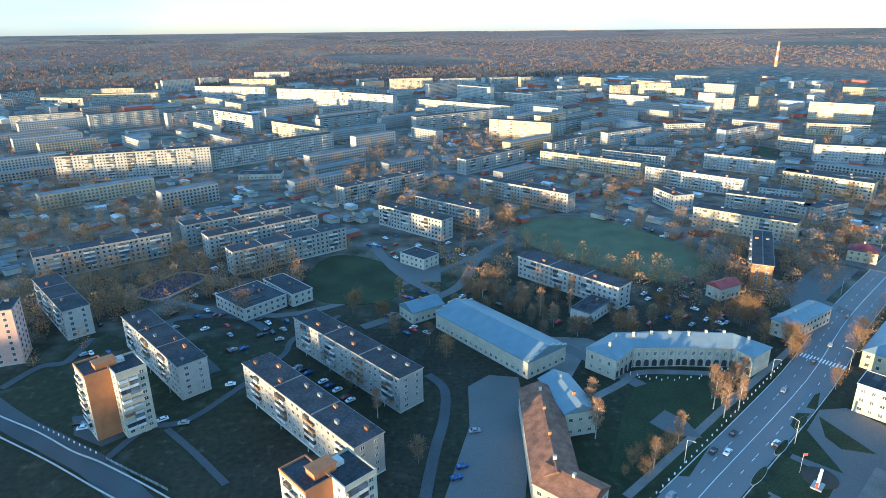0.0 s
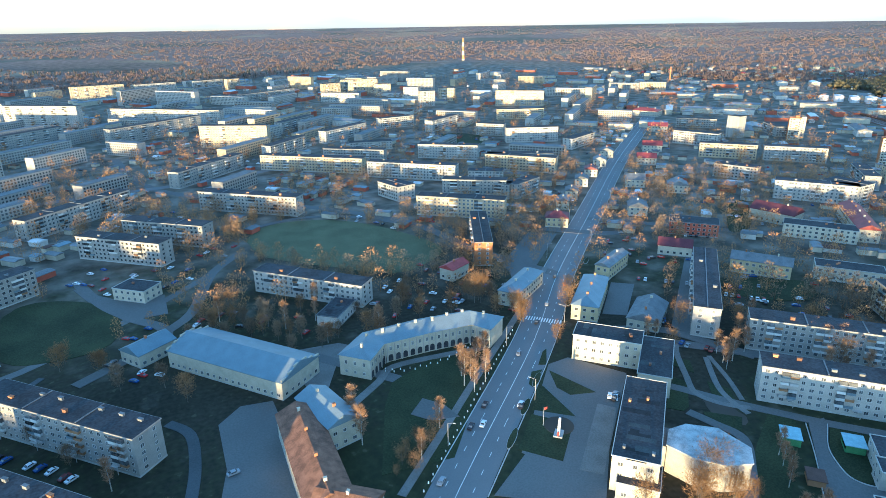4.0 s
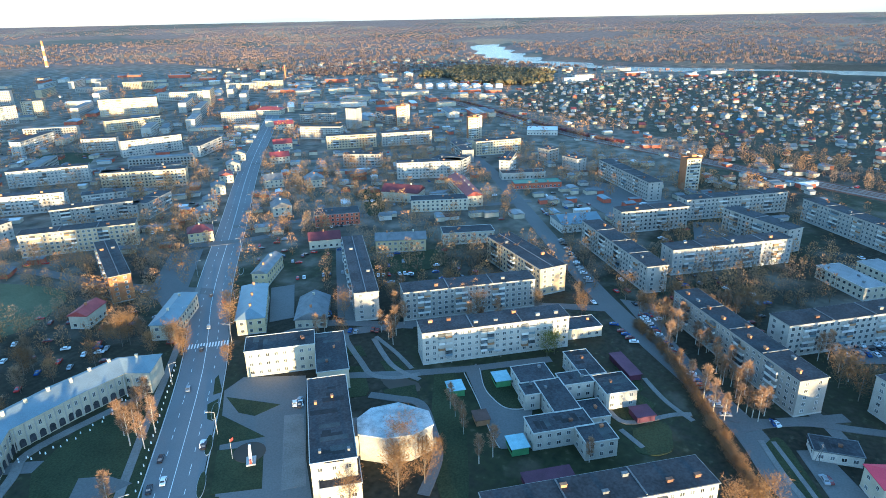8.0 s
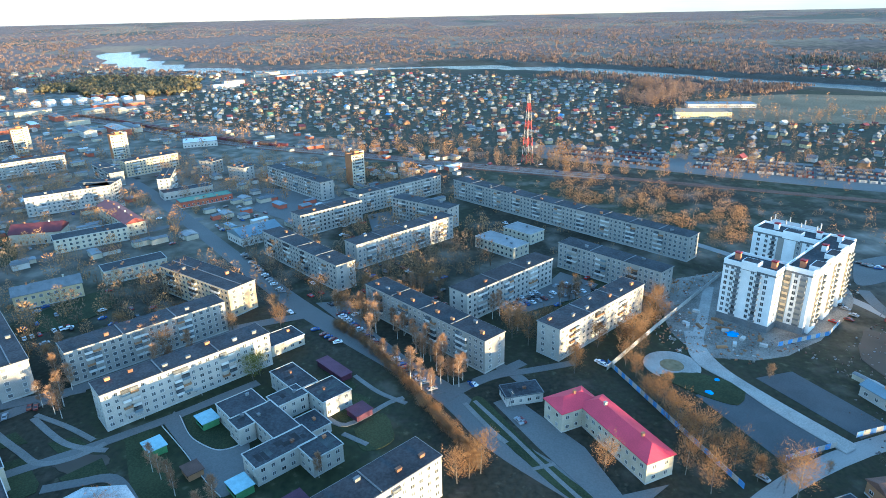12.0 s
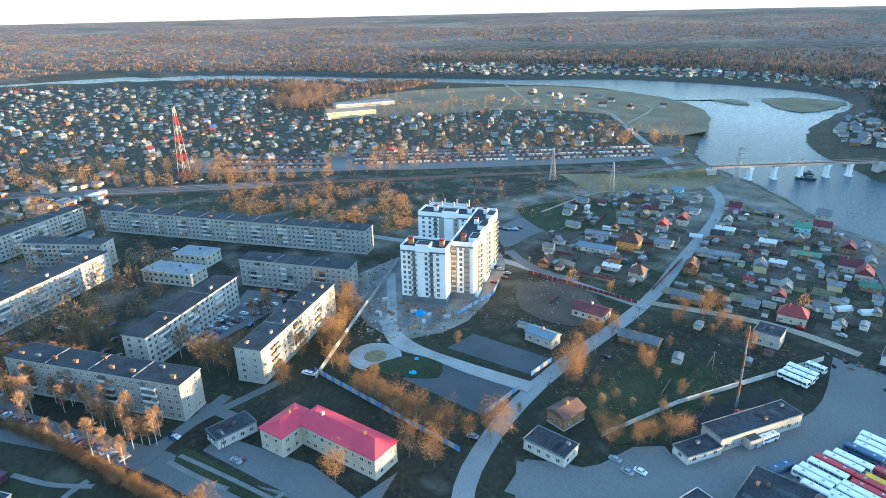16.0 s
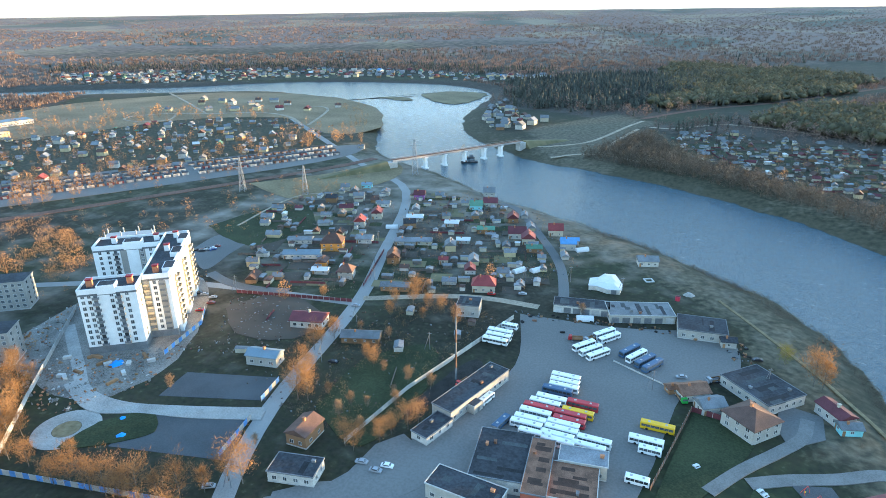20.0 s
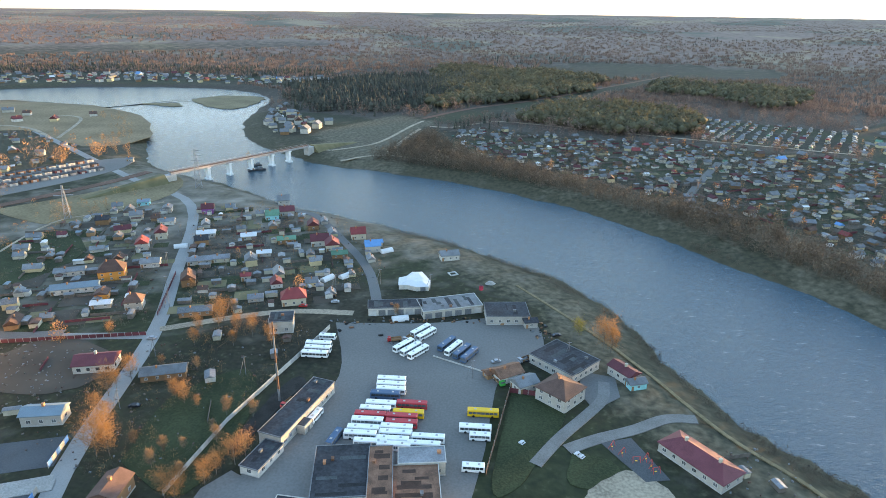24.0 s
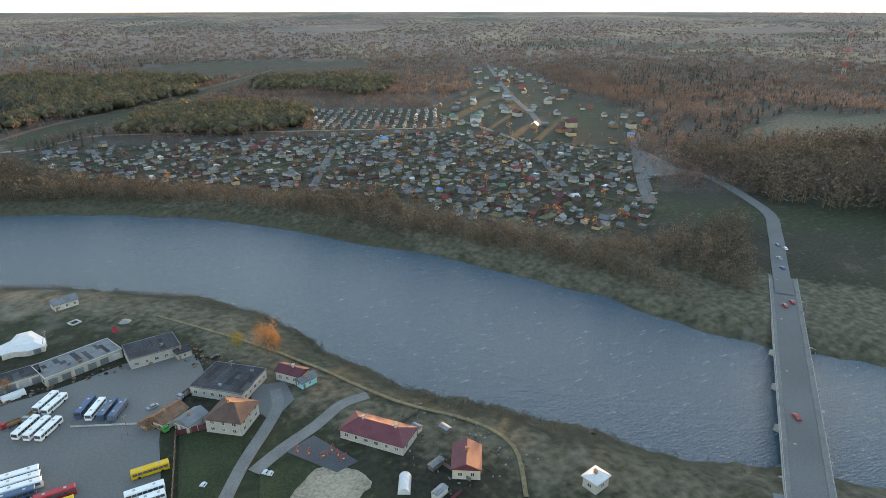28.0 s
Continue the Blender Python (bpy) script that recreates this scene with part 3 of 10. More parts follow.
def put_windows(root, spots, near):
    """Windows at (x, y, z, turn, w, h): each an object of its own when near, else one mesh."""
    if near:
        for x, y, z, r, w, h in spots:
            part("window", window_mesh(w, h), "", root, at=pose(x, y, z, 0, 0, r))
        return
    m = Mesh()
    for x, y, z, r, w, h in spots:
        c, s = round(math.cos(radians(r)), 4), round(math.sin(radians(r)), 4)
        for a, b, d, mi in ((w / 2 + 0.1, 0.1, 0.03, 0), (w / 2, 0.0, 0.06, 1)):
            q = [(-a, -d, -b), (a, -d, -b), (a, -d, h + b), (-a, -d, h + b)]
            m.add([(x + c * u - s * v, y + s * u + c * v, z + e) for u, v, e in q], [(0, 1, 2, 3)], mi)
    if spots:
        tagged(part("glazing", m, ["frame", "glass"], root), kind="stuff")


def near_level(x, y):
    d = math.hypot(x - 20, y - 10)
    return 2 if d < 275 else 1 if d < 700 else 0


def facade(root, L, depth, z0, storeys, turn, seed, level, balconies=True, only=None, step=3.1, floor=2.8, colours=("balcony", "balcony", "frame", "frame", "wood", "tin_blue")):
    """Windows and balconies of one face; depth: how far the face lies from the middle."""
    rnd = random.Random(seed)
    cols = max(1, int(L / step))
    pitch = L / cols
    groups = [k for k in range(cols) if (k % 6) in (2, 3) and 0 < k < cols - 1] if balconies else []
    if only is not None:
        groups = only
    c, s = math.cos(radians(turn)), math.sin(radians(turn))
    spots, bal = [], Mesh()
    place = lambda u, v: (c * u - s * v, s * u + c * v)  # noqa: E731
    for k in range(cols):
        u = -L / 2 + (k + 0.5) * pitch
        for f in range(storeys):
            z = z0 + f * floor + 0.95
            x, y = place(u, -depth)
            if k in groups and f > 0:
                o = Mesh()
                o.box(-pitch / 2 + 0.1, pitch / 2 - 0.1, -1.1, 0, -0.95, -0.8, 0, True).box(-pitch / 2 + 0.1, pitch / 2 - 0.1, -1.1, -1.03, -0.8, 0.2, 1)
                o.box(-pitch / 2 + 0.1, -pitch / 2 + 0.17, -1.03, 0, -0.8, 0.2, 1).box(pitch / 2 - 0.17, pitch / 2 - 0.1, -1.03, 0, -0.8, 0.2, 1)
                if rnd.random() < 0.5:
                    o.box(-pitch / 2 + 0.12, pitch / 2 - 0.12, -1.0, 0, 0.2, 1.45, 2, True)
                key = rnd.choice(colours)
                if level == 2:
                    part("balcony", o, ["concrete", key, "glass"], root, at=pose(x, y, z, 0, 0, turn))
                else:
                    bal.add([(x + c * a - s * b, y + s * a + c * b, z + e) for a, b, e in o.v], o.f)
                    tone = rnd.choice((1, 1, 1, 3, 3, 4, 5))
                    bal.m[-len(o.f):] = [tone if i == 1 else i for i in o.m]
            else:
                spots.append((x, y, z, turn, 1.3 if (k % 3) == 1 else 1.6, 1.45))
    put_windows(root, spots, level == 2)
    if bal.v:
        tagged(part("balcony_column", bal, ["concrete", "balcony", "glass", "frame", "wood", "tin_blue"], root), kind="stuff")


STYLE_WORDS = {"panel": "grey-white concrete panel", "white": "white brick", "yellow": "pale yellow", "pink": "pink brick", "brick": "orange brick"}
WORDS = {1: "one", 2: "two", 3: "three", 4: "four", 5: "five", 6: "six", 7: "seven", 8: "eight", 9: "nine", 10: "ten", 11: "eleven", 12: "twelve"}


FOOT = []


def apartment(x, y, L, W, ang, storeys, style):
    FOOT.append((x, y, L, W, ang))
    level = near_level(x, y)
    rnd = random.Random(int(x * 7 + y * 13))
    H = storeys * 2.8 + 1.2
    root = thing("apartment_block", x, y, ang, 0, f"long {WORDS[storeys]}-storey {STYLE_WORDS[style]} block with dark flat roof", "apartment block")
    w = Mesh().box(-L / 2, L / 2, -W / 2, W / 2, -0.5, H - 0.15)
    part("wall", w, style, root)
    p = Mesh().box(-L / 2 - 0.06, L / 2 + 0.06, -W / 2 - 0.06, W / 2 + 0.06, -0.5, 0.7)
    if level:
        part("plinth", p, "concrete", root)
    r = Mesh().box(-L / 2 - 0.35, L / 2 + 0.35, -W / 2 - 0.35, W / 2 + 0.35, H - 0.15, H + 0.12, 1, True)
    r.box(-L / 2 - 0.1, L / 2 + 0.1, -W / 2 - 0.1, W / 2 + 0.1, H + 0.12, H + 0.24, 0)
    for k in range(1, max(2, int(L / 19))) if level else ():
        u = -L / 2 + k * L / max(2, int(L / 19))
        r.box(u - 0.22, u + 0.22, -W / 2 + 0.2, W / 2 - 0.2, H + 0.24, H + 0.52, 2)
    part("roof", r, ["roof_dark", "panel", "roof_grey"], root, "dark felt roof")
    for side, depth, length in ((0, W / 2, L), (180, W / 2, L), (90, L / 2, W), (270, L / 2, W)):
        a = radians(ang + side)
        nx_, ny_ = math.sin(a), -math.cos(a)
        toward = nx_ * (20 - x) + ny_ * (10 - y)
        if toward < -abs(depth) * 0.2 and level < 2 or toward < 0:
            continue
        facade(root, length - 0.8, depth, 0.6, storeys, side, int(x * 3 + y + side), level, length > 20, step=3.1 if length > 20 else 4.0)
    if level:
        n = max(2, int(L / (9 if level == 2 else 24)))
        for k in range(n):
            u = -L / 2 + (k + 0.5) * L / n + rnd.uniform(-1, 1)
            v = rnd.choice((-0.22, 0.2)) * W
            hh = rnd.uniform(0.7, 1.3)
            part("roof_vent", Mesh().box(u - 0.9, u + 0.9, v - 0.45, v + 0.45, H + 0.2, H + 0.2 + hh).box(u - 1.05, u + 1.05, v - 0.6, v + 0.6, H + 0.2 + hh, H + 0.36 + hh),
                 rnd.choice(("chimney_brick", "chimney_brick", "rust", "slate", "roof_grey")), root)
    if level == 2:
        n = max(2, int(L / 17))
        for k in range(n):
            u = -L / 2 + (k + 0.5) * L / n
            part("entrance_canopy", Mesh().box(u - 1.5, u + 1.5, W / 2, W / 2 + 1.6, 2.9, 3.08, 0, True).box(u - 1.4, u - 1.2, W / 2 + 1.2, W / 2 + 1.4, 0, 2.9), "concrete", root)
    return root


def point_tower(x, y, ang, storeys=9, blank=False):
    """A nine-storey tower: two pale slabs slipped past each other, with windowless orange brick faces between them."""
    level = near_level(x, y)
    H = storeys * 2.75 + 1.4
    root = thing("point_tower", x, y, ang, 0, "nine-storey tower of pale slabs with windowless orange brick faces", "apartment tower")
    FOOT.append((x, y, 20, 18, ang))
    slabs = ((5.2, -3.0, 10.4, 13.0), (-4.2, 3.0, 8.4, 13.0))
    for cx, cy, L, W in slabs:
        part("wall", Mesh().box(cx - L / 2, cx + L / 2, cy - W / 2, cy + W / 2, -0.5, H), "cream", root)
        part("roof", Mesh().box(cx - L / 2 + 0.3, cx + L / 2 - 0.3, cy - W / 2 + 0.3, cy + W / 2 - 0.3, H, H + 0.15), "roof_dark", root)
        e = Mesh().box(cx - L / 2 - 0.1, cx + L / 2 + 0.1, cy - W / 2 - 0.1, cy - W / 2 + 0.3, H - 0.3, H + 0.8).box(cx - L / 2 - 0.1, cx + L / 2 + 0.1, cy + W / 2 - 0.3, cy + W / 2 + 0.1, H - 0.3, H + 0.8)
        e.box(cx - L / 2 - 0.1, cx - L / 2 + 0.3, cy - W / 2 + 0.3, cy + W / 2 - 0.3, H - 0.3, H + 0.79).box(cx + L / 2 - 0.3, cx + L / 2 + 0.1, cy - W / 2 + 0.3, cy + W / 2 - 0.3, H - 0.3, H + 0.79)
        part("parapet", e, "chimney_brick" if cx < 0 else "cream", root)
    part("brick_face", Mesh().box(-8.3, 0.0, -3.72, -3.5, -0.5, H + 0.9), "brick", root, "windowless orange brick face")
    part("brick_face", Mesh().box(0.0, 10.3, 3.5, 3.72, -0.5, H + 0.9), "brick", root, "windowless orange brick face")
    if blank:
        part("brick_face", Mesh().box(-8.5, 0.1, 9.5, 9.72, -0.5, H + 0.9), "brick", root, "windowless orange brick end wall")
    part("lift_house", Mesh().box(-4.0, 3.0, -1.4, 3.0, H, H + 2.4).box(-4.3, 3.3, -1.7, 3.3, H + 2.4, H + 2.65), "brick", root, "brick lift house")
    part("stair_house", Mesh().box(3.0, 6.0, -0.8, 2.4, H, H + 1.5), "plaster", root)
    for cx, cy, L, W, turn, only in ((5.2, -3.0, 10.4, 13.0, 0, [0, 1]), (-4.2, 3.0, 8.4, 13.0, 180, [1]), (5.2, -3.0, 13.0, 10.4, 90, [2]), (-4.2, 3.0, 13.0, 8.4, 270, [1, 2]), (5.2, -6.6, 5.0, 10.4, 270, [])):
        a = radians(ang + turn)
        if math.sin(a) * (20 - x) - math.cos(a) * (10 - y) < 0 or blank and turn == 180:
            continue
        holder = new("facade")
        holder.parent = root
        holder.matrix_basis = pose(cx, cy, 0)
        facade(holder, L - 0.6, W / 2, 0.8, storeys, turn, int(x + turn + cx), level, True, only=only, step=3.0, floor=2.75)
    return root


def low_building(x, y, L, W, ang, h, storeys, roof, wall, cover, label=""):
    """A building of one to three storeys with a flat, gabled or hipped roof."""
    FOOT.append((x, y, L, W, ang))
    level = near_level(x, y)
    if W > L:
        L, W, ang = W, L, ang + 90
    rnd = random.Random(int(x * 5 + y * 11))
    words = {"flat": "flat", "gable": "pitched", "hip": "hipped"}[roof]
    tone = {"tin_blue": "pale blue tin", "rust": "rusty tin", "red_roof": "red", "crimson": "crimson metal", "maroon": "maroon metal", "slate": "grey slate",
            "roof_dark": "dark felt", "tin_grey": "grey tin", "tin_white": "white tin", "brown_roof": "brown", "green_roof": "green metal"}[cover]
    paint = {"cream": "cream plaster", "ochre": "ochre plaster", "plaster": "grey plaster", "brick_white": "whitish brick", "white": "whitewashed", "wood": "dark wooden",
             "red_brick": "red brick", "panel": "grey panel"}[wall]
    root = thing("building", x, y, ang, 0, f"{WORDS[storeys]}-storey {paint} building with {words} {tone} roof", "building")
    part("wall", Mesh().box(-L / 2, L / 2, -W / 2, W / 2, -0.5, h - 0.05), wall, root)
    part("plinth", Mesh().box(-L / 2 - 0.06, L / 2 + 0.06, -W / 2 - 0.06, W / 2 + 0.06, -0.5, 0.5), "concrete", root)
    if roof == "flat":
        part("roof", Mesh().box(-L / 2 - 0.25, L / 2 + 0.25, -W / 2 - 0.25, W / 2 + 0.25, h - 0.05, h + 0.12, 0, True), cover, root)
        edge = Mesh()
        for y0, y1 in ((-W / 2 - 0.28, -W / 2 - 0.02), (W / 2 + 0.02, W / 2 + 0.28)):
            edge.box(-L / 2 - 0.28, L / 2 + 0.28, y0, y1, h - 0.1, h + 0.32, 0, True)
        for x0, x1 in ((-L / 2 - 0.28, -L / 2 - 0.02), (L / 2 + 0.02, L / 2 + 0.28)):
            edge.box(x0, x1, -W / 2, W / 2, h - 0.1, h + 0.315, 0, True)
        part("parapet", edge, "kerb" if wall in ("brick_white", "cream") else "roof_grey", root)
        if math.hypot(x, y) < 330 and cover in ("roof_dark", "slate", "rust"):
            # felt laid in strips and patched over the years
            felt = Mesh()
            for k in range(int(L / 1.7)):
                a = -L / 2 + 0.3 + k * (L - 0.6) / int(L / 1.7)
                if rnd.random() < 0.6:
                    v0, v1 = sorted((rnd.uniform(-0.5, 0.0), rnd.uniform(-0.1, 0.5)))
                    felt.box(a, a + rnd.uniform(1.2, 3.0), v0 * (W - 0.6), v1 * (W - 0.6), h + 0.1, h + 0.128 + 0.004 * (k % 5), rnd.choice((0, 0, 1, 2)))
            tagged(part("felt_patching", felt, ["rust", "rust_dark", "rust_dark"] if cover == "rust" else ["roof_dark", "felt_black", "felt_pale"], root, "patched strips of roofing"), kind="stuff")
        for k in range(max(1, int(L * W / 160))):
            u, v = rnd.uniform(-0.42, 0.42) * L, rnd.uniform(-0.35, 0.35) * W
            part("roof_vent", Mesh().box(u - 0.6, u + 0.6, v - 0.4, v + 0.4, h, h + 0.9).box(u - 0.7, u + 0.7, v - 0.5, v + 0.5, h + 0.9, h + 1.05), rnd.choice(("roof_grey", "chimney_brick", "rust")), root)
    else:
        rise = W * (0.17 if W > 20 else 0.25)
        part("roof", Mesh().gable(-L / 2 - 0.5, L / 2 + 0.5, -W / 2 - 0.5, W / 2 + 0.5, h - 0.1, rise, 0, W * 0.45 if roof == "hip" else 0.0), cover, root)
        if roof == "gable":
            g = Mesh()
            for s in (-1, 1):
                a = s * L / 2
                g.add([(a, -W / 2, h - 0.1), (a, W / 2, h - 0.1), (a, 0, h - 0.1 + rise * W / (W + 1))], [(0, 1, 2) if s > 0 else (2, 1, 0)])
            part("gable_wall", g, wall, root)
        if label == "hall":
            for s in (-1, 1):
                a = s * L / 2
                g = Mesh()
                for k, (w_, top) in enumerate(((1.0, 1.2), (0.66, 2.4), (0.34, 3.8))):
                    g.box(a - 0.35 + k * 0.02, a + 0.35 - k * 0.02, -W / 2 * w_, W / 2 * w_, h - 0.3 + (k and 0.02), h + top)
                part("stepped_gable", g, "cream", root, "stepped cream gable wall")
        for k in range(max(1, int(L / 12)) if label != "hall" else 0):
            u = (k + 0.5) / max(1, int(L / 12)) * L - L / 2 + rnd.uniform(-1, 1)
            part("chimney", Mesh().box(u - 0.4, u + 0.4, -0.5, 0.5, h + rise * 0.55, h + rise + 1.1).box(u - 0.5, u + 0.5, -0.6, 0.6, h + rise + 1.1, h + rise + 1.25), "chimney_brick" if rnd.random() < 0.6 else "cream", root)
    for side, depth, length in ((0, W / 2, L), (180, W / 2, L), (90, L / 2, W), (270, L / 2, W)):
        a = radians(ang + side)
        if math.sin(a) * (20 - x) - math.cos(a) * (10 - y) < 0:
            continue
        if label == "garages" and length == L:
            c, s_ = math.cos(radians(side)), math.sin(radians(side))
            for k in range(int(L / 4.4)):
                u = -L / 2 + (k + 0.5) * L / int(L / 4.4)
                door = part("garage_door", Mesh().box(-1.7, 1.7, -0.1, 0.02, 0, 2.9).box(-0.03, 0.03, -0.14, -0.1, 0, 2.9), rnd.choice(("tin_grey", "balcony", "slate")), root, at=pose(u * c + depth * s_, u * s_ - depth * c, 0.05, 0, 0, side))
                part("lintel", Mesh().box(-1.9, 1.9, -0.16, 0.0, 2.9, 3.15, 0, True), "concrete", door)
            continue
        facade(root, length - 1.0, depth, 0.3, storeys, side, int(x + y + side), level, False, step=3.4, floor=h / max(1, storeys) * 0.96)
    return root

# ---- roads, paths, yards ----
STREET = [(-133, -73), (-75, -18), (-20, 40), (40, 104), (88, 146), (170, 211), (233, 268), (324, 341), (489, 473), (700, 630), (860, 750)]
ribbon("road", STREET, 18.5, "asphalt", 0.10, "broad main street of grey asphalt", "street")
for off, wd in ((-9.6, 0.35), (9.6, 0.35)):
    q = np.array(smooth_line(STREET[4:], 5))
    tg = np.gradient(q, axis=0)
    tg /= np.hypot(tg[:, 0], tg[:, 1])[:, None]
    ribbon("kerb", [tuple(p) for p in q + np.stack([-tg[:, 1], tg[:, 0]], -1) * off], wd, "concrete", 0.22, "grey concrete kerb", "kerb", smooth=False)
patch("hall_yard", [(68, 214), (84, 240), (98, 250), (92, 258), (72, 262), (66, 240)], "paving", 0.04, "paved court before the curved building", "yard")
ribbon("road_line", STREET[3:], 0.2, "paint", 0.108, "solid white centre line", "road marking")


def dashes(line, off, lift=0.108, step=9.0, size=2.6, width=0.09):
    m = Mesh()
    q = np.array(line, float)
    for a, b in zip(q[:-1], q[1:]):
        d = b - a
        ln = float(np.hypot(*d))
        d = d / ln
        nrm = np.array([-d[1], d[0]])
        for k in np.arange(0, ln - size, step):
            p, e = a + d * k + nrm * off, a + d * (k + size) + nrm * off
            m.add([(*(p - nrm * width), lift), (*(e - nrm * width), lift), (*(e + nrm * width), lift), (*(p + nrm * width), lift)], [(0, 1, 2, 3)])
    return m


for off in (-4.6, 4.6):
    tagged(part("lane_dashes", dashes(smooth_line(STREET[3:], 5), off), "paint"), "dashed white lane marks", "road marking", kind="structure")
ROADS = []
ROADS.append(([(140, -58), (163, -37), (194, -12), (228, 6), (297, 62), (362, 107), (500, 197), (575, 249), (690, 340)], 11, "old_asphalt", "worn side street between the blocks"))
ROADS.append(([(130, -60), (154, -82), (177, -133), (196, -218), (218, -279), (276, -414), (361, -479), (531, -615), (653, -713)], 7, "worn_road", "worn pale village road"))
ROADS.append(([(400, -150), (330, -190), (285, -207), (235, -216), (196, -222)], 6, "worn_road", "pale lane round the building site"))
# darker asphalt here stands in for shade on this street
ROADS.append(([(-230, 290), (-154, 223), (-121, 199), (-94, 178), (-40, 120), (0, 70)], 10, "dark_asphalt", "side street with white kerbs"))
ROADS.append(([(190, 203), (226, 172), (262, 128), (285, 108), (300, 66)], 6.5, "old_asphalt", "driveway between the blocks"))
ROADS.append(([(102, -258), (105, -276), (118, -313), (141, -352), (174, -401), (194, -413)], 5.5, "old_asphalt", "village lane by the river"))
ROADS.append(([(197, -228), (150, -252), (112, -256)], 5, "sand", "dirt lane to the bus yard"))
ROADS.append(([(300, 20), (262, -5), (230, -28), (215, -20)], 5, "old_asphalt", "yard drive"))
ROADS.append(([(-170, -629), (-104, -482), (-131, -445)], 7, "old_asphalt", "village street beyond the river"))
ROADS.append(([(-520, -545), (-476, -498), (-410, -427), (-322, -325)], 11, "old_asphalt", "wide road through the far village"))
ROADS.append(([(-295, -395), (-356, -529), (-377, -628), (-379, -771)], 6, "old_asphalt", "lane through the far village"))
ROADS.append(([(-450, -640), (-502, -733), (-581, -900), (-799, -1309), (-1083, -1829)], 9, "old_asphalt", "straight road to the horizon"))
ROADS.append(([(142, -781), (112, -781), (81, -816), (40, -832), (-120, -770), (-330, -690)], 5, "sand", "dirt lane below the pines"))
ROADS.append(([(160, -840), (97, -950), (-4, -1064), (-119, -1240), (-332, -1563)], 9, "rail_gravel", "railway bed leading away from the river"))
ROADS.append(([(84, 408), (60, 380), (40, 330), (20, 300), (70, 262), (110, 200)], 6, "old_asphalt", "lane past the long hall"))
ROADS.append(([(-130, 330), (-60, 300), (0, 330), (60, 380)], 5, "old_asphalt", "yard lane"))
ROADS.append(([(324, 341), (400, 250), (470, 165)], 7, "old_asphalt", "cross street"))
ROADS.append(([(489, 473), (560, 380), (640, 300)], 7, "old_asphalt", "cross street"))
ROADS.append(([(233, 268), (216, 330), (208, 400), (168, 475), (60, 620), (40, 800)], 8, "old_asphalt", "cross street by the sports field"))
ROADS.append(([(-260, 560), (-60, 620), (160, 640), (420, 760)], 10, "asphalt", "wide street before the tall blocks"))
for pts, wd, m_, words in ROADS:
    ribbon("road", pts, wd, m_, 0.06, words, "road")
patch("sports_field", [(93, 432), (116, 456), (154, 448), (182, 414), (200, 351), (181, 327), (152, 322), (126, 351), (96, 390)], "turf", 0.05, "green sports field of short grass", "field", 0.4)
patch("bus_yard", [(118, -245), (74, -250), (30, -262), (20, -235), (39, -207), (44, -150), (60, -95), (120, -108), (114, -150), (104, -200)], "yard_asphalt", 0.05, "wide dusty grey asphalt bus yard", "yard", 0.3)
patch("sports_court", [(225, -138), (187, -151), (182, -136), (222, -121)], "dark_asphalt", 0.06, "dark asphalt sports court", "court")
patch("sports_court", [(221, -113), (180, -125), (170, -104), (213, -92)], "dark_asphalt", 0.06, "dark asphalt sports court", "court")
patch("hall_yard", [(30, 222), (40, 230), (52, 227), (50, 200), (42, 165), (28, 115), (2, 95), (-5, 125), (14, 158), (27, 195)], "old_asphalt", 0.04, "cracked asphalt yard", "yard")
patch("building_site", [(300, -110), (250, -105), (235, -135), (262, -185), (300, -215), (330, -190), (320, -130)], "rubble", 0.04, "trampled grey building site strewn with rubble", "building site", 1.0)
patch("lawn", [(70, 165), (88, 200), (98, 214), (120, 222), (142, 214), (125, 190), (95, 160)], "lawn", 0.05, "lawn before the curved building", "lawn", 0)
patch("river_meadow", MEADOW, "tawny_grass", 0.05, "dry tawny riverside meadow", "meadow", 3)

patch("square", [(162, 191), (173, 191), (185, 168), (128, 124), (116, 150), (143, 174)], "old_asphalt", 0.05, "grey asphalt square before the culture house", "square", 0)
patch("square", [(96, 138), (117, 149), (126, 141), (156, 167), (173, 175), (183, 173), (122, 116)], "old_asphalt", 0.045, "grey asphalt square before the culture house", "square", 0)
patch("paved_apron", [(159, 158), (163, 152), (132, 127), (127, 133)], "paving", 0.07, "pale paved apron along the culture house", "square", 0)
patch("lawn", [(147, 180), (149, 179), (146, 156), (135, 168)], "lawn", 0.08, "clipped dark green lawn", "lawn", 0)
patch("lawn", [(133, 166), (142, 153), (125, 139), (116, 152)], "lawn", 0.08, "clipped dark green lawn", "lawn", 0)
patch("lawn", [(159, 187), (161, 178), (164, 164), (154, 168), (153, 175)], "lawn", 0.08, "clipped dark green lawn", "lawn", 0)
patch("lawn", [(167, 201), (170, 202), (161, 191), (158, 193)], "lawn", 0.08, "clipped dark green lawn", "lawn", 0)
patch("lawn", [(152, 190), (157, 189), (145, 180), (145, 183)], "lawn", 0.08, "clipped dark green lawn", "lawn", 0)
patch("lawn", [(198, 157), (201, 150), (187, 138), (183, 137), (179, 142)], "lawn", 0.08, "clipped dark green lawn", "lawn", 0)
patch("lawn", [(211, 167), (216, 161), (209, 153), (206, 163)], "lawn", 0.08, "clipped dark green lawn", "lawn", 0)
patch("lawn", [(208, 146), (211, 138), (205, 130), (199, 136)], "lawn", 0.08, "clipped dark green lawn", "lawn", 0)
patch("lawn", [(189, 133), (198, 123), (188, 116), (184, 127)], "lawn", 0.08, "clipped dark green lawn", "lawn", 0)
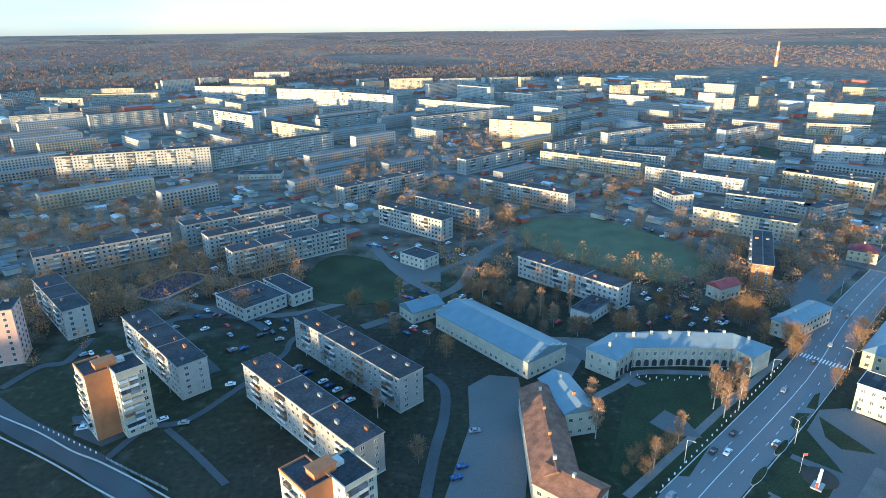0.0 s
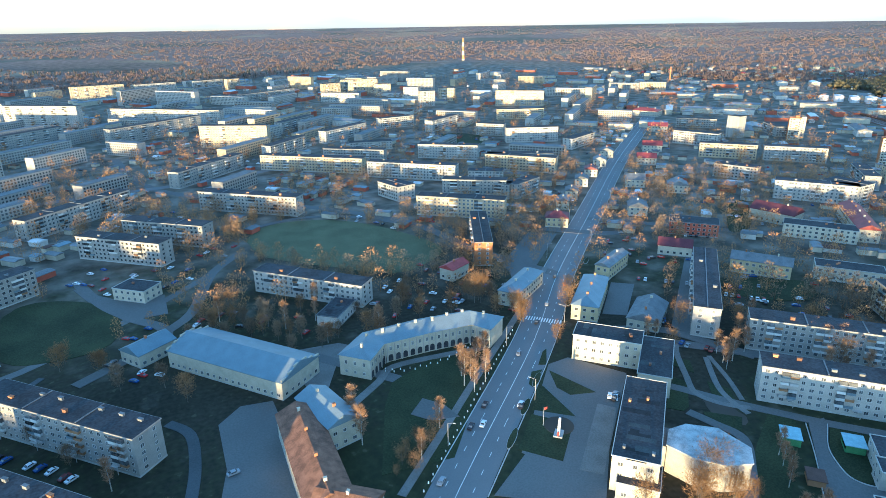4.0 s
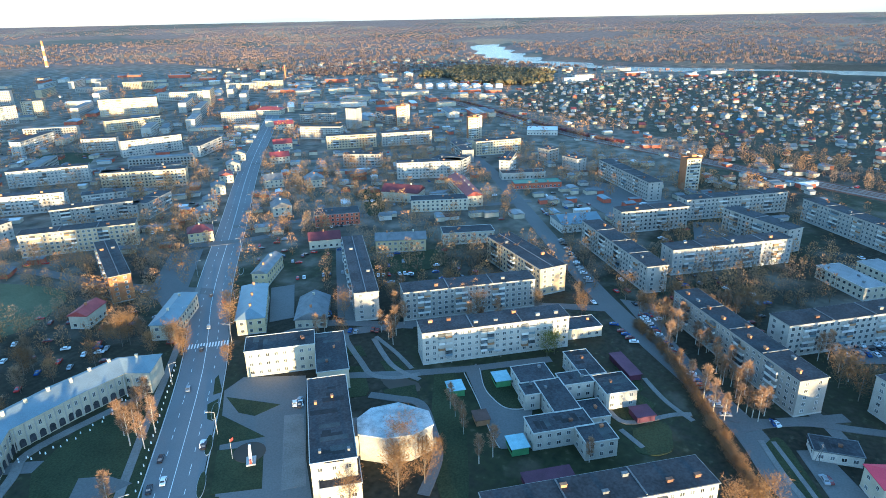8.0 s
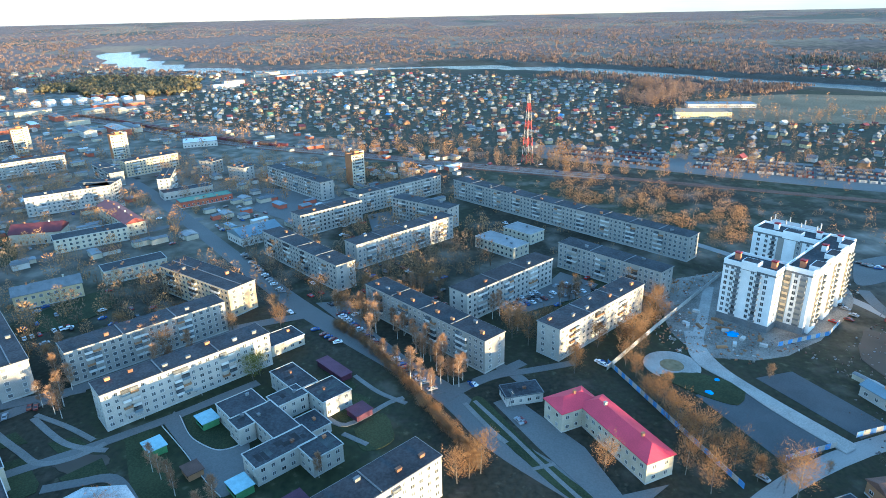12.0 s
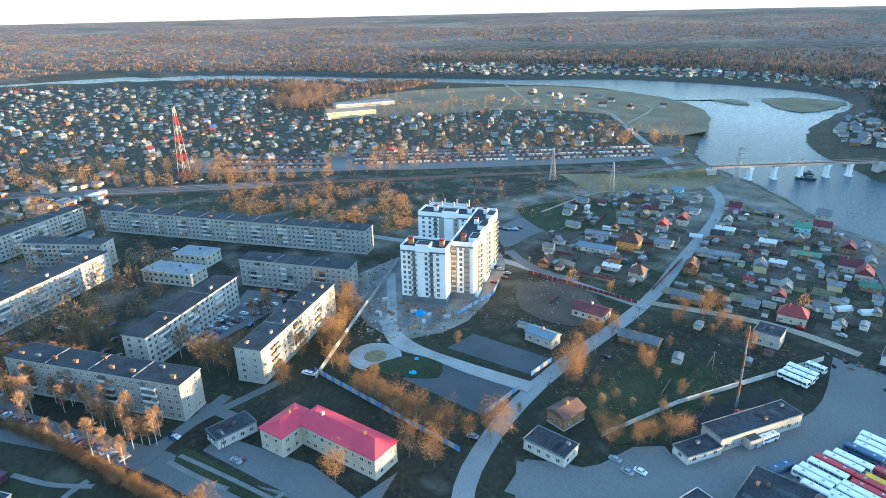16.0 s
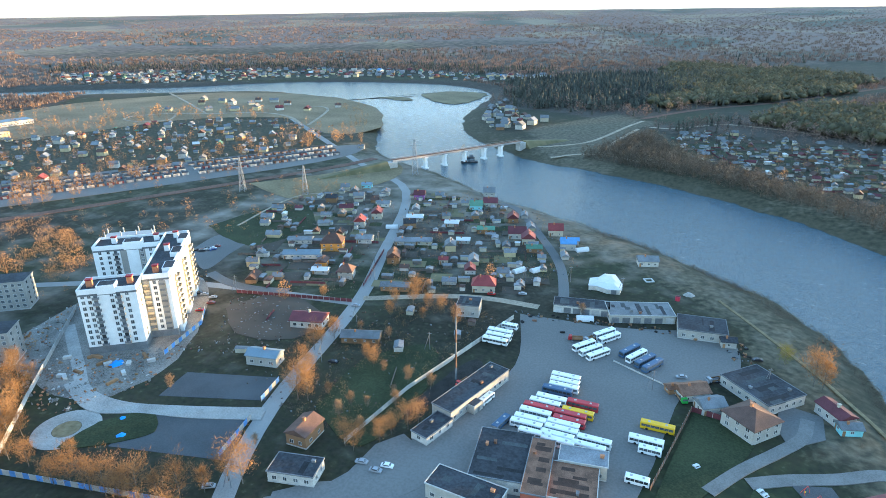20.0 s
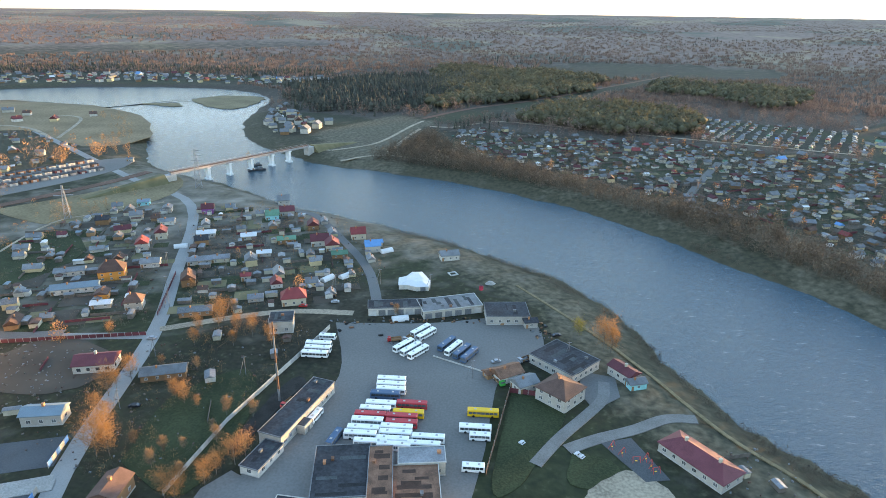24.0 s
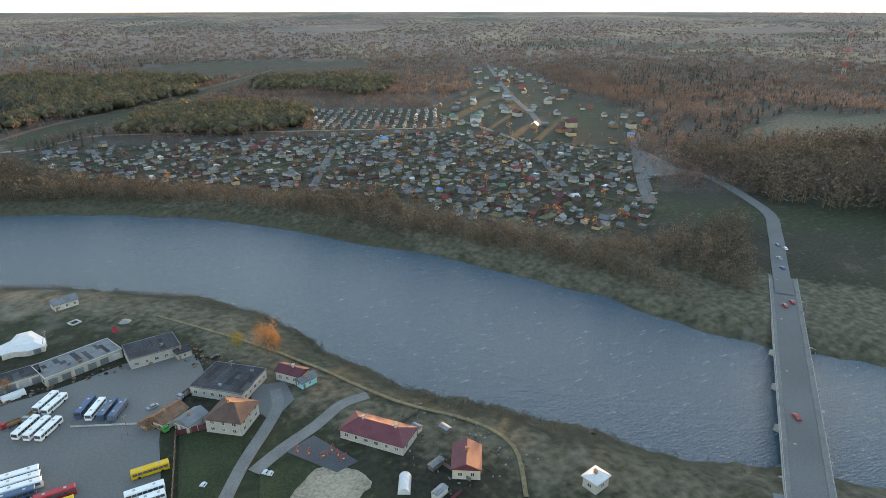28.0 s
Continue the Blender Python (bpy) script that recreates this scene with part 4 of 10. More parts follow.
patch("lawn", [(219, 102.5), (208, 96.5), (202, 90.5), (198.6, 84), (200, 79.5), (206, 79), (213, 84), (223, 93), (225, 98)], "lawn", 0.06, "patchy green kindergarten lawn", "lawn", 0)
patch("lawn", [(223, 50), (230, 45), (223, 33), (209, 41)], "lawn", 0.06, "patchy green kindergarten lawn", "lawn", 0.2)
patch("lawn", [(245, 53), (247, 50), (233, 39), (230, 45)], "lawn", 0.06, "patchy green kindergarten lawn", "lawn", 0.2)
patch("lawn", [(205, 38), (214, 28), (198, 24), (193, 34)], "lawn", 0.06, "patchy green kindergarten lawn", "lawn", 0.2)
patch("lawn", [(209, 120), (214, 114), (199, 102), (149, 78), (146, 86), (175, 104)], "lawn", 0.06, "patchy green kindergarten lawn", "lawn", 0.2)
patch("yard", [(215, 108), (198, 95), (183, 84), (175, 77), (180, 69), (193, 72), (203, 75), (199, 79), (198, 84), (201.5, 91), (208, 97), (220, 103.5), (223, 107)], "old_asphalt", 0.09, "asphalt yard of the kindergarten", "yard", 0)
ribbon("road", [(184, 162), (192, 152), (197, 143), (203, 132), (211, 119), (221, 104), (231, 91), (240, 79)], 4.5, "old_asphalt", 0.07, "cracked asphalt drive before the block", "road")
patch("yard", [(195, 138), (190, 128), (194, 120), (199, 122), (200, 132)], "forest_floor", 0.06, "trodden brown earth beside the drive", "ground", 0.3)
ribbon("path", [(206, 125), (199, 133), (197, 143), (204, 153), (216, 168), (223, 174)], 2.6, "paving", 0.09, "pale footpath between the blocks", "path")
ribbon("path", [(224, 159), (209, 142), (204, 132), (202, 123)], 2.4, "paving", 0.09, "worn footpath across the lawn", "path")
ribbon("path", [(184, 136), (186, 126), (187, 115), (175, 104), (162, 95), (144, 91)], 4, "old_asphalt", 0.09, "service drive behind the hall", "path")
ribbon("path", [(215, 50), (208, 41), (220, 26), (223, 20)], 2.2, "paving", 0.09, "kindergarten footpath", "path")
ribbon("path", [(241, 40), (228, 30), (219, 19)], 2, "paving", 0.09, "kindergarten footpath", "path")
ribbon("path", [(203, 42), (196, 33)], 2, "paving", 0.09, "kindergarten footpath", "path")
ribbon("path", [(217, -3), (201, -10), (192, -15)], 2.0, "paving", 0.09, "trodden pale footpath", "path")
ribbon("path", [(221, 4), (229, -6), (237, -20), (244, -31)], 5, "old_asphalt", 0.09, "drive to the corner block", "path")
patch("lawn", [(214, -4), (220, -10), (186, -24), (162, -38), (164, -30), (187, -17)], "lawn", 0.06, "green verge along the side street", "lawn", 0.2)
patch("yard", [(216, -14), (220, -22), (206, -30), (187, -41), (164, -46), (167, -62), (158, -49), (159, -39), (189, -25)], "old_asphalt", 0.07, "asphalt forecourt of the red-roofed school", "yard", 0)
ribbon("path", [(218, -7), (197, -17), (175, -27), (163, -33)], 1.6, "paving", 0.09, "pale footpath along the verge", "path")
ribbon("path", [(178, -21), (180, -29)], 1.6, "paving", 0.09, "short cross path", "path")
ribbon("path", [(226, 11), (228, -2), (235, -19), (237, -32), (241, -52)], 4, "old_asphalt", 0.09, "lane by the end of the block", "path")
patch("yard", [(338, -71), (319, -87), (306, -77), (294, -50), (287, -34), (297, -30), (317, -55)], "old_asphalt", 0.05, "asphalt courtyard with parked cars", "yard", 0)
patch("parking", [(313, 64), (314, 47), (281, 35), (233, 6), (230, 13), (283, 45)], "old_asphalt", 0.05, "car park beside the side street", "yard", 0)
patch("yard", [(462, 43), (482, -4), (437, -18), (414, 19), (423, 38)], "old_asphalt", 0.05, "grey yard between the blocks", "yard", 0)
patch("yard", [(552, 136), (531, 77), (494, 57), (453, 98), (487, 132)], "old_asphalt", 0.05, "grey yard behind the shops", "yard", 0)
ribbon("path", [(309, -144), (271, -122), (251, -111), (231, -110), (209, -117), (178, -130)], 5, "pale_gravel", 0.08, "pale track past the building site", "path")
ribbon("path", [(295, -220), (275, -214), (256, -214), (238, -219)], 6, "old_asphalt", 0.09, "lane behind the new tower", "path")
patch("car_park", [(333, -242), (338, -271), (314, -273), (306, -246), (302, -222)], "old_asphalt", 0.05, "new car park by the tower", "car park", 0.2)
patch("lawn", [(-50, 350), (-44, 378), (-30, 388), (-5, 372), (7, 340), (-3, 311), (-38, 315)], "lawn", 0.045, "dark green yard lawn", "lawn", 0.3)
# these near paths take the darker asphalt to stand for shade
ribbon("path", [(14, 233), (20, 221), (18, 201), (13, 182), (8, 159)], 4, "dark_asphalt", 0.09, "curving asphalt footway", "path")
ribbon("path", [(-101, 188), (-93, 206), (-79, 210), (-65, 230), (-50, 257), (-47, 273), (-27, 296)], 3, "dark_asphalt", 0.09, "yard path", "path")
ribbon("path", [(-85, 205), (-72, 191), (-56, 172)], 2.5, "dark_asphalt", 0.09, "worn yard path", "path")
ribbon("path", [(-163, 241), (-156, 258), (-146, 262), (-145, 284)], 4, "dark_asphalt", 0.09, "yard lane", "path")
ribbon("path", [(-77, 245), (-93, 267), (-113, 299), (-80, 301), (-59, 280)], 5, "dark_asphalt", 0.09, "lane by the rink", "path")
ribbon("path", [(-11, 411), (0, 366), (13, 337), (24, 319), (20, 304), (-15, 281)], 6, "old_asphalt", 0.09, "street between yards", "path")
patch("yard", [(-13, 399), (10, 365), (31, 362), (29, 335), (9, 337), (-7, 377)], "old_asphalt", 0.05, "asphalt yard before the low block", "yard", 0)
patch("yard", [(-124, 217), (-112, 219), (-98, 203), (-105, 197), (-118, 205)], "dark_asphalt", 0.05, "worn car park", "yard", 0)
ribbon("path", [(71, 153), (97, 173), (134, 202), (180, 237), (234, 280)], 3, "paving", 0.09, "tree-lined footway along the street", "path")
ribbon("path", [(70, 203), (93, 217), (104, 225), (128, 222), (146, 218)], 3.5, "paving", 0.09, "drive before the curved building", "path")
patch("pit", [(94, 190), (103, 197), (108, 189), (109, 179), (99, 182)], "old_asphalt", 0.1, "sunken concrete foundation in the lawn", "foundation", 0)
ribbon("path", [(92, 452), (139, 462), (177, 442), (199, 411), (215, 384)], 5, "old_asphalt", 0.09, "lane round the sports field", "path")
patch("square", [(214, 298), (266, 338), (281, 325), (237, 290), (196, 257), (212, 287)], "old_asphalt", 0.05, "asphalt forecourt of the brick office", "square", 0)
ribbon("path", [(279, 341), (306, 311), (329, 299)], 8, "old_asphalt", 0.09, "cross street", "path")
patch("yard", [(217, 215), (250, 242), (259, 233), (226, 207)], "old_asphalt", 0.05, "fenced asphalt yard", "yard", 0)
patch("yard", [(235, 187), (317, 246), (321, 242), (236, 177)], "old_asphalt", 0.05, "grey yard lane", "yard", 0)
ribbon("path", [(194, 206), (226, 190), (237, 165), (243, 148)], 6, "old_asphalt", 0.09, "yard street before the blocks", "path")
patch("lawn", [(317, 206), (342, 184), (320, 169), (295, 191)], "lawn", 0.05, "green courtyard lawn", "lawn", 0.3)
patch("field", [(445, 309), (463, 305), (409, 264), (386, 265)], "lawn", 0.05, "small green playing field", "field", 0.3)
ribbon("path", [(226, 159), (217, 143), (208, 130)], 2, "paving", 0.09, "footpath across the lawn", "path")
patch("sports_ground", [(408, 721), (445, 726), (462, 685), (417, 631), (384, 654)], "lawn", 0.05, "school sports ground with running track", "field", 0.3)
patch("bus_yard", [(148, -96), (134, -109), (127, -126), (120, -139), (117, -160), (102, -165), (88, -128), (134, -83)], "yard_asphalt", 0.04, "dusty grey asphalt beside the bus yard", "yard", 0)
ribbon("path", [(26, -156), (17, -171), (6, -186), (-1, -197), (-3, -209)], 4.5, "paving", 0.09, "pale drive beside the bus yard", "path")
ribbon("path", [(15, -165), (4, -172), (-10, -179), (-23, -187), (-34, -188)], 5, "paving", 0.09, "concrete drive to the red-roofed house", "path")
ribbon("path", [(32, -300), (2, -258), (-23, -218), (-42, -180), (-61, -156), (-67, -136), (-57, -114)], 1.5, "dry_grass", 0.09, "trodden bank path", "path")
patch("lawn", [(34, -197), (14, -189), (23, -162), (33, -143), (40, -143), (37, -174)], "lawn", 0.05, "green lawn behind the rusty fence", "lawn", 0.2)
patch("play_court", [(3, -170), (-8, -174), (-17, -154), (-9, -152)], "dark_asphalt", 0.08, "dark rubber play court", "court", 0)
patch("lawn", [(13, -164), (1, -161), (-4, -148), (15, -148)], "lawn", 0.05, "small lawn by the court", "lawn", 0.2)
patch("sand_heap", [(10, -146), (-4, -157), (-15, -150), (-16, -141), (-1, -135), (12, -138)], "sand", 0.05, "bare sandy ground", "sand", 0.5)
patch("yard", [(6, -216), (-8, -213), (-8, -199), (3, -189), (7, -199)], "old_asphalt", 0.05, "asphalt yard behind the brown-roofed house", "yard", 0)
patch("meadow", [(359, -282), (339, -349), (294, -317), (296, -273), (316, -264)], "lawn", 0.05, "green meadow behind the village", "meadow", 1)
patch("meadow", [(162, -141), (164, -176), (144, -200), (130, -173), (134, -129)], "lawn", 0.05, "overgrown green plot", "meadow", 0.5)
ribbon("path", [(340, -290), (349, -361), (325, -389), (300, -419)], 2, "sand", 0.09, "field track", "path")
patch("bare_plot", [(254, -190), (239, -215), (204, -203), (203, -179), (230, -172)], "forest_floor", 0.05, "brown bare ground by the site", "ground", 0.5)
patch("meadow", [(412, -381), (342, -360), (308, -425), (312, -470), (338, -493), (373, -431)], "dry_grass", 0.05, "tawny meadow at the bridge head", "meadow", 1)
for line_ in ([(226, -620), (194, -652), (180, -692), (167, -773), (156, -821)], [(166, -607), (159, -702), (152, -761)], [(268, -632), (226, -620)], [(205, -580), (166, -607), (120, -590)]):
    ribbon("path", line_, 4, "sand", 0.09, "sandy track over the bare slope", "path")
patch("yard", [(-466, -500), (-448, -441), (-420, -377), (-380, -382)], "old_asphalt", 0.05, "grey forecourt in the far village", "yard", 0)
ribbon("path", [(994, -813), (890, -750), (797, -691), (742, -655)], 4, "sand", 0.09, "pale dirt track through the riverside meadow", "path")
ribbon("path", [(790, -642), (813, -621), (827, -594), (807, -571), (767, -573), (753, -598), (780, -634)], 3.5, "sand", 0.09, "pale dirt track through the riverside meadow", "path")
ribbon("path", [(790, -642), (742, -655), (698, -683), (656, -694), (606, -676), (551, -631)], 5, "sand", 0.09, "pale dirt track through the riverside meadow", "path")
ribbon("path", [(544, -634), (594, -746), (628, -775), (651, -766)], 4, "sand", 0.09, "pale dirt track through the riverside meadow", "path")


patch("yard", [(147, -99), (138, -108), (131, -112), (130, -132), (124, -141), (110, -134), (101, -128), (125, -92), (140, -84)], "yard_asphalt", 0.05, "dusty asphalt before the workshops", "yard", 0)
patch("coal_ground", [(127, -150), (123, -164), (119.5, -180), (116, -193), (121, -197), (126, -183), (130, -156)], "black_earth", 0.06, "black cindery ground behind the workshop", "ground", 0.3)
# zebra crossing, bollards and green islands along the main street
zebra = Mesh()
for k in range(14):
    u = -8.4 + k * 1.3
    zebra.box(u - 0.3, u + 0.3, -2.2, 2.2, 0.0, 0.012)
tagged(part("zebra_crossing", zebra, "paint", at=pose(187.5, 225.5, 0.15, 0, 0, 129)), "worn white zebra crossing on the main street", "road marking", kind="structure")
BOLLARD = Mesh().tube((0, 0, -0.2), (0, 0, 0.75), 0.28, 0.2, 6).tube((0, 0, 0.75), (0, 0, 0.95), 0.2, 0.05, 6).data("bollard", ["paint"])
for k in range(34):
    x, y = 62 + k * 3.2, 138 + k * 2.62
    tagged(part("bollard", BOLLARD, "", at=pose(x, y, 0)), "small white concrete bollard by the pavement", "bollard", "bollards")
for k in range(22):
    a = radians(200 + k * 6.5)
    tagged(part("white_stone", BOLLARD, "", at=pose(121 + 24 * math.cos(a) * (1 if k % 2 else 0.92), 228 + 11 * math.sin(a) * (1 if k % 2 else 0.85), 0)), "white painted stone edging the lawn", "stone", "white stones")
for x, y, L in ((118, 158, 13), (134, 171, 12), (150, 184, 12), (214, 236, 14), (236, 254, 14), (262, 275, 12)):
    part_ = thing("street_island", x, y, 39, 0, "long grassy island with pale kerb beside the street", "island")
    n_ = 14
    ring = [(L / 2 * math.cos(2 * math.pi * k / n_), 1.35 * math.sin(2 * math.pi * k / n_)) for k in range(n_)]
    part("kerb", Mesh().add([(a, b, 0.26) for a, b in ring] + [(a, b, -0.1) for a, b in ring], [tuple(range(n_))] + [(k, n_ + k, n_ + (k + 1) % n_, (k + 1) % n_) for k in range(n_)]), "kerb", part_)
    part("grass", Mesh().add([(a * 0.975, b * 0.92, 0.30) for a, b in ring], [tuple(range(n_))]), "lawn", part_)

# ---- buildings ----
apartment(-32, 199, 74, 12, 128.5, 5, 'panel')
apartment(-17, 239, 75, 12, 128.5, 5, 'panel')
apartment(-100, 253, 64, 12, 128.5, 5, 'white')
apartment(-168, 309, 57, 12, 128.5, 5, 'white')
apartment(-178, 388, 77, 12, 31.7, 5, 'panel')
apartment(-108, 443, 77, 12, 32.8, 5, 'panel')
apartment(-86, 417, 78, 12, 33.7, 5, 'panel')
apartment(-64, 385, 77, 12, 32.8, 5, 'panel')
apartment(19, 435, 63, 12, 133.2, 5, 'panel')
apartment(48, 458, 64, 12, 134, 5, 'panel')
apartment(-4, 544, 91, 12, 38.5, 5, 'panel')
apartment(-250, 648, 141, 12, 14.2, 9, 'white')
apartment(-126, 723, 153, 12, 38.5, 7, 'white')
apartment(-516, 1025, 96, 12, 23.8, 7, 'white')
apartment(-394, 1003, 98, 12, 33.3, 8, 'white')
apartment(-297, 999, 70, 12, 38.5, 8, 'white')
apartment(-215, 945, 104, 12, 133.3, 9, 'white')
apartment(-111, 828, 103, 12, 132.9, 8, 'yellow')
apartment(-52, 954, 111, 12, 38.5, 6, 'panel')
apartment(-140, 1234, 136, 12, 154.5, 11, 'white')
apartment(-28, 1132, 123, 12, 140.7, 11, 'white')
apartment(-529, 1377, 128, 12, 5.1, 6, 'yellow')
apartment(-329, 1430, 164, 12, 164, 8, 'white')
apartment(-620, 1306, 95, 12, 163.5, 6, 'panel')
apartment(-629, 1499, 141, 12, 5.6, 6, 'yellow')
apartment(-752, 1394, 66, 12, 54.2, 8, 'white')
apartment(-326, 1954, 101, 12, 0.8, 7, 'white')
apartment(67, 1539, 102, 12, 7.5, 9, 'yellow')
apartment(182, 1552, 85, 12, 12.1, 8, 'white')
apartment(133, 1071, 196, 12, 136.2, 7, 'white')
apartment(102, 931, 140, 12, 30.1, 7, 'panel')
apartment(175, 798, 84, 12, 145.7, 9, 'yellow')
apartment(-468, 1809, 58, 12, 31.9, 6, 'white')
apartment(-541, 1707, 78, 12, 51.6, 5, 'yellow')
apartment(-330, 1683, 121, 12, 167.8, 7, 'yellow')
apartment(302, 1601, 73, 12, 18.5, 7, 'white')
apartment(349, 1561, 33, 12, 21.2, 8, 'yellow')
apartment(112, 645, 93, 12, 38.5, 5, 'panel')
apartment(208, 615, 110, 12, 136.2, 5, 'yellow')
apartment(277, 530, 88, 12, 133.4, 5, 'white')
apartment(250, 400, 68, 12, 135.2, 5, 'yellow')
apartment(290, 442, 54, 12, 140.8, 5, 'panel')
apartment(355, 592, 66, 12, 137.5, 5, 'white')
apartment(390, 510, 67, 12, 144.4, 5, 'panel')
apartment(307, 776, 83, 12, 28.8, 5, 'white')
apartment(357, 1299, 140, 12, 26.5, 5, 'panel')
apartment(212, 720, 71, 12, 38.5, 5, 'panel')
apartment(260, 628, 67, 12, 138.1, 5, 'panel')
apartment(403, 818, 54, 12, 2.2, 5, 'white')
apartment(454, 772, 71, 12, 28.4, 5, 'white')
apartment(116, 502, 87, 12, 133.6, 5, 'panel')
apartment(279, 887, 81, 12, 38.5, 5, 'panel')
apartment(478, 687, 37, 12, 128.5, 5, 'panel')
apartment(598, 782, 71, 12, 154.5, 5, 'yellow')
apartment(233, 477, 18, 29, 9.4, 4, 'white')
apartment(331, 485, 33, 12, 141.3, 3, 'white')
apartment(328, 425, 35, 12, 19.1, 4, 'panel')
apartment(305, 687, 50, 12, 159.5, 3, 'white')
apartment(550, 1281, 78, 12, 158.1, 10, 'yellow')
apartment(478, 1262, 40, 12, 7.5, 9, 'yellow')
apartment(573, 1212, 33, 12, 147.3, 8, 'yellow')
apartment(457, 1154, 76, 12, 137.1, 6, 'white')
apartment(574, 1086, 30, 12, 128.5, 9, 'white')
apartment(560, 1005, 28, 12, 169.7, 9, 'white')
apartment(633, 1054, 31, 12, 132.8, 8, 'yellow')
apartment(693, 907, 84, 12, 138.1, 9, 'yellow')
apartment(491, 619, 64, 12, 153.6, 6, 'white')
apartment(221, 331, 11, 66, 149.2, 5, 'brick')
apartment(101, 317, 67, 12, 128.5, 4, 'white')
apartment(-172, 268, 12, 14, 14.8, 9, 'pink')
apartment(238, 105, 66, 12, 128.5, 5, 'white')
apartment(271, 132, 67, 12, 128.5, 5, 'panel')
apartment(325, 121, 16, 59, 140.2, 5, 'yellow')
apartment(272, 198, 12, 85, 128.5, 5, 'panel')
apartment(361, 74, 81, 12, 38.5, 5, 'panel')
apartment(272, 7, 81, 12, 38.5, 5, 'panel')
apartment(307, -33, 65, 12, 128.5, 5, 'white')
apartment(268, -68, 66, 12, 128.5, 5, 'white')
apartment(325, -96, 64, 12, 38.5, 5, 'panel')
apartment(425, -91, 197, 12, 38.5, 5, 'panel')
apartment(385, 18, 77, 12, 128.5, 5, 'panel')
apartment(438, 69, 50, 12, 128.5, 5, 'panel')
apartment(494, 20, 82, 12, 128.5, 5, 'panel')
apartment(441, 1, 51, 12, 48.4, 5, 'panel')
apartment(153, 39, 67, 12, 128.5, 5, 'white')
apartment(541, 103, 87, 12, 38.5, 5, 'panel')
apartment(588, 162, 20, 12, 59.4, 4, 'panel')
apartment(619, 197, 16, 14, 60.6, 4, 'panel')
apartment(511, 278, 59, 12, 122.4, 5, 'white')
apartment(532, 265, 22, 30, 179.7, 5, 'white')
apartment(636, 491, 51, 12, 110, 5, 'white')
apartment(601, 424, 56, 12, 128.5, 5, 'yellow')
apartment(640, 374, 58, 12, 128.5, 5, 'panel')
apartment(631, 258, 51, 12, 133.3, 5, 'yellow')
apartment(740, 574, 51, 12, 128.5, 4, 'panel')
apartment(556, 217, 10, 40, 101.3, 5, 'white')
apartment(519, 564, 57, 12, 20.7, 4, 'white')
apartment(383, 499, 71, 12, 128.5, 5, 'yellow')
apartment(294, 443, 58, 12, 128.5, 4, 'panel')
apartment(781, 477, 42, 30, 54.7, 4, 'white')
apartment(715, 496, 16, 14, 91.9, 9, 'white')
apartment(528, 361, 38, 12, 111.9, 4, 'panel')
apartment(600, 285, 53, 12, 38.5, 4, 'panel')
point_tower(561, 56, 38.5, blank=True)
point_tower(701, 314, 38.5, blank=True)
point_tower(760, 446, 38.5, blank=True)
low_building(187.6, 182.2, 28.4, 12.8, 128.5, 12, 3, 'flat', 'cream', 'roof_dark', 'administration')
low_building(193.8, 160.8, 12.6, 32.7, 128.5, 9, 2, 'flat', 'cream', 'roof_dark')
low_building(152.0, 130.9, 14.2, 48.6, 128.5, 13, 3, 'flat', 'cream', 'roof_dark')
low_building(135.9, 116.2, 12.8, 12.0, 128.5, 6, 1, 'flat', 'cream', 'roof_dark')
low_building(269.4, 73.9, 16.3, 11.5, 128.5, 5, 1, 'flat', 'cream', 'roof_dark')
low_building(231.7, 62.9, 19, 10, 38.5, 7, 2, 'flat', 'brick_white', 'roof_dark')
low_building(221.4, 48.6, 13, 12.5, 38.5, 7, 2, 'flat', 'brick_white', 'roof_dark')
low_building(215.4, 79.4, 12, 14, 38.5, 7, 2, 'flat', 'brick_white', 'roof_dark')
low_building(204.5, 77.0, 8, 6, 38.5, 6.8, 2, 'flat', 'brick_white', 'roof_dark')
low_building(219.0, 63.3, 8.5, 12.3, 38.5, 6.9, 2, 'flat', 'brick_white', 'roof_dark')
low_building(204.7, 66.3, 21, 10, 38.5, 6.9, 2, 'flat', 'brick_white', 'roof_dark')
low_building(189.3, 61.1, 9.5, 22, 38.5, 7, 2, 'flat', 'brick_white', 'roof_dark')
low_building(188.2, 47.7, 9, 11.5, 38.5, 7, 2, 'flat', 'brick_white', 'roof_dark')
low_building(205.8, 53.8, 11, 11, 38.5, 3.6, 1, 'flat', 'brick_white', 'roof_dark')
low_building(-74.4, 313.0, 28.1, 25.3, 132.8, 7, 2, 'flat', 'brick_white', 'roof_dark')
low_building(-57.1, 325.8, 30.8, 12.5, 128.5, 7, 2, 'flat', 'brick_white', 'roof_dark')
low_building(18.4, 366.8, 20.4, 13.7, 133.2, 7, 2, 'flat', 'cream', 'roof_dark')
low_building(-124.6, 627.4, 41.6, 18.0, 179.3, 5, 1, 'flat', 'cream', 'roof_dark')
low_building(101.4, 282.9, 11.1, 21.4, 133, 6, 1, 'flat', 'plaster', 'roof_dark')
low_building(51.2, 177.5, 50.6, 14.2, 82.9, 9, 2, 'gable', 'cream', 'rust')
low_building(51.9, 150.1, 18.3, 13.4, 134, 9, 2, 'gable', 'cream', 'rust')
low_building(64.1, 197.6, 24.3, 12.3, 98.5, 10, 2, 'gable', 'cream', 'tin_blue')
low_building(48.4, 257.5, 62.5, 23.7, 123.3, 8, 1, 'gable', 'cream', 'tin_blue', 'hall')
low_building(15.2, 292.3, 13.1, 18.7, 119.1, 6, 1, 'gable', 'cream', 'tin_blue')
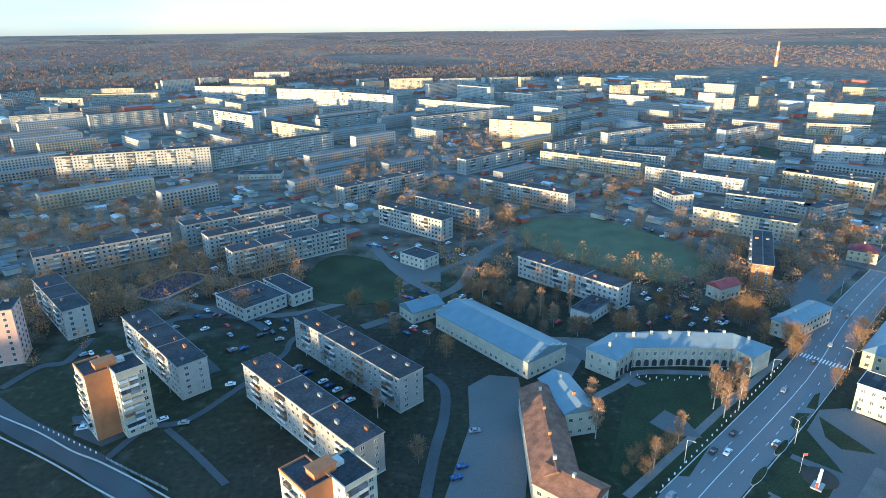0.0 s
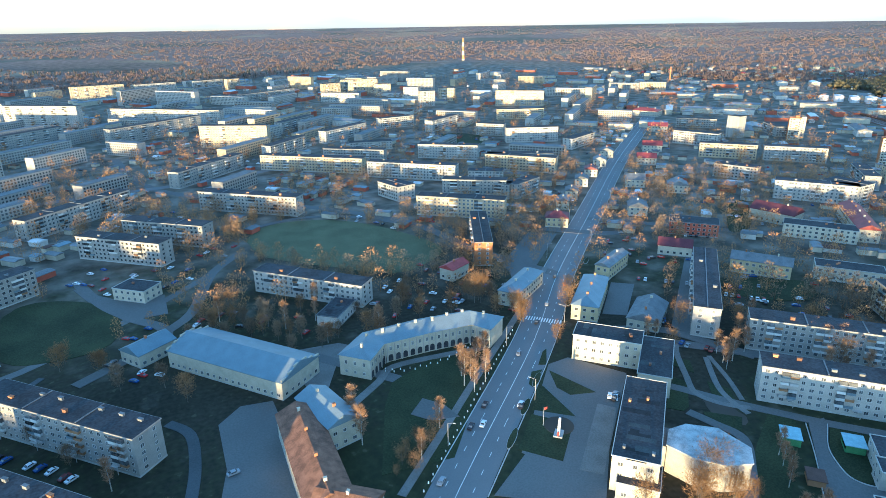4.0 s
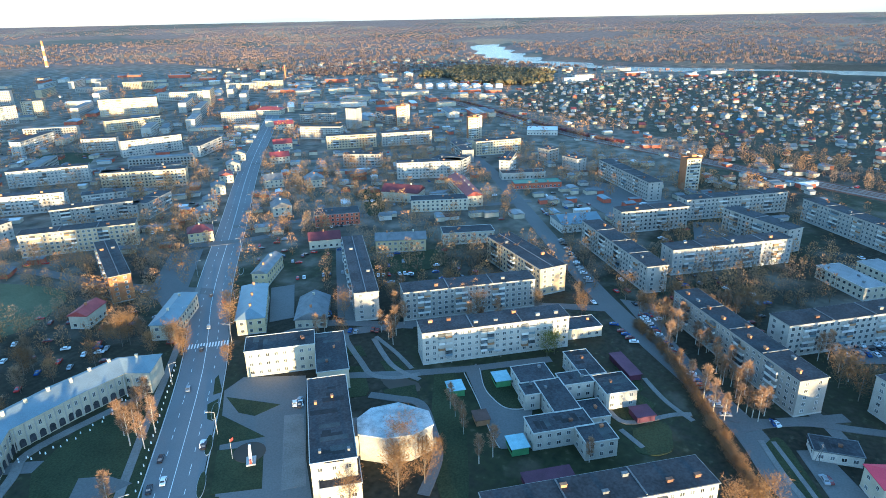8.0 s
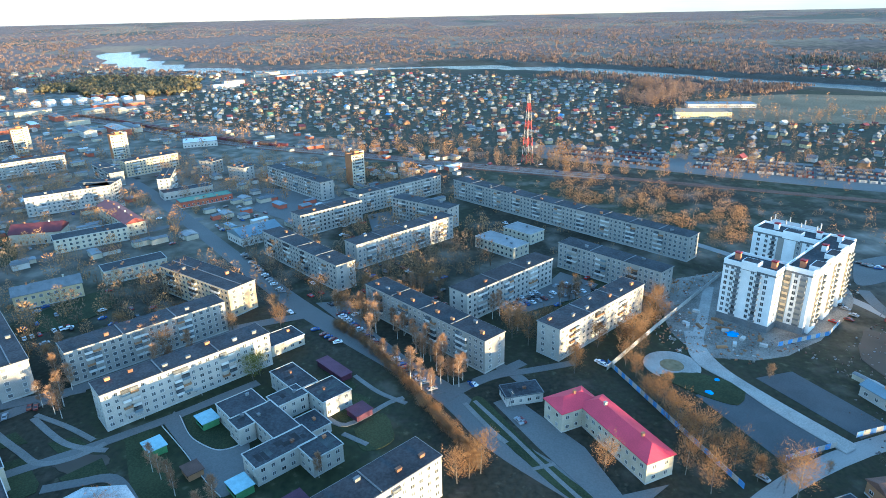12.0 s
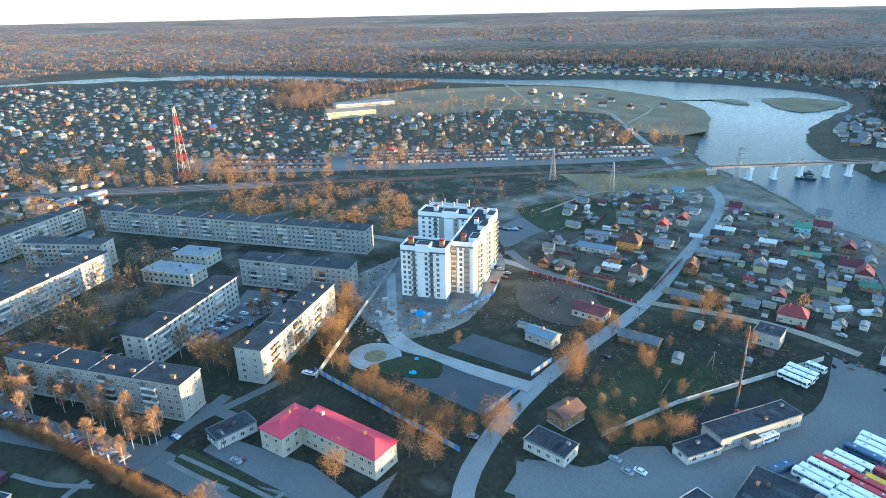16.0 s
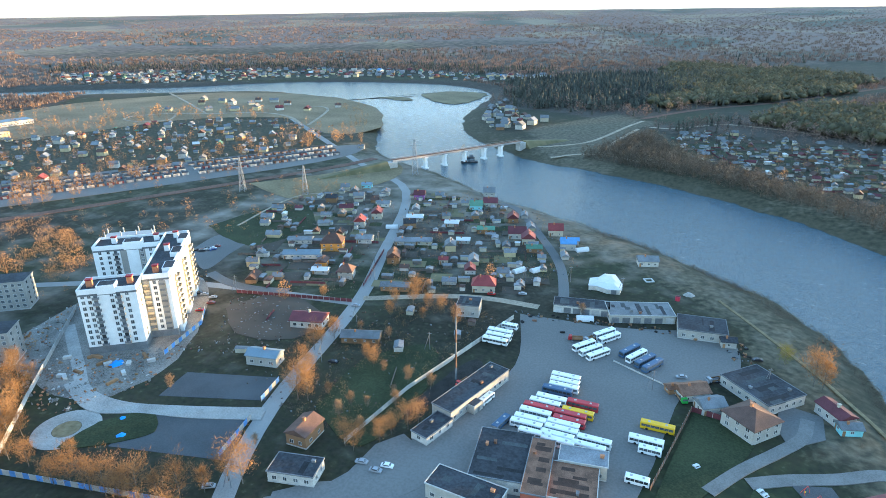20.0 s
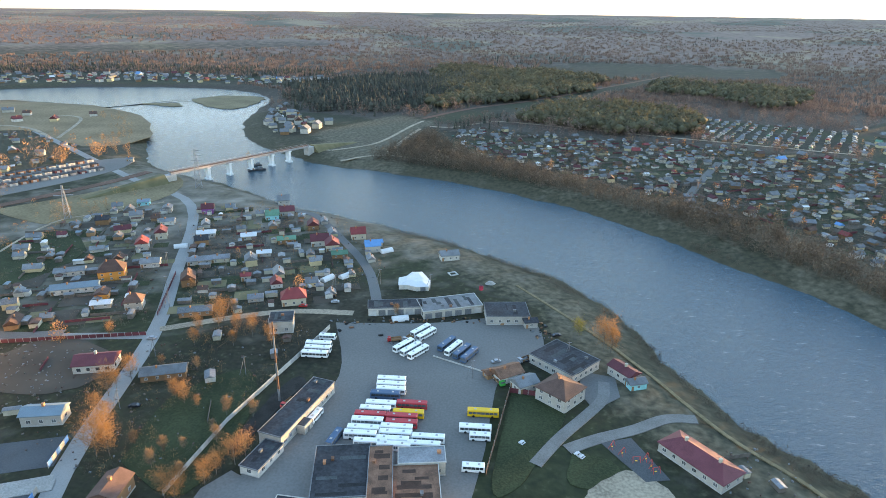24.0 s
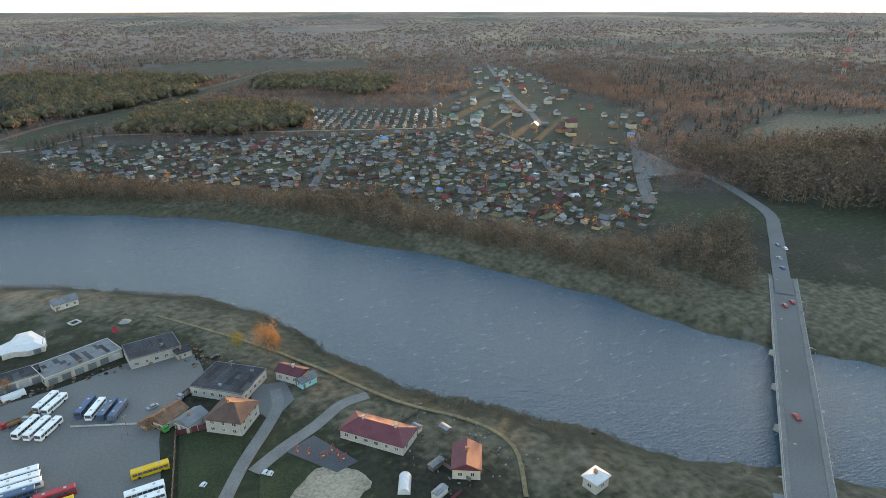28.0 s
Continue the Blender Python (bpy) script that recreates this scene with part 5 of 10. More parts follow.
low_building(180.6, 298.3, 9.4, 15.7, 111.9, 7, 1, 'gable', 'cream', 'red_roof')
low_building(197.6, 256.8, 11.1, 35.3, 119.8, 8, 2, 'hip', 'cream', 'tin_blue')
low_building(219.9, 227.0, 13.0, 40.7, 128.5, 8, 2, 'hip', 'ochre', 'tin_blue')
low_building(262.6, 254.5, 8.5, 29.3, 112.8, 8, 2, 'gable', 'ochre', 'slate')
low_building(231.3, 198.8, 14.9, 25.9, 121.6, 5, 1, 'gable', 'cream', 'slate')
low_building(362.2, 276.3, 31.6, 16.0, 128.5, 9, 3, 'flat', 'red_brick', 'roof_dark')
low_building(319.7, 256.4, 20.1, 14.0, 128.5, 6, 1, 'gable', 'cream', 'maroon')
low_building(334.0, 207.0, 31.8, 13.0, 120.1, 8, 2, 'gable', 'ochre', 'slate')
low_building(364.6, 173.9, 33.6, 13.0, 123.3, 8, 2, 'flat', 'cream', 'roof_dark')
low_building(463.3, 220.1, 64.8, 13.0, 38.5, 9, 2, 'gable', 'cream', 'red_roof')
low_building(422.7, 223.6, 43.2, 14.0, 121.1, 9, 3, 'flat', 'cream', 'roof_dark')
low_building(435.3, 262.4, 31.0, 18.0, 99.4, 8, 1, 'gable', 'cream', 'maroon')
low_building(539.6, 196.7, 39.8, 12.0, 122.5, 6, 1, 'flat', 'brick_white', 'roof_dark')
low_building(514.1, 175.1, 40.8, 13.0, 122.9, 5, 1, 'flat', 'red_brick', 'green_roof')
low_building(763.7, 248.8, 37.3, 30.0, 106.6, 6, 1, 'flat', 'plaster', 'tin_white')
low_building(420.8, 116.1, 22.2, 29.1, 38.5, 6, 1, 'gable', 'plaster', 'tin_blue')
low_building(377.3, -43.7, 31.9, 14.2, 38.5, 7, 2, 'flat', 'cream', 'tin_grey')
low_building(396.7, -61.4, 22.7, 14.0, 38.5, 7, 2, 'flat', 'cream', 'tin_grey')
low_building(295.5, 341.7, 16.0, 14.0, 137.7, 7, 2, 'hip', 'ochre', 'maroon')
low_building(328.7, 373.6, 9.9, 14.0, 137.4, 7, 2, 'gable', 'cream', 'slate')
low_building(354.9, 392.8, 10.4, 14.0, 137.2, 7, 2, 'gable', 'cream', 'slate')
low_building(391.1, 420.2, 11.2, 14.0, 136.9, 7, 2, 'gable', 'cream', 'slate')
low_building(424.3, 443.4, 12.0, 14.0, 136.6, 7, 2, 'gable', 'cream', 'maroon')
low_building(461.6, 470.3, 12.8, 14.0, 136.3, 7, 2, 'gable', 'cream', 'slate')
low_building(500.8, 500.2, 13.7, 14.0, 136, 7, 2, 'gable', 'cream', 'slate')
low_building(365.2, 330.3, 13.9, 16.0, 137.5, 7, 2, 'gable', 'cream', 'slate')
low_building(428.8, 392.2, 16.3, 16.0, 136.9, 7, 2, 'gable', 'cream', 'slate')
low_building(508.3, 451.1, 18.8, 16.0, 136.2, 7, 2, 'gable', 'cream', 'red_roof')
low_building(566.2, 495.4, 20.7, 16.0, 135.7, 7, 2, 'gable', 'cream', 'red_roof')
low_building(676.3, 584.3, 24.4, 16.0, 134.7, 7, 2, 'gable', 'cream', 'red_roof')
low_building(443.6, 357.8, 15.8, 16.0, 137, 7, 2, 'gable', 'cream', 'slate')
low_building(776.0, 693.2, 40.1, 22.0, 113.7, 8, 2, 'hip', 'cream', 'red_roof')
low_building(186.5, -53.5, 35.8, 10.9, 20.2, 8, 2, 'hip', 'cream', 'crimson', 'red')
low_building(203.5, -40.6, 10.6, 16.2, 21.4, 8, 2, 'hip', 'cream', 'crimson', 'red')
low_building(218.3, -25.1, 8.6, 14.6, 9.1, 4, 1, 'flat', 'plaster', 'roof_dark')
low_building(92, -261, 26.5, 9, 12, 4, 1, 'flat', 'plaster', 'roof_dark', 'garages')
low_building(65.5, -266, 30, 14, 22, 4, 1, 'flat', 'brick_white', 'slate', 'garages')
low_building(37.2, -261, 20.5, 15, 8, 4.5, 1, 'flat', 'white', 'roof_dark')
low_building(12.3, -220, 22.7, 18.3, 138, 4.2, 1, 'flat', 'white', 'roof_dark')
low_building(15.5, -195, 13.5, 13.5, 141, 5.6, 2, 'hip', 'white', 'brown_roof')
low_building(-11.5, -213.9, 11.4, 6.7, 128.5, 4, 1, 'gable', 'white', 'maroon')
low_building(87, -140.2, 17.5, 23.7, 11.6, 5, 1, 'flat', 'plaster', 'roof_dark')
low_building(74.5, -139.2, 7.4, 26, 10, 5.6, 1, 'flat', 'red_brick', 'rust')
low_building(63, -149.8, 15, 7.6, 10, 5.4, 1, 'flat', 'brick_white', 'tin_grey')
low_building(63.2, -137.6, 14.6, 16, 10, 4.7, 1, 'flat', 'brick_white', 'rust')
low_building(91.5, -121.5, 23, 9.1, 177, 5.4, 1, 'flat', 'brick_white', 'roof_dark')
root = low_building(111.4, -171.6, 35.9, 9.0, 76, 5, 1, 'flat', 'white', 'roof_dark')
porch = part("porch", Mesh().box(-2.6, 2.6, -3.2, 0.1, -0.3, 3.6), "white", root, "white porch with a dark roof", at=pose(6.0, 4.5, 0, 0, 0, 180))
part("porch_roof", Mesh().box(-2.3, 2.3, -2.9, -0.1, 3.6, 3.68), "roof_dark", porch)
part("porch_door", Mesh().box(-0.6, 0.6, -3.26, -3.18, 0, 2.1), "slate", porch)
low_building(115.5, -146.2, 14, 7, 76, 3.2, 1, 'flat', 'plaster', 'roof_dark')
low_building(145.1, -108.5, 15.5, 9, 14, 4, 1, 'flat', 'plaster', 'roof_dark')
low_building(154.2, -124.9, 8.0, 10.9, 3.2, 5, 1, 'gable', 'wood', 'brown_roof')
low_building(201, -158.2, 13.8, 7.0, 13, 4.4, 1, 'gable', 'white', 'tin_blue')
low_building(205, -194, 15.5, 10.0, 16, 3.8, 1, 'gable', 'white', 'maroon')
low_building(141.1, -236.3, 10.7, 10.0, 14.8, 6, 1, 'flat', 'white', 'roof_dark')
low_building(-28.0, -162.5, 24.5, 11.0, 129, 3.6, 1, 'hip', 'white', 'maroon')
low_building(-47.7, -134.8, 9.0, 12.0, 148.5, 4, 1, 'gable', 'cream', 'maroon')
low_building(-79.2, -107.9, 5.2, 6.3, 101.9, 4, 1, 'hip', 'white', 'tin_white')

point_tower(-103, 208, 38.5)
point_tower(-20, 142, 38.5)

# ---- trees ----
def tree_meshes(seed, height, spread, kind):
    """Trunk with limbs, and a crown of many fine twigs with gaps."""
    r = random.Random(seed)
    trunk, crown = Mesh(), Mesh()
    base, top = Vector((0, 0, -0.3)), Vector((r.uniform(-0.4, 0.4), r.uniform(-0.4, 0.4), height * 0.92))
    girth = height * 0.014
    knee = base.lerp(top, 0.45) + Vector((r.uniform(-0.25, 0.25), r.uniform(-0.25, 0.25), 0))
    trunk.tube(base, knee, girth, girth * 0.7, 6)
    trunk.tube(knee, top, girth * 0.7, 0.03, 5)
    low = {"birch": 0.30, "lime": 0.22, "bush": 0.05}[kind]
    count = {"birch": 26, "lime": 28, "bush": 16}[kind]
    for k in range(count):
        u = low + (1 - low) * (k + r.random()) / count
        p = base.lerp(knee, u / 0.45) if u < 0.45 else knee.lerp(top, (u - 0.45) / 0.55)
        yaw = k * 2.4 + r.uniform(-0.5, 0.5)
        reach = spread * math.sin(math.pi * min(1.0, (u - low) / (1 - low) * 0.86 + 0.14)) ** 0.8 * r.uniform(0.65, 1.1)
        rise = reach * r.uniform(0.8, 1.7)
        q = p + Vector((math.cos(yaw) * reach, math.sin(yaw) * reach, rise))
        trunk.tube(p, q, girth * 0.30 * (1.25 - u), 0.02, 3)
        for j in range({"birch": 40, "lime": 52, "bush": 52}[kind]):
            s = r.uniform(0.25, 1.05)
            o = p.lerp(q, s) + Vector((r.gauss(0, 1), r.gauss(0, 1), r.gauss(0, 0.9))) * spread * 0.19
            d = Vector((math.cos(yaw) + r.gauss(0, 0.7), math.sin(yaw) + r.gauss(0, 0.7), r.gauss(1.0, 0.6))).normalized()
            ln = r.uniform(0.6, 1.3) * height * 0.085
            a = d.orthogonal().normalized()
            turn = r.random() * 3.1
            a = a * math.cos(turn) + d.cross(a) * math.sin(turn)
            w = r.uniform(0.020, 0.042)
            fork = (d + a * r.uniform(-0.9, 0.9)).normalized()
            e, m = o + d * ln, o + d * ln * 0.3
            crown.add([tuple(o - a * w), tuple(o + a * w), tuple(e), tuple(m + fork * ln * 0.7), tuple(m - d * w * 2)], [(0, 1, 2), (4, 1, 3)])
    return trunk, crown


TREE_KINDS = {}
for name, seed, height, spread, kind, bark, leaf in (("birch", 1, 15, 1.7, "birch", "birch_bark", "twig_birch"), ("birch", 2, 17, 1.9, "birch", "birch_bark", "twig_birch"), ("birch", 3, 13, 1.6, "birch", "birch_bark", "twig_birch"),
                                                     ("lime", 4, 12, 4.4, "lime", "bark", "twig"), ("lime", 5, 10.5, 3.6, "lime", "bark", "twig"), ("lime", 6, 13, 5.2, "lime", "bark", "twig"),
                                                     ("grey", 7, 12, 3.0, "lime", "bark", "twig_grey"), ("grey", 8, 9, 2.5, "lime", "bark", "twig_grey"), ("green", 9, 10, 4.0, "lime", "bark", "young_leaf"),
                                                     ("bush", 10, 4.5, 2.2, "bush", "bark", "twig"), ("bush", 11, 3.5, 1.9, "bush", "bark", "twig_grey")):
    t_, c_ = tree_meshes(seed, height, spread, kind)
    TREE_KINDS.setdefault(name, []).append((t_.data("trunk", [bark]), c_.data("crown", [leaf]), t_, c_))
TREE_LABEL = {"birch": "slender bare birch with pale trunk and rusty twigs", "lime": "broad bare tree with orange-brown twigs", "grey": "bare grey-brown tree with open crown",
              "green": "tree in fresh yellow-green leaf", "bush": "low bare rusty-brown hedge shrub"}
tree_count = [0]
FAR_TREES = []
TREE_RND = random.Random(5)


def tree(x, y, kind="lime", scale=1.0):
    trunk, crown, _, _ = TREE_RND.choice(TREE_KINDS[kind])
    if math.hypot(x - 20, y - 10) > 305 and kind != "bush":
        FAR_TREES.append((x, y, {"birch": 16, "grey": 10}.get(kind, 13) * scale))
        return None
    if math.hypot(x - 235, y + 92) < 14:
        return None
    s = scale * TREE_RND.uniform(0.82, 1.18) * (0.95 if kind == "birch" else 1.0)
    z = float(land(np.array([x]), np.array([y]))[0])
    ob = new("tree" if kind != "bush" else "shrub", trunk)
    ob.matrix_basis = pose(x, y, z, 0, 0, TREE_RND.uniform(0, 360)) @ Matrix.Diagonal((s, s, s, 1))
    tagged(ob, TREE_LABEL[kind], "tree" if kind != "bush" else "shrub", "trees")
    c = new("crown", crown)
    c.parent = ob
    tree_count[0] += 1
    return ob


def grove(x, y, rx, ry, n, kinds=("lime", "grey"), scale=1.0, ang=0.0):
    c, s = math.cos(radians(ang)), math.sin(radians(ang))
    for k in range(n):
        a, r = TREE_RND.uniform(0, 6.283), math.sqrt(TREE_RND.random())
        u, v = rx * r * math.cos(a), ry * r * math.sin(a)
        tree(x + c * u - s * v, y + s * u + c * v, TREE_RND.choice(kinds), scale)


def sparse_tree(seed, n=150, low=0.22, wide=0.27, leaf=1.0, fat=1.0):
    """A far tree one unit high: a thin trunk and a loose crown of twig sprays."""
    r = random.Random(seed)
    v, f = [(-0.012, 0, 0), (0.012, 0, 0), (0, 0, 0.8), (0, -0.012, 0), (0, 0.012, 0)], [(0, 1, 2), (3, 4, 2)]
    for k in range(n):
        u = r.random()
        a, q = r.uniform(0, 6.283), math.sqrt(r.random())
        rad = wide * math.sin(math.pi * (0.12 + 0.80 * u)) * q
        o = Vector((rad * math.cos(a), rad * math.sin(a), low + (0.95 - low) * u))
        d = Vector((math.cos(a) + r.gauss(0, 0.5), math.sin(a) + r.gauss(0, 0.5), r.gauss(0.9, 0.5))).normalized()
        s = d.orthogonal().normalized()
        s = s * math.cos(k) + d.cross(s) * math.sin(k)
        ln, w = r.uniform(0.09, 0.2) * leaf, r.uniform(0.007, 0.015) * leaf * fat
        i = len(v)
        v += [tuple(o - s * w), tuple(o + s * w), tuple(o + d * ln)]
        f.append((i, i + 1, i + 2))
    return np.array(v), np.array(f)


def fir_shape(seed):
    r = random.Random(seed)
    v, f = [], []
    for z0, z1, rad in ((0.12, 0.55, 0.20), (0.40, 0.80, 0.15), (0.65, 1.0, 0.09)):
        i = len(v)
        k = 5
        v += [(rad * r.uniform(0.75, 1.2) * math.cos(6.283 * j / k), rad * r.uniform(0.75, 1.2) * math.sin(6.283 * j / k), z0) for j in range(k)] + [(0, 0, z1)]
        f += [(i + j, i + (j + 1) % k, i + k) for j in range(k)]
    return np.array(v), np.array(f)


def lump_tree(seed, wisps=8, low=0.1, wide=0.4, sides=5, leaf=1.0, fat=3.0):
    """A far tree one unit high: an uneven closed crown with loose sprays standing out of it."""
    r = random.Random(seed)
    v, f = [], []
    for z, q in ((low, 0.45), (low + (0.78 - low) * 0.55, 0.95)):
        turn = r.uniform(0, 1)
        v += [(wide * q * r.uniform(0.6, 1.15) * math.cos(6.283 * j / sides + turn), wide * q * r.uniform(0.6, 1.15) * math.sin(6.283 * j / sides + turn), z + r.uniform(-0.07, 0.07)) for j in range(sides)]
    v.append((r.uniform(-0.1, 0.1) * wide, r.uniform(-0.1, 0.1) * wide, r.uniform(0.74, 0.9)))
    for j in range(sides):
        k = (j + 1) % sides
        f += [(j, k, sides + k), (j, sides + k, sides + j), (sides + j, sides + k, 2 * sides)]
    sv, sf = sparse_tree(seed + 500, wisps, low + 0.1, wide * 1.15, leaf, fat)
    return np.array(v + [tuple(p) for p in sv]), np.array(f + [tuple(len(v) + i for i in t) for t in sf])


def spire_clump(seed, n=9):
    """A distant clump of bare trees one unit high: slender upright crowns side by side."""
    r = random.Random(seed)
    v, f = [], []
    for k in range(n):
        a, q, t = r.uniform(0, 6.283), 0.75 * math.sqrt(r.random()), r.uniform(0, 3.14)
        x, y, w, h = q * math.cos(a), q * math.sin(a), r.uniform(0.09, 0.2), r.uniform(0.82, 1.0)
        v += [(x - w * math.cos(t), y - w * math.sin(t), 0.25), (x + w * math.cos(t), y + w * math.sin(t), 0.3), (x + r.uniform(-0.06, 0.06), y + r.uniform(-0.06, 0.06), h)]
        f.append((3 * k, 3 * k + 1, 3 * k + 2))
    return np.array(v), np.array(f)


SHAPES = {"slim": [sparse_tree(200 + s, 120, 0.14, 0.17, 0.5, 2.6) for s in range(6)], "thin": [sparse_tree(s, 26, 0.14, 0.27, 1.0, 2.6) for s in range(6)], "tree": [sparse_tree(s, 190, 0.10, 0.31, 0.44, 3.3) for s in range(7)], "wood": [spire_clump(40 + s) for s in range(8)], "grove": [sparse_tree(20 + s, 60, 0.05, 0.34, 0.75, 2.4) for s in range(6)], "copse": [sparse_tree(20 + s, 46, 0.04, 0.32, 0.9, 2.8) for s in range(6)], "fir": [fir_shape(s) for s in range(3)],
          "weed": [sparse_tree(90 + s, 22, 0.02, 0.6, 1.0, 1.7) for s in range(4)], "bush": [sparse_tree(80 + s, 72, 0.03, 0.52, 0.75, 2.4) for s in range(4)], "crown_pine": [lump_tree(160 + s, 9, 0.25, 0.42, 4, 1.2, 4.0) for s in range(6)]}


def clumps(name, x, y, height, seed, shape, material, label, category="wood"):
    """Very many small trees of one kind in one mesh."""
    rng = np.random.RandomState(seed)
    vs, fs, base = [], [], 0
    z = land(x, y) - 0.2
    pick = rng.randint(0, len(SHAPES[shape]), len(x))
    for k, (tv, tf) in enumerate(SHAPES[shape]):
        m = pick == k
        n = int(m.sum())
        if not n:
            continue
        a = rng.uniform(0, 6.283, n)
        h = height[m] * (rng.uniform(0.92, 1.08, n) if shape == "wood" else rng.uniform(0.75, 1.25, n)) * np.clip(1 - z[m] / 140, 0.15, 1)
        wd = h * rng.uniform(0.8, 1.25, n)
        c, s = np.cos(a)[:, None], np.sin(a)[:, None]
        v = np.stack([(tv[:, 0] * c - tv[:, 1] * s) * wd[:, None] + x[m][:, None], (tv[:, 0] * s + tv[:, 1] * c) * wd[:, None] + y[m][:, None], tv[:, 2] * h[:, None] + z[m][:, None]], -1)
        vs.append(v.reshape(-1, 3))
        fs.append((tf[None] + (base + np.arange(n) * len(tv))[:, None, None]).reshape(-1, 3))
        base += n * len(tv)
    v, f = np.concatenate(vs), np.concatenate(fs)
    me = bpy.data.meshes.new(name)
    me.vertices.add(len(v))
    me.vertices.foreach_set("co", v.astype(np.float32).ravel())
    me.loops.add(f.size)
    me.loops.foreach_set("vertex_index", f.astype(np.int32).ravel())
    me.polygons.add(len(f))
    me.polygons.foreach_set("loop_start", np.arange(0, f.size, 3, dtype=np.int32))
    me.materials.append(MATS[material])
    me.update(calc_edges=True)
    return tagged(new(name, me), label, category, kind="stuff")


def spread(n, seed, r0, r1, a0, a1):
    """Spots at random, denser nearby, within angles a0..a1 (degrees from +y, clockwise)."""
    rng = np.random.RandomState(seed)
    r = np.exp(rng.uniform(math.log(r0), math.log(r1), n))
    a = np.radians(rng.uniform(a0, a1, n))
    return r * np.sin(a) + 20, r * np.cos(a)


def off_line(x, y, line, gap):
    q = np.array(line, float)
    best = np.full(x.shape, 1e9)
    for (ax, ay), (bx, by) in zip(q[:-1], q[1:]):
        dx, dy = bx - ax, by - ay
        u = np.clip(((x - ax) * dx + (y - ay) * dy) / (dx * dx + dy * dy), 0, 1)
        best = np.minimum(best, np.hypot(x - ax - u * dx, y - ay - u * dy))
    return best > gap


def clear_of_buildings(x, y, gap):
    ok = np.ones(x.shape, bool)
    for bx, by, L, W, ang in FOOT:
        c, s = math.cos(radians(ang)), math.sin(radians(ang))
        u, v = (x - bx) * c + (y - by) * s, -(x - bx) * s + (y - by) * c
        ok &= (np.abs(u) > L / 2 + gap) | (np.abs(v) > W / 2 + gap)
    return ok


BARE = [[(-55, 375), (-44, 400), (-3, 381), (8, 341), (-3, 307), (-41, 313), (-49, 344)]]


def free_ground(x, y, gap=3.0):
    """Where a tree may stand: off buildings, roads, yards and water."""
    ok = clear_of_buildings(x, y, gap) & off_line(x, y, STREET, 12) & (bank(x, y) > 12)
    for pts, wd, _, _ in ROADS:
        ok &= off_line(x, y, pts, wd / 2 + 1.5)
    for poly in BARE:
        ok &= ~inside(x, y, poly)
    return ok

# ---- scattered houses, woods ----
RAIL_LINE = [(1204, 788), (1003, 487), (777, 224), (690, 85), (613, -40), (545, -165), (470, -295), (385, -445), (362, -505)]
ROOFS = ["slate", "roof_grey", "maroon", "red_roof", "brown_roof", "green_roof", "tin_grey", "tin_white", "blue_roof"]
ROOF_ODDS = [0.32, 0.27, 0.07, 0.03, 0.15, 0.025, 0.13, 0.012, 0.008]
WALLS = ["cream", "plaster", "weathered", "ochre", "wood", "brick_white"]
HRND = random.Random(11)


def house_shape(L, W, h):
    w = Mesh().box(-L / 2, L / 2, -W / 2, W / 2, -0.4, h)
    rise = W * 0.42
    for s in (-1, 1):
        a = s * L / 2
        w.add([(a, -W / 2, h), (a, W / 2, h), (a, 0, h + rise * 0.96)], [(0, 1, 2) if s > 0 else (2, 1, 0)])
    r = Mesh().gable(-L / 2 - 0.4, L / 2 + 0.4, -W / 2 - 0.4, W / 2 + 0.4, h - 0.12, rise, 0, 0.0, 0.18)
    return w, r, rise


HOUSES = []
for L, W, h in ((9, 7.5, 3.2), (10.5, 8, 4.8), (8, 6.5, 2.9), (12, 7, 3.0)):
    for v in range(6):
        w, r, rise = house_shape(L, W, h)
        wall, roof = HRND.choice(WALLS), HRND.choice(("slate", "slate", "roof_grey", "brown_roof", "tin_grey", "roof_grey", "roof_dark", "slate", "maroon"))
        HOUSES.append((w.data("wall", [wall]), r.data("roof", [roof]), Mesh().box(-0.35, 0.35, 0.6, 1.2, h + rise * 0.5, h + rise + 0.8).data("chimney", ["chimney_brick"]), L, W, h, wall, roof))


PALE_HOUSES = [k for k, row in enumerate(HOUSES) if row[6] in ("cream", "ochre", "plaster", "brick_white")]


def house(x, y, ang, pick=None, scale=1.0):
    w, r, c, L, W, h, wall, roof = HOUSES[HRND.randrange(len(HOUSES)) if pick is None else pick]
    paint = {"cream": "cream", "weathered": "grey timber", "wood": "brown timber", "ochre": "ochre", "plaster": "grey", "brick_white": "pale brick"}[wall]
    tone = {"slate": "grey", "roof_grey": "dark grey", "maroon": "maroon", "red_roof": "red", "brown_roof": "brown", "roof_dark": "black", "tin_grey": "tin"}[roof]
    ob = new("house")
    ob.matrix_basis = pose(x, y, float(land(np.array([x]), np.array([y]))[0]), 0, 0, ang) @ Matrix.Diagonal((scale, scale, scale, 1))
    tagged(ob, f"small {paint} cottage with pitched {tone} roof", "house", "cottages")
    part("wall", w, "", ob)
    part("roof", r, "", ob)
    part("chimney", c, "", ob)
    for s, d, ln in ((0, W / 2, L), (180, W / 2, L), (90, L / 2, W), (270, L / 2, W)):
        k = 2
        for j in range(k):
            u = (j - 0.5) * ln * 0.45
            cs, sn = math.cos(radians(s)), math.sin(radians(s))
            if math.sin(radians(ang + s)) * (20 - x) - math.cos(radians(ang + s)) * (10 - y) > 0 and math.hypot(x, y) < 330:
                part("window", window_mesh(1.1, 1.2), "", ob, at=pose(cs * u + sn * d, sn * u - cs * d, 1.0, 0, 0, s))
    return ob


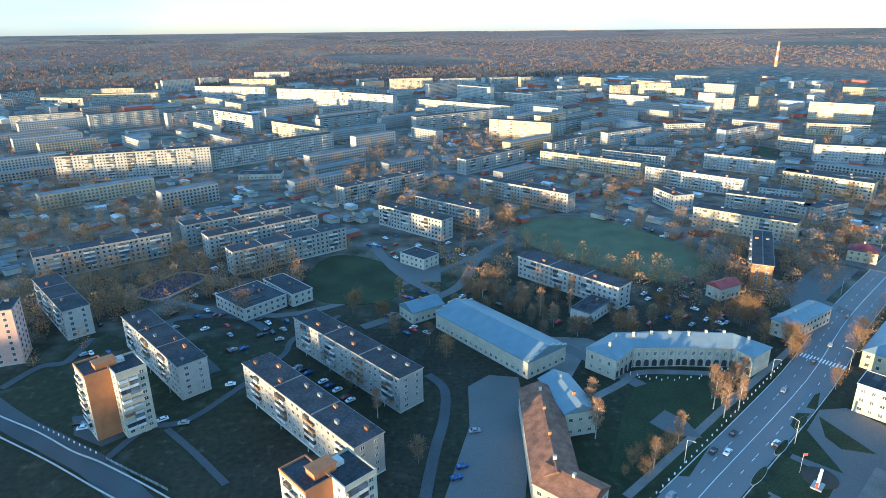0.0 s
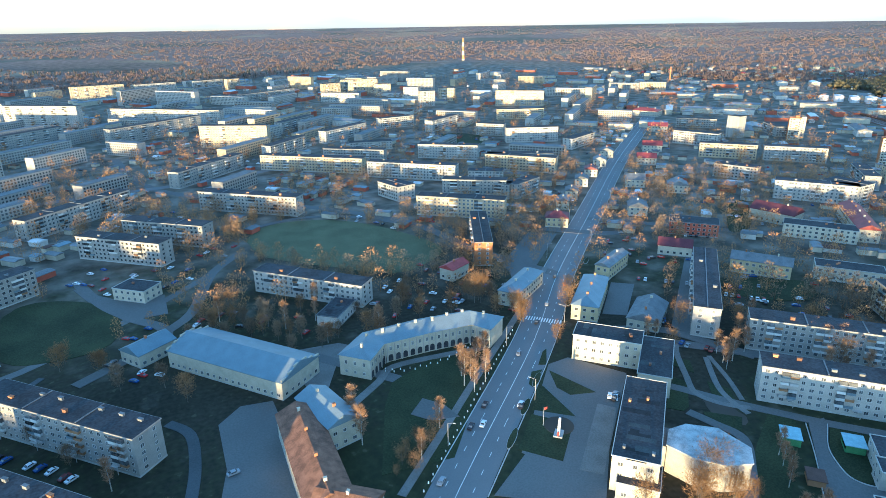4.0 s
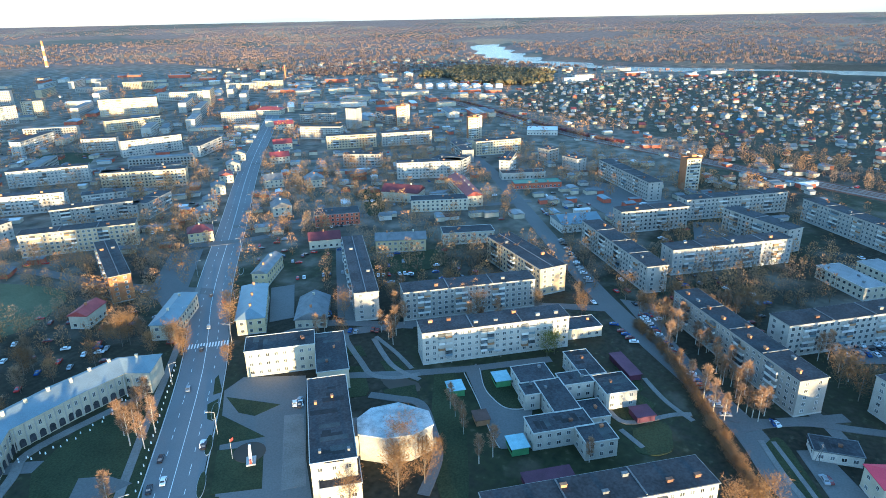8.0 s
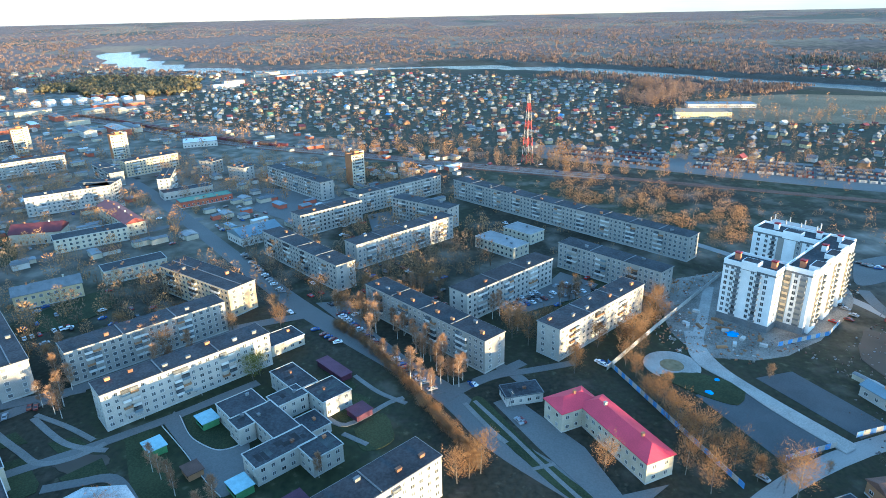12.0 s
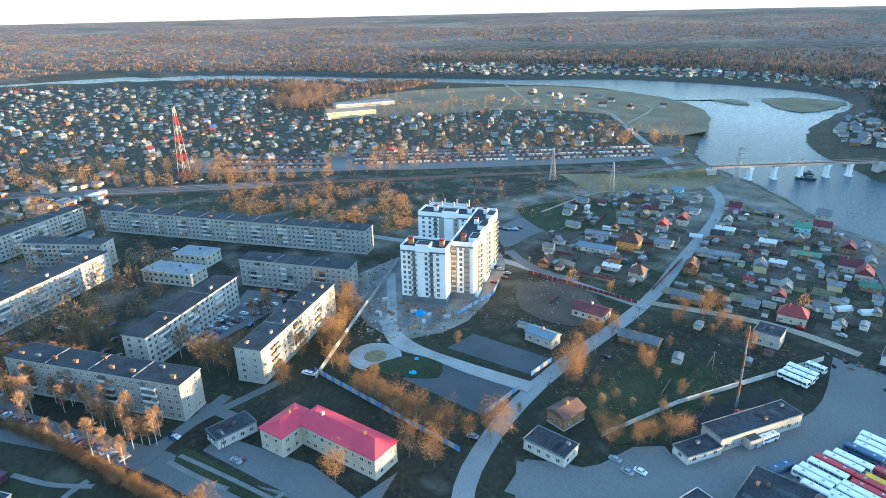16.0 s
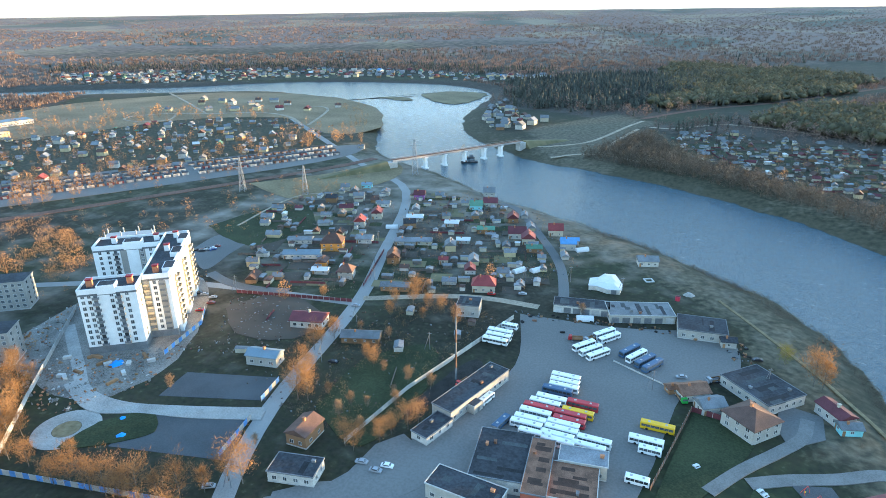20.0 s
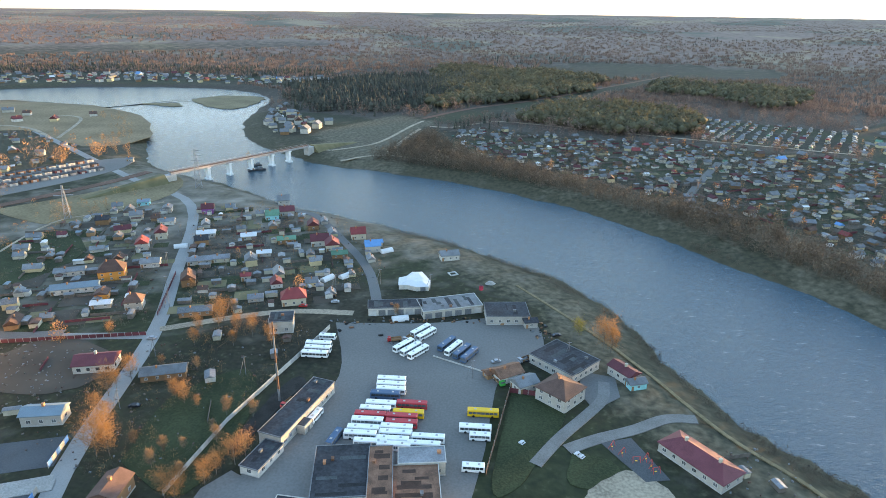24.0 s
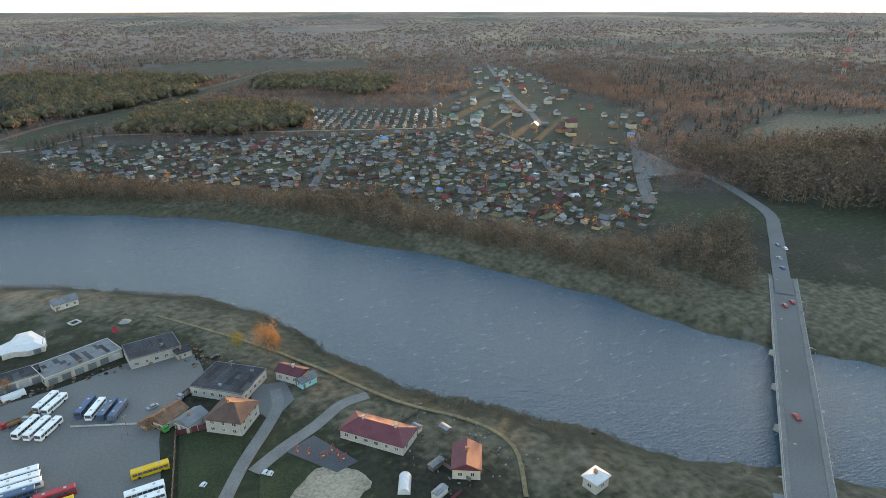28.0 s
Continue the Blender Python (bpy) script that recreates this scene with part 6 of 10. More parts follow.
def joined_houses(name, spots, label, sheds=0.0):
    """A far quarter of cottages in one mesh."""
    mats = ROOFS + WALLS
    m = Mesh()
    for x, y, ang, sc, shed in spots:
        L, W, h = HRND.choice(((9, 7.5, 3.2), (10, 8, 4.6), (8, 6.5, 2.9), (6, 4, 2.4)))
        L, W, h = L * sc, W * sc, h * sc
        w, r, rise = house_shape(L, W, h)
        c, s = math.cos(ang), math.sin(ang)
        z = float(land(np.array([x]), np.array([y]))[0])
        mi = HRND.choices(range(len(ROOFS)), ROOF_ODDS)[0]
        for o, k in ((w, len(ROOFS) + HRND.randrange(len(WALLS))), (r, mi)):
            m.add([(x + c * a - s * b, y + s * a + c * b, z + e) for a, b, e in o.v], o.f, k)
    return tagged(part(name, m, mats), label, "houses", kind="stuff")


def plots(poly, spacing, ang, keep=0.8, jitter=0.3):
    """Spots of a loose grid of plots inside an outline."""
    xs, ys = [p[0] for p in poly], [p[1] for p in poly]
    cx, cy = sum(xs) / len(xs), sum(ys) / len(ys)
    R = max(math.hypot(a - cx, b - cy) for a, b in poly)
    c, s = math.cos(radians(ang)), math.sin(radians(ang))
    out = []
    for u in np.arange(-R, R, spacing):
        for v in np.arange(-R, R, spacing):
            a, b = u + HRND.uniform(-jitter, jitter) * spacing, v + HRND.uniform(-jitter, jitter) * spacing
            if HRND.random() < keep:
                out.append((cx + c * a - s * b, cy + s * a + c * b))
    p = np.array(out)
    ok = inside(p[:, 0], p[:, 1], poly) & (bank(p[:, 0], p[:, 1]) > 28)
    return [tuple(q) for q in p[ok]]


VILLAGE_A = [(258, -215), (206, -232), (232, -290), (284, -398), (330, -400), (345, -330), (305, -260)]
VILLAGE_B = [(190, -236), (120, -272), (104, -322), (160, -400), (200, -428), (268, -408), (222, -300)]


def cottage(x, y, L, W, ang, h, wall, roof, label, kind="gable"):
    """A house of its own look: walls, roof, chimney, windows and a door."""
    z = float(land(np.array([x]), np.array([y]))[0])
    root = thing("house", x, y, ang, z, label, "house")
    rise = W * (0.45 if h > 3.5 else 0.28)
    w = Mesh().box(-L / 2, L / 2, -W / 2, W / 2, -0.5, h)
    if kind == "gable":
        for s in (-1, 1):
            w.add([(s * L / 2, -W / 2, h), (s * L / 2, W / 2, h), (s * L / 2, 0, h + rise * 0.96)], [(0, 1, 2) if s > 0 else (2, 1, 0)])
    part("wall", w, wall, root)
    part("roof", Mesh().gable(-L / 2 - 0.5, L / 2 + 0.5, -W / 2 - 0.5, W / 2 + 0.5, h - 0.12, rise, 0, W * 0.42 if kind == "hip" else 0.0, 0.18), roof, root)
    part("chimney", Mesh().box(L * 0.15 - 0.35, L * 0.15 + 0.35, 0.4, 1.0, h + rise * 0.5, h + rise + 0.8), "chimney_brick", root)
    for side, d, ln in ((0, W / 2, L), (180, W / 2, L), (90, L / 2, W), (270, L / 2, W)):
        cs, sn = math.cos(radians(side)), math.sin(radians(side))
        if math.sin(radians(ang + side)) * (20 - x) - math.cos(radians(ang + side)) * (10 - y) < 0:
            continue
        n = max(1, int(ln / 3.6))
        for k in range(n):
            u = (k + 0.5) / n * ln - ln / 2
            for z0 in ((1.0,) if h < 4.5 else (0.9, 3.4)):
                part("window", window_mesh(1.2, 1.2), "", root, at=pose(cs * u + sn * d, sn * u - cs * d, z0, 0, 0, side))
        part("door", Mesh().box(-0.5, 0.5, -0.06, 0.02, 0, 2.05), "wood", root, at=pose(cs * (0.3 - ln / 2 + 0.6) + sn * d, sn * (0.3 - ln / 2 + 0.6) - cs * d, 0, 0, 0, side))
    COTS.append((x, y))


COTS = []
cottage(253.5, -281.1, 13, 11, 25, 5.5, "orange_wall", "brown_roof", "large bright orange timber house with hipped brown roof", "hip")
cottage(262.0, -261.7, 22, 7, 25, 3.0, "plaster", "tin_blue", "long low shed with pale blue tin roof", "gable")
cottage(278.4, -280.9, 15, 6, 25, 3.0, "plaster", "slate", "long grey shed with slate roof", "gable")
cottage(261.8, -324.7, 8, 7, 115, 4.5, "white", "red_roof", "white two-storey cottage with steep red roof", "gable")
cottage(261.0, -345.4, 9, 7, 115, 4.5, "cream", "maroon", "cottage with maroon metal roof", "gable")
cottage(208.6, -278.9, 10, 7, 115, 4.2, "wood", "brown_roof", "timber cottage with tall brown gable", "gable")
cottage(220.7, -247.8, 8, 8, 20, 4.5, "white", "brown_roof", "white brick cottage with rusty hipped roof", "hip")
cottage(243.0, -255.7, 7, 6, 110, 3.4, "orange_wall", "brown_roof", "small orange timber bath house", "gable")
cottage(237.4, -246.4, 9, 5, 20, 2.4, "white", "tin_white", "low white lean-to shed", "gable")
cottage(242.0, -299.5, 10, 7, 20, 3.0, "plaster", "slate", "grey cottage with dark slate roof", "gable")
cottage(174.1, -191.1, 17, 7, 20, 3.0, "wood", "slate", "long dark timber house with slate roof", "gable")
cottage(187.6, -244.8, 15, 6, 20, 2.8, "wood", "roof_grey", "long weathered timber shed", "gable")
cottage(233.1, -350.7, 11, 6, 20, 3.0, "white", "tin_white", "white low house with pale tin roof", "gable")
cottage(255.1, -398.8, 8, 7, 20, 4.0, "purple_wall", "maroon", "small bright purple wooden cottage", "gable")
cottage(216.1, -306.6, 13, 6, 20, 2.8, "white", "tin_grey", "white low outbuilding with grey tin roof", "gable")
cottage(205.6, -311.3, 10, 6, 20, 2.8, "cream", "tin_grey", "cream low outbuilding with grey tin roof", "gable")
cottage(180.2, -287.8, 5, 4.5, 20, 3.0, "white", "red_roof", "tiny white playhouse with red trim", "gable")
cottage(204.3, -392.3, 9, 7, 20, 3.6, "teal", "green_roof", "pale teal cottage with green roof", "gable")
cottage(197.3, -403.0, 10, 7, 20, 3.6, "white", "maroon", "white cottage with maroon roof", "gable")
cottage(213.8, -441.3, 9, 8, 20, 5.5, "white", "slate", "tall white cottage with slate roof", "gable")
cottage(169.6, -376.1, 9, 7, 110, 3.6, "wood", "maroon", "brown cottage with maroon roof", "gable")
cottage(156.2, -347.0, 11, 8, 20, 3.8, "plaster", "maroon", "grey cottage with maroon roof", "gable")
cottage(146.2, -340.1, 9, 8, 110, 4.2, "cream", "maroon", "cream cottage with maroon gable", "gable")
cottage(135.1, -362.3, 9, 8, 20, 4.0, "cream", "red_roof", "cream cottage with red roof", "gable")
cottage(120.8, -340.6, 9, 7, 20, 4.2, "white", "blue_roof", "white cottage with bright blue roof", "gable")
cottage(120.7, -349.3, 8, 5, 20, 3.0, "white", "blue_roof", "annex under a bright blue roof", "gable")
cottage(145.0, -264.2, 12, 9, 20, 4.0, "cream", "red_roof", "cream cottage with red hipped roof", "hip")
cottage(138.3, -327.5, 9, 6, 20, 2.8, "wood", "green_roof", "timber shed with green roof", "gable")
cottage(72.7, -334.5, 11, 8, 20, 3.2, "plaster", "slate", "grey house with slate roof by the bank", "gable")
cottage(311.0, -410.4, 8, 6, 20, 3.0, "teal", "tin_blue", "teal shed with blue tin roof", "gable")
cottage(285.3, -397.7, 8, 6, 110, 3.5, "white", "slate", "white cottage by the bend of the road", "gable")
cottage(270.7, -370.8, 9, 6, 20, 2.8, "plaster", "slate", "grey shed with slate roof", "gable")
cottage(204.3, -350.2, 9, 6, 20, 2.8, "cream", "tin_white", "pale low garden house", "gable")
cottage(183.6, -323.3, 8, 5, 20, 2.6, "white", "tin_white", "small white garden shed", "gable")
cottage(177.9, -346.9, 11, 6, 20, 3.0, "wood", "green_roof", "long timber house with green roof", "gable")
cottage(402.6, -542.7, 6, 5, 20, 3, "white", "slate", "small white cottage by the river", "gable")
cottage(25.8, -254.0, 6, 5, 15, 3.0, "white", "roof_dark", "small white hut at the edge of the bus yard", "gable")
cottage(-15.2, -207.5, 7, 5, 20, 2.8, "teal", "slate", "small teal shed with slate roof", "gable")
cottage(36.2, -207.8, 11, 8, 35, 3.2, "plaster", "rust", "low workshop with rusty roof beside the yard", "gable")
cottage(29.1, -201.3, 9, 7, 35, 3.2, "plaster", "slate", "low grey annex beside the brown-roofed house", "gable")
cottage(42.8, -207.7, 5, 4, 35, 2.4, "wood", "rust", "small rusty lean-to in the yard", "gable")

for poly in (VILLAGE_A, VILLAGE_B):
    for x, y in plots(poly, 19, 25, 0.85, 0.28):
        if min(math.hypot(x - a, y - b) for a, b in COTS) > 13:
            house(x, y, HRND.choice((20, 110, 28, 115)), None, HRND.uniform(0.55, 0.85))
spots = plots(PRIVATE, 27, 38, 0.92, 0.32)
joined_houses("garden_quarter", [(x, y, radians(HRND.choice((20, 38, 110, 128))), HRND.uniform(0.6, 1.0), 0) for x, y in spots], "wide quarter of small private houses with coloured roofs")
spots = plots(VILLAGE_C, 15.5, 25, 0.85, 0.33)
joined_houses("garden_quarter", [(x, y, radians(HRND.choice((0, 25, 90, 115))), HRND.uniform(0.35, 0.85), 0) for x, y in spots], "cottages and sheds of the village beyond the river")
spots = plots(ALLOTMENTS, 12.5, 62, 0.92, 0.12)
joined_houses("allotment_quarter", [(x, y, radians(HRND.choice((62, 62, 152))), HRND.uniform(0.42, 0.62), 0) for x, y in spots], "close rows of small allotment huts")
spots = plots(SPRAWL, 34, 30, 0.6, 0.4)
joined_houses("garden_quarter", [(x, y, HRND.uniform(0, 3), HRND.uniform(0.8, 1.4), 0) for x, y in spots], "scattered houses along the far road")
spots = plots(VILLAGE_E, 17, 30, 0.85, 0.3) + plots(VILLAGE_D, 23, 30, 0.85, 0.3)
joined_houses("garden_quarter", [(x, y, HRND.uniform(0, 3), HRND.uniform(0.8, 1.25), 0) for x, y in spots], "white and grey houses on the headland")
for poly, gap in (([(1500, 420), (1800, 300), (2000, 900), (1600, 1000)], 40), ([(1000, 850), (1700, 600), (1900, 1100), (1300, 1500)], 45)):
    joined_houses("garden_quarter", [(x, y, HRND.uniform(0, 3), HRND.uniform(0.9, 1.3), 0) for x, y in plots(poly, gap, 30, 0.8, 0.4)], "distant scattered small houses")
for x, y, ang in ((816, -654, 20), (856, -762, 110), (824, -726, 35), (763, -681, 60), (806, -753, 20), (772, -739, 110), (726, -695, 35), (743, -750, 60), (759, -785, 20), (698, -712, 110), (730, -789, 35), (665, -724, 60), (688, -771, 20), (622, -735, 110), (599, -780, 35)):
    house(x, y, ang, HRND.choice(PALE_HOUSES), 1.15)
low_building(838, -392, 72, 16, 79, 9, 2, 'gable', 'ochre', 'slate')
low_building(928, -462, 96, 26, 78, 6, 1, 'flat', 'plaster', 'tin_blue')


FIELD = [(93, 432), (116, 456), (154, 448), (182, 414), (200, 351), (181, 327), (152, 322), (126, 351), (96, 390)]
YARD = [(118, -245), (74, -250), (30, -262), (20, -235), (39, -207), (44, -150), (60, -95), (120, -108), (114, -150), (104, -200)]
SITE = [(330, -110), (250, -75), (165, -95), (180, -150), (262, -195), (330, -220), (350, -150)]
BARE += [FIELD, YARD, SITE, [(112, 128), (140, 152), (178, 170), (196, 150), (160, 120), (120, 100)], [(880, 560), (640, 10), (600, 30), (840, 580)]]
FOOT += [(280, -165, 70, 60, 38.5), (125, 232, 76, 22, 0)]

# trees of the town, in loose drifts
x, y = spread(27000, 31, 190, 1900, -45, 160)
drift = np.sin(x * 0.021 + 2 * np.sin(y * 0.013)) + np.sin(y * 0.026 + 2 * np.sin(x * 0.017))
SOUTH = [(150, -40), (60, -80), (30, -150), (-30, -280), (80, -420), (250, -500), (430, -590), (470, -480), (545, -165), (620, -40), (590, -10), (440, -30), (330, -95), (240, -50)]
ok = inside(x, y, TOWN) & ~inside(x, y, SOUTH) & free_ground(x, y) & (drift > -0.8) & (~inside(x, y, PRIVATE) | (np.arange(len(x)) % 6 == 0))
x, y = x[ok], y[ok]
near = (np.hypot(x - 20, y - 10) < 330)
open_yard = (np.hypot(x - 20, y - 10) < 250) | near & inside(x, y, [(-260, 240), (-150, 340), (-30, 300), (60, 250), (130, 240), (160, 200), (70, 120), (-60, 40), (-260, 160)])
x, y, near = x[~open_yard], y[~open_yard], near[~open_yard]
for k, (a, b) in enumerate(zip(x[near], y[near])):
    if k % 5 == 0 and k < 620:
        tree(float(a), float(b), TREE_RND.choice(("grey", "lime", "lime", "bush", "birch")), 1.0)
x, y = x[~near], y[~near]
half = np.arange(len(x)) % 3 < 2
mid = np.hypot(x, y) < 720
lot = np.random.RandomState(70).uniform(0, 1, len(x)) < np.where((np.hypot(x - 20, y - 10) < 520) & (x > 240) & (y < 260), 0.22, np.where(mid, 0.8, 1.0))
x, y, half, mid = x[lot], y[lot], half[lot], mid[lot]
for rank, (pick, shape, tone, words) in enumerate(((half & mid, "tree", "twig_far", "bare orange-brown trees between the blocks"), (~half & mid, "tree", "twig_grey", "bare grey-brown trees between the blocks"),
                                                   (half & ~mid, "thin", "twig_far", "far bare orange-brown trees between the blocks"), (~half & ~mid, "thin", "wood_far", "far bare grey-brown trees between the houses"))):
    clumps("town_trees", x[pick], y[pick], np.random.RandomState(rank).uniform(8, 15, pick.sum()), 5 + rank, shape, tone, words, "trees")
# shrubs on the rough ground by the railway and along the banks
rng = np.random.RandomState(33)
x, y = rng.uniform(320, 640, 7000), rng.uniform(-440, 0, 7000)
SCRUB = [(510, -100), (575, -175), (470, -240), (380, -215), (355, -170), (430, -130)]
ok = inside(x, y, SOUTH) & off_line(x, y, RAIL_LINE, 18) & free_ground(x, y) & (x > 330) & (inside(x, y, SCRUB) & (np.sin(x * 0.11) + np.sin(y * 0.09 + x * 0.05) > -0.35) | (rng.uniform(0, 1, len(x)) < 0.08))
clumps("scrub", x[ok], y[ok], rng.uniform(1.8, 7.5, ok.sum()), 7, "bush", "twig_far", "rusty-orange scrub on rough ground", "scrub")
x, y = spread(22000, 34, 150, 1500, 120, 275)
d = bank(x, y)
over = off_line(x, y, [(p[0], p[1]) for p in RIVER], 0) & (((x + 45) * 0.62 + (y + 345) * 0.78) < 0)
BELT = [(137, -721), (72, -603), (2, -539), (-75, -472), (-122, -446), (-150, -401), (-172, -338), (-209, -287), (-250, -253), (-300, -262), (-344, -266), (-300, -200), (-203, -160), (-111, -300), (-31, -400), (45, -480), (117, -500), (180, -560)]
rng = np.random.RandomState(60)
x2, y2 = rng.uniform(-345, 180, 19000), rng.uniform(-722, -160, 19000)
ok = inside(x2, y2, BELT) & (bank(x2, y2) > 17) & off_line(x2, y2, [(-126, -66), (-262, -170), (-345, -235), (-424, -358)], 15) & ~((x2 < -215) & (bank(x2, y2) < 45))
clumps("bank_wood", x2[ok], y2[ok], rng.uniform(8, 14, ok.sum()), 8, "grove", "wood_dark", "belt of bare brown trees along the far bank", "wood")
# West part is unseen, added and grown tall to shade the near blocks
rng = np.random.RandomState(61)
x2, y2 = rng.uniform(-900, -360, 7500), rng.uniform(-440, 320, 7500)
ok = inside(x2, y2, [(-453, -222), (-412, -262), (-405, -290), (-450, -381), (-443, -422), (-587, -389), (-900, -330), (-900, 300), (-520, 300), (-430, 60), (-390, -60), (-400, -160)]) & (bank(x2, y2) > 20)
clumps("bank_wood", x2[ok], y2[ok], rng.uniform(19, 25, ok.sum()), 14, "grove", "wood_dark", "tall bare wood beside the bridge road, its unseen part shading the town", "wood")
rng = np.random.RandomState(62)
x2, y2 = rng.uniform(-160, 380, 30000), rng.uniform(-560, -40, 30000)
away = np.hypot(x2 - 80, y2 + 60)
d = bank(x2, y2) + rough_edge(x2, y2)
ok = (d > -1.5) & (d < 9) & (bank(x2 + (80 - x2) / away * 25, y2 + (-60 - y2) / away * 25) > bank(x2, y2)) & (rng.uniform(0, 1, len(x2)) < 0.55 + 0.45 * (np.sin(x2 * 0.09) * np.sin(y2 * 0.07 + 1) > -0.1))
clumps("bank_scrub", x2[ok], y2[ok], rng.uniform(0.8, 2.4, ok.sum()), 9, "bush", "wood_dark", "low brown scrub along the water's edge", "scrub")
x2, y2 = rng.uniform(-160, 380, 9000), rng.uniform(-560, -40, 9000)
away = np.hypot(x2 - 80, y2 + 60)
d = bank(x2, y2) + rough_edge(x2, y2)
ok = (d > 10) & (d < 40) & (bank(x2 + (80 - x2) / away * 25, y2 + (-60 - y2) / away * 25) > bank(x2, y2)) & free_ground(x2, y2, 4) & (rng.uniform(0, 1, len(x2)) < 0.16)
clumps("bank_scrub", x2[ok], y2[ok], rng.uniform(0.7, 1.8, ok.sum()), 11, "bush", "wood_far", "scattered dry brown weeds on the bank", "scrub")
# trees among the gardens
x, y = spread(5200, 35, 150, 1700, 45, 262)
ok = (inside(x, y, PRIVATE) | inside(x, y, VILLAGE_C) | inside(x, y, SPRAWL)) & (bank(x, y) > 14)
clumps("garden_trees", x[ok], y[ok], np.random.RandomState(10).uniform(3.5, 9, ok.sum()), 10, "thin", "twig_far", "bare garden trees among the cottages", "trees")
# farther blocks of flats behind those along the streets
def far_block(x, y, ang, L, storeys, wall):
    h = storeys * 2.8 + 1.4
    root = thing("apartment_block", x, y, ang, 0, f"distant {storeys}-storey {'pale yellow' if wall == 'yellow' else 'grey-white'} panel block of flats", "apartment block", "far blocks of flats")
    part("wall", Mesh().box(-L / 2, L / 2, -6, 6, -0.5, h), wall, root)
    part("roof", Mesh().box(-L / 2 + 0.3, L / 2 - 0.3, -5.7, 5.7, h, h + 0.3), "roof_grey", root)
    g = Mesh()
    for f in range(storeys):
        for s in (-1, 1):
            for k in range(int(L / 3.2)):
                u = -L / 2 + 1.6 + k * 3.2
                g.add([(u - 0.85, s * 6.03, f * 2.8 + 1.2), (u + 0.85, s * 6.03, f * 2.8 + 1.2), (u + 0.85, s * 6.03, f * 2.8 + 2.8), (u - 0.85, s * 6.03, f * 2.8 + 2.8)], [(0, 1, 2, 3) if s < 0 else (3, 2, 1, 0)])
    tagged(part("glazing", g, "glass", root), kind="stuff")
    FOOT.append((x, y, L, 12, ang))


x, y = spread(900, 37, 560, 1750, -38, 48)
ok = inside(x, y, TOWN) & ~inside(x, y, PRIVATE) & off_line(x, y, STREET, 40)
count = 0
for a, b in zip(x[ok].tolist(), y[ok].tolist()):
    L = HRND.choice((48, 62, 62, 78, 92))
    ang = HRND.choice((38.5, 38.5, 128.5))
    c, s = math.cos(radians(ang)), math.sin(radians(ang))
    u = np.linspace(-L / 2, L / 2, 7)
    if count < 110 and clear_of_buildings(a + c * u, b + s * u, 17).all():
        far_block(a, b, ang, L, HRND.choice((3, 5, 5, 5, 5, 9) if math.hypot(a, b) > 900 else (3, 4, 5, 5)), HRND.choice(("panel", "panel", "white", "yellow", "brick_white")))
        count += 1
x, y = spread(7000, 38, 400, 1700, 60, 150)
ok = inside(x, y, PRIVATE) & (bank(x, y) > 14)
clumps("garden_trees", x[ok], y[ok], np.random.RandomState(13).uniform(3, 8, ok.sum()), 13, "thin", "wood_dark", "dark bare fruit trees and hedges between the cottages", "trees")
spots = plots(PRIVATE, 24, 38, 0.8, 0.45)
joined_houses("garden_sheds", [(x, y, radians(HRND.choice((20, 38, 110, 128))), HRND.uniform(0.32, 0.5), 0) for x, y in spots], "small grey sheds among the private houses")
# sheds and low workshops filling the town
x, y = spread(2400, 36, 430, 2000, -40, 95)
ok = inside(x, y, TOWN) & ~inside(x, y, PRIVATE) & free_ground(x, y, 9.0)
x, y = x[ok], y[ok]
r = np.hypot(x, y)
sheds = Mesh()
COVERS = ["roof_grey", "tin_grey", "slate", "tin_white", "tin_blue", "brown_roof", "plaster", "cream", "red_brick"]
for a, b, d in zip(x.tolist(), y.tolist(), r.tolist()):
    big = d > 900 and HRND.random() < 0.35
    L, W, h = (HRND.uniform(22, 60), HRND.uniform(10, 20), HRND.uniform(4, 8)) if big else (HRND.uniform(5, 14), HRND.uniform(4, 8), HRND.uniform(2.4, 3.6))
    if not big and d > 900 and HRND.random() < 0.5:
        continue
    g = radians(HRND.choice((38.5, 128.5)))
    c, s = math.cos(g), math.sin(g)
    o = Mesh().box(-L / 2, L / 2, -W / 2, W / 2, -0.3, h, HRND.choice((6, 7, 7, 8)))
    o.gable(-L / 2 - 0.3, L / 2 + 0.3, -W / 2 - 0.3, W / 2 + 0.3, h, W * 0.12, HRND.choices(range(6), (5, 4, 3, 1.5, 1.5, 1))[0])
    k = len(sheds.m)
    sheds.add([(a + c * u - s * v, b + s * u + c * v, e) for u, v, e in o.v], o.f)
    sheds.m[k:] = o.m
tagged(part("outbuildings", sheds, COVERS), "grey sheds, workshops and lock-ups between the blocks", "outbuildings", kind="stuff")
rng = np.random.RandomState(64)
x, y = rng.uniform(-450, 110, 5200), rng.uniform(-780, -280, 5200)
ok = inside(x, y, VILLAGE_C)
clumps("garden_trees", x[ok], y[ok], rng.uniform(2.5, 7, ok.sum()), 15, "thin", "wood_dark", "dark bare fruit trees in the gardens beyond the river", "trees")
x, y = rng.uniform(118, 215, 7500), rng.uniform(-250, -125, 7500)
ok = inside(x, y, [(140, -128), (205, -140), (196, -218), (150, -245), (124, -235), (134, -165)]) & free_ground(x, y, 1.5) & (np.sin(x * 0.16) + np.sin(y * 0.13 + 1) > -0.4)
half = rng.uniform(0, 1, len(x)) < 0.12
clumps("scrub", x[ok & half], y[ok & half], rng.uniform(0.8, 3.4, (ok & half).sum()), 16, "weed", "twig_far", "rusty shrubs on the overgrown plot", "scrub")
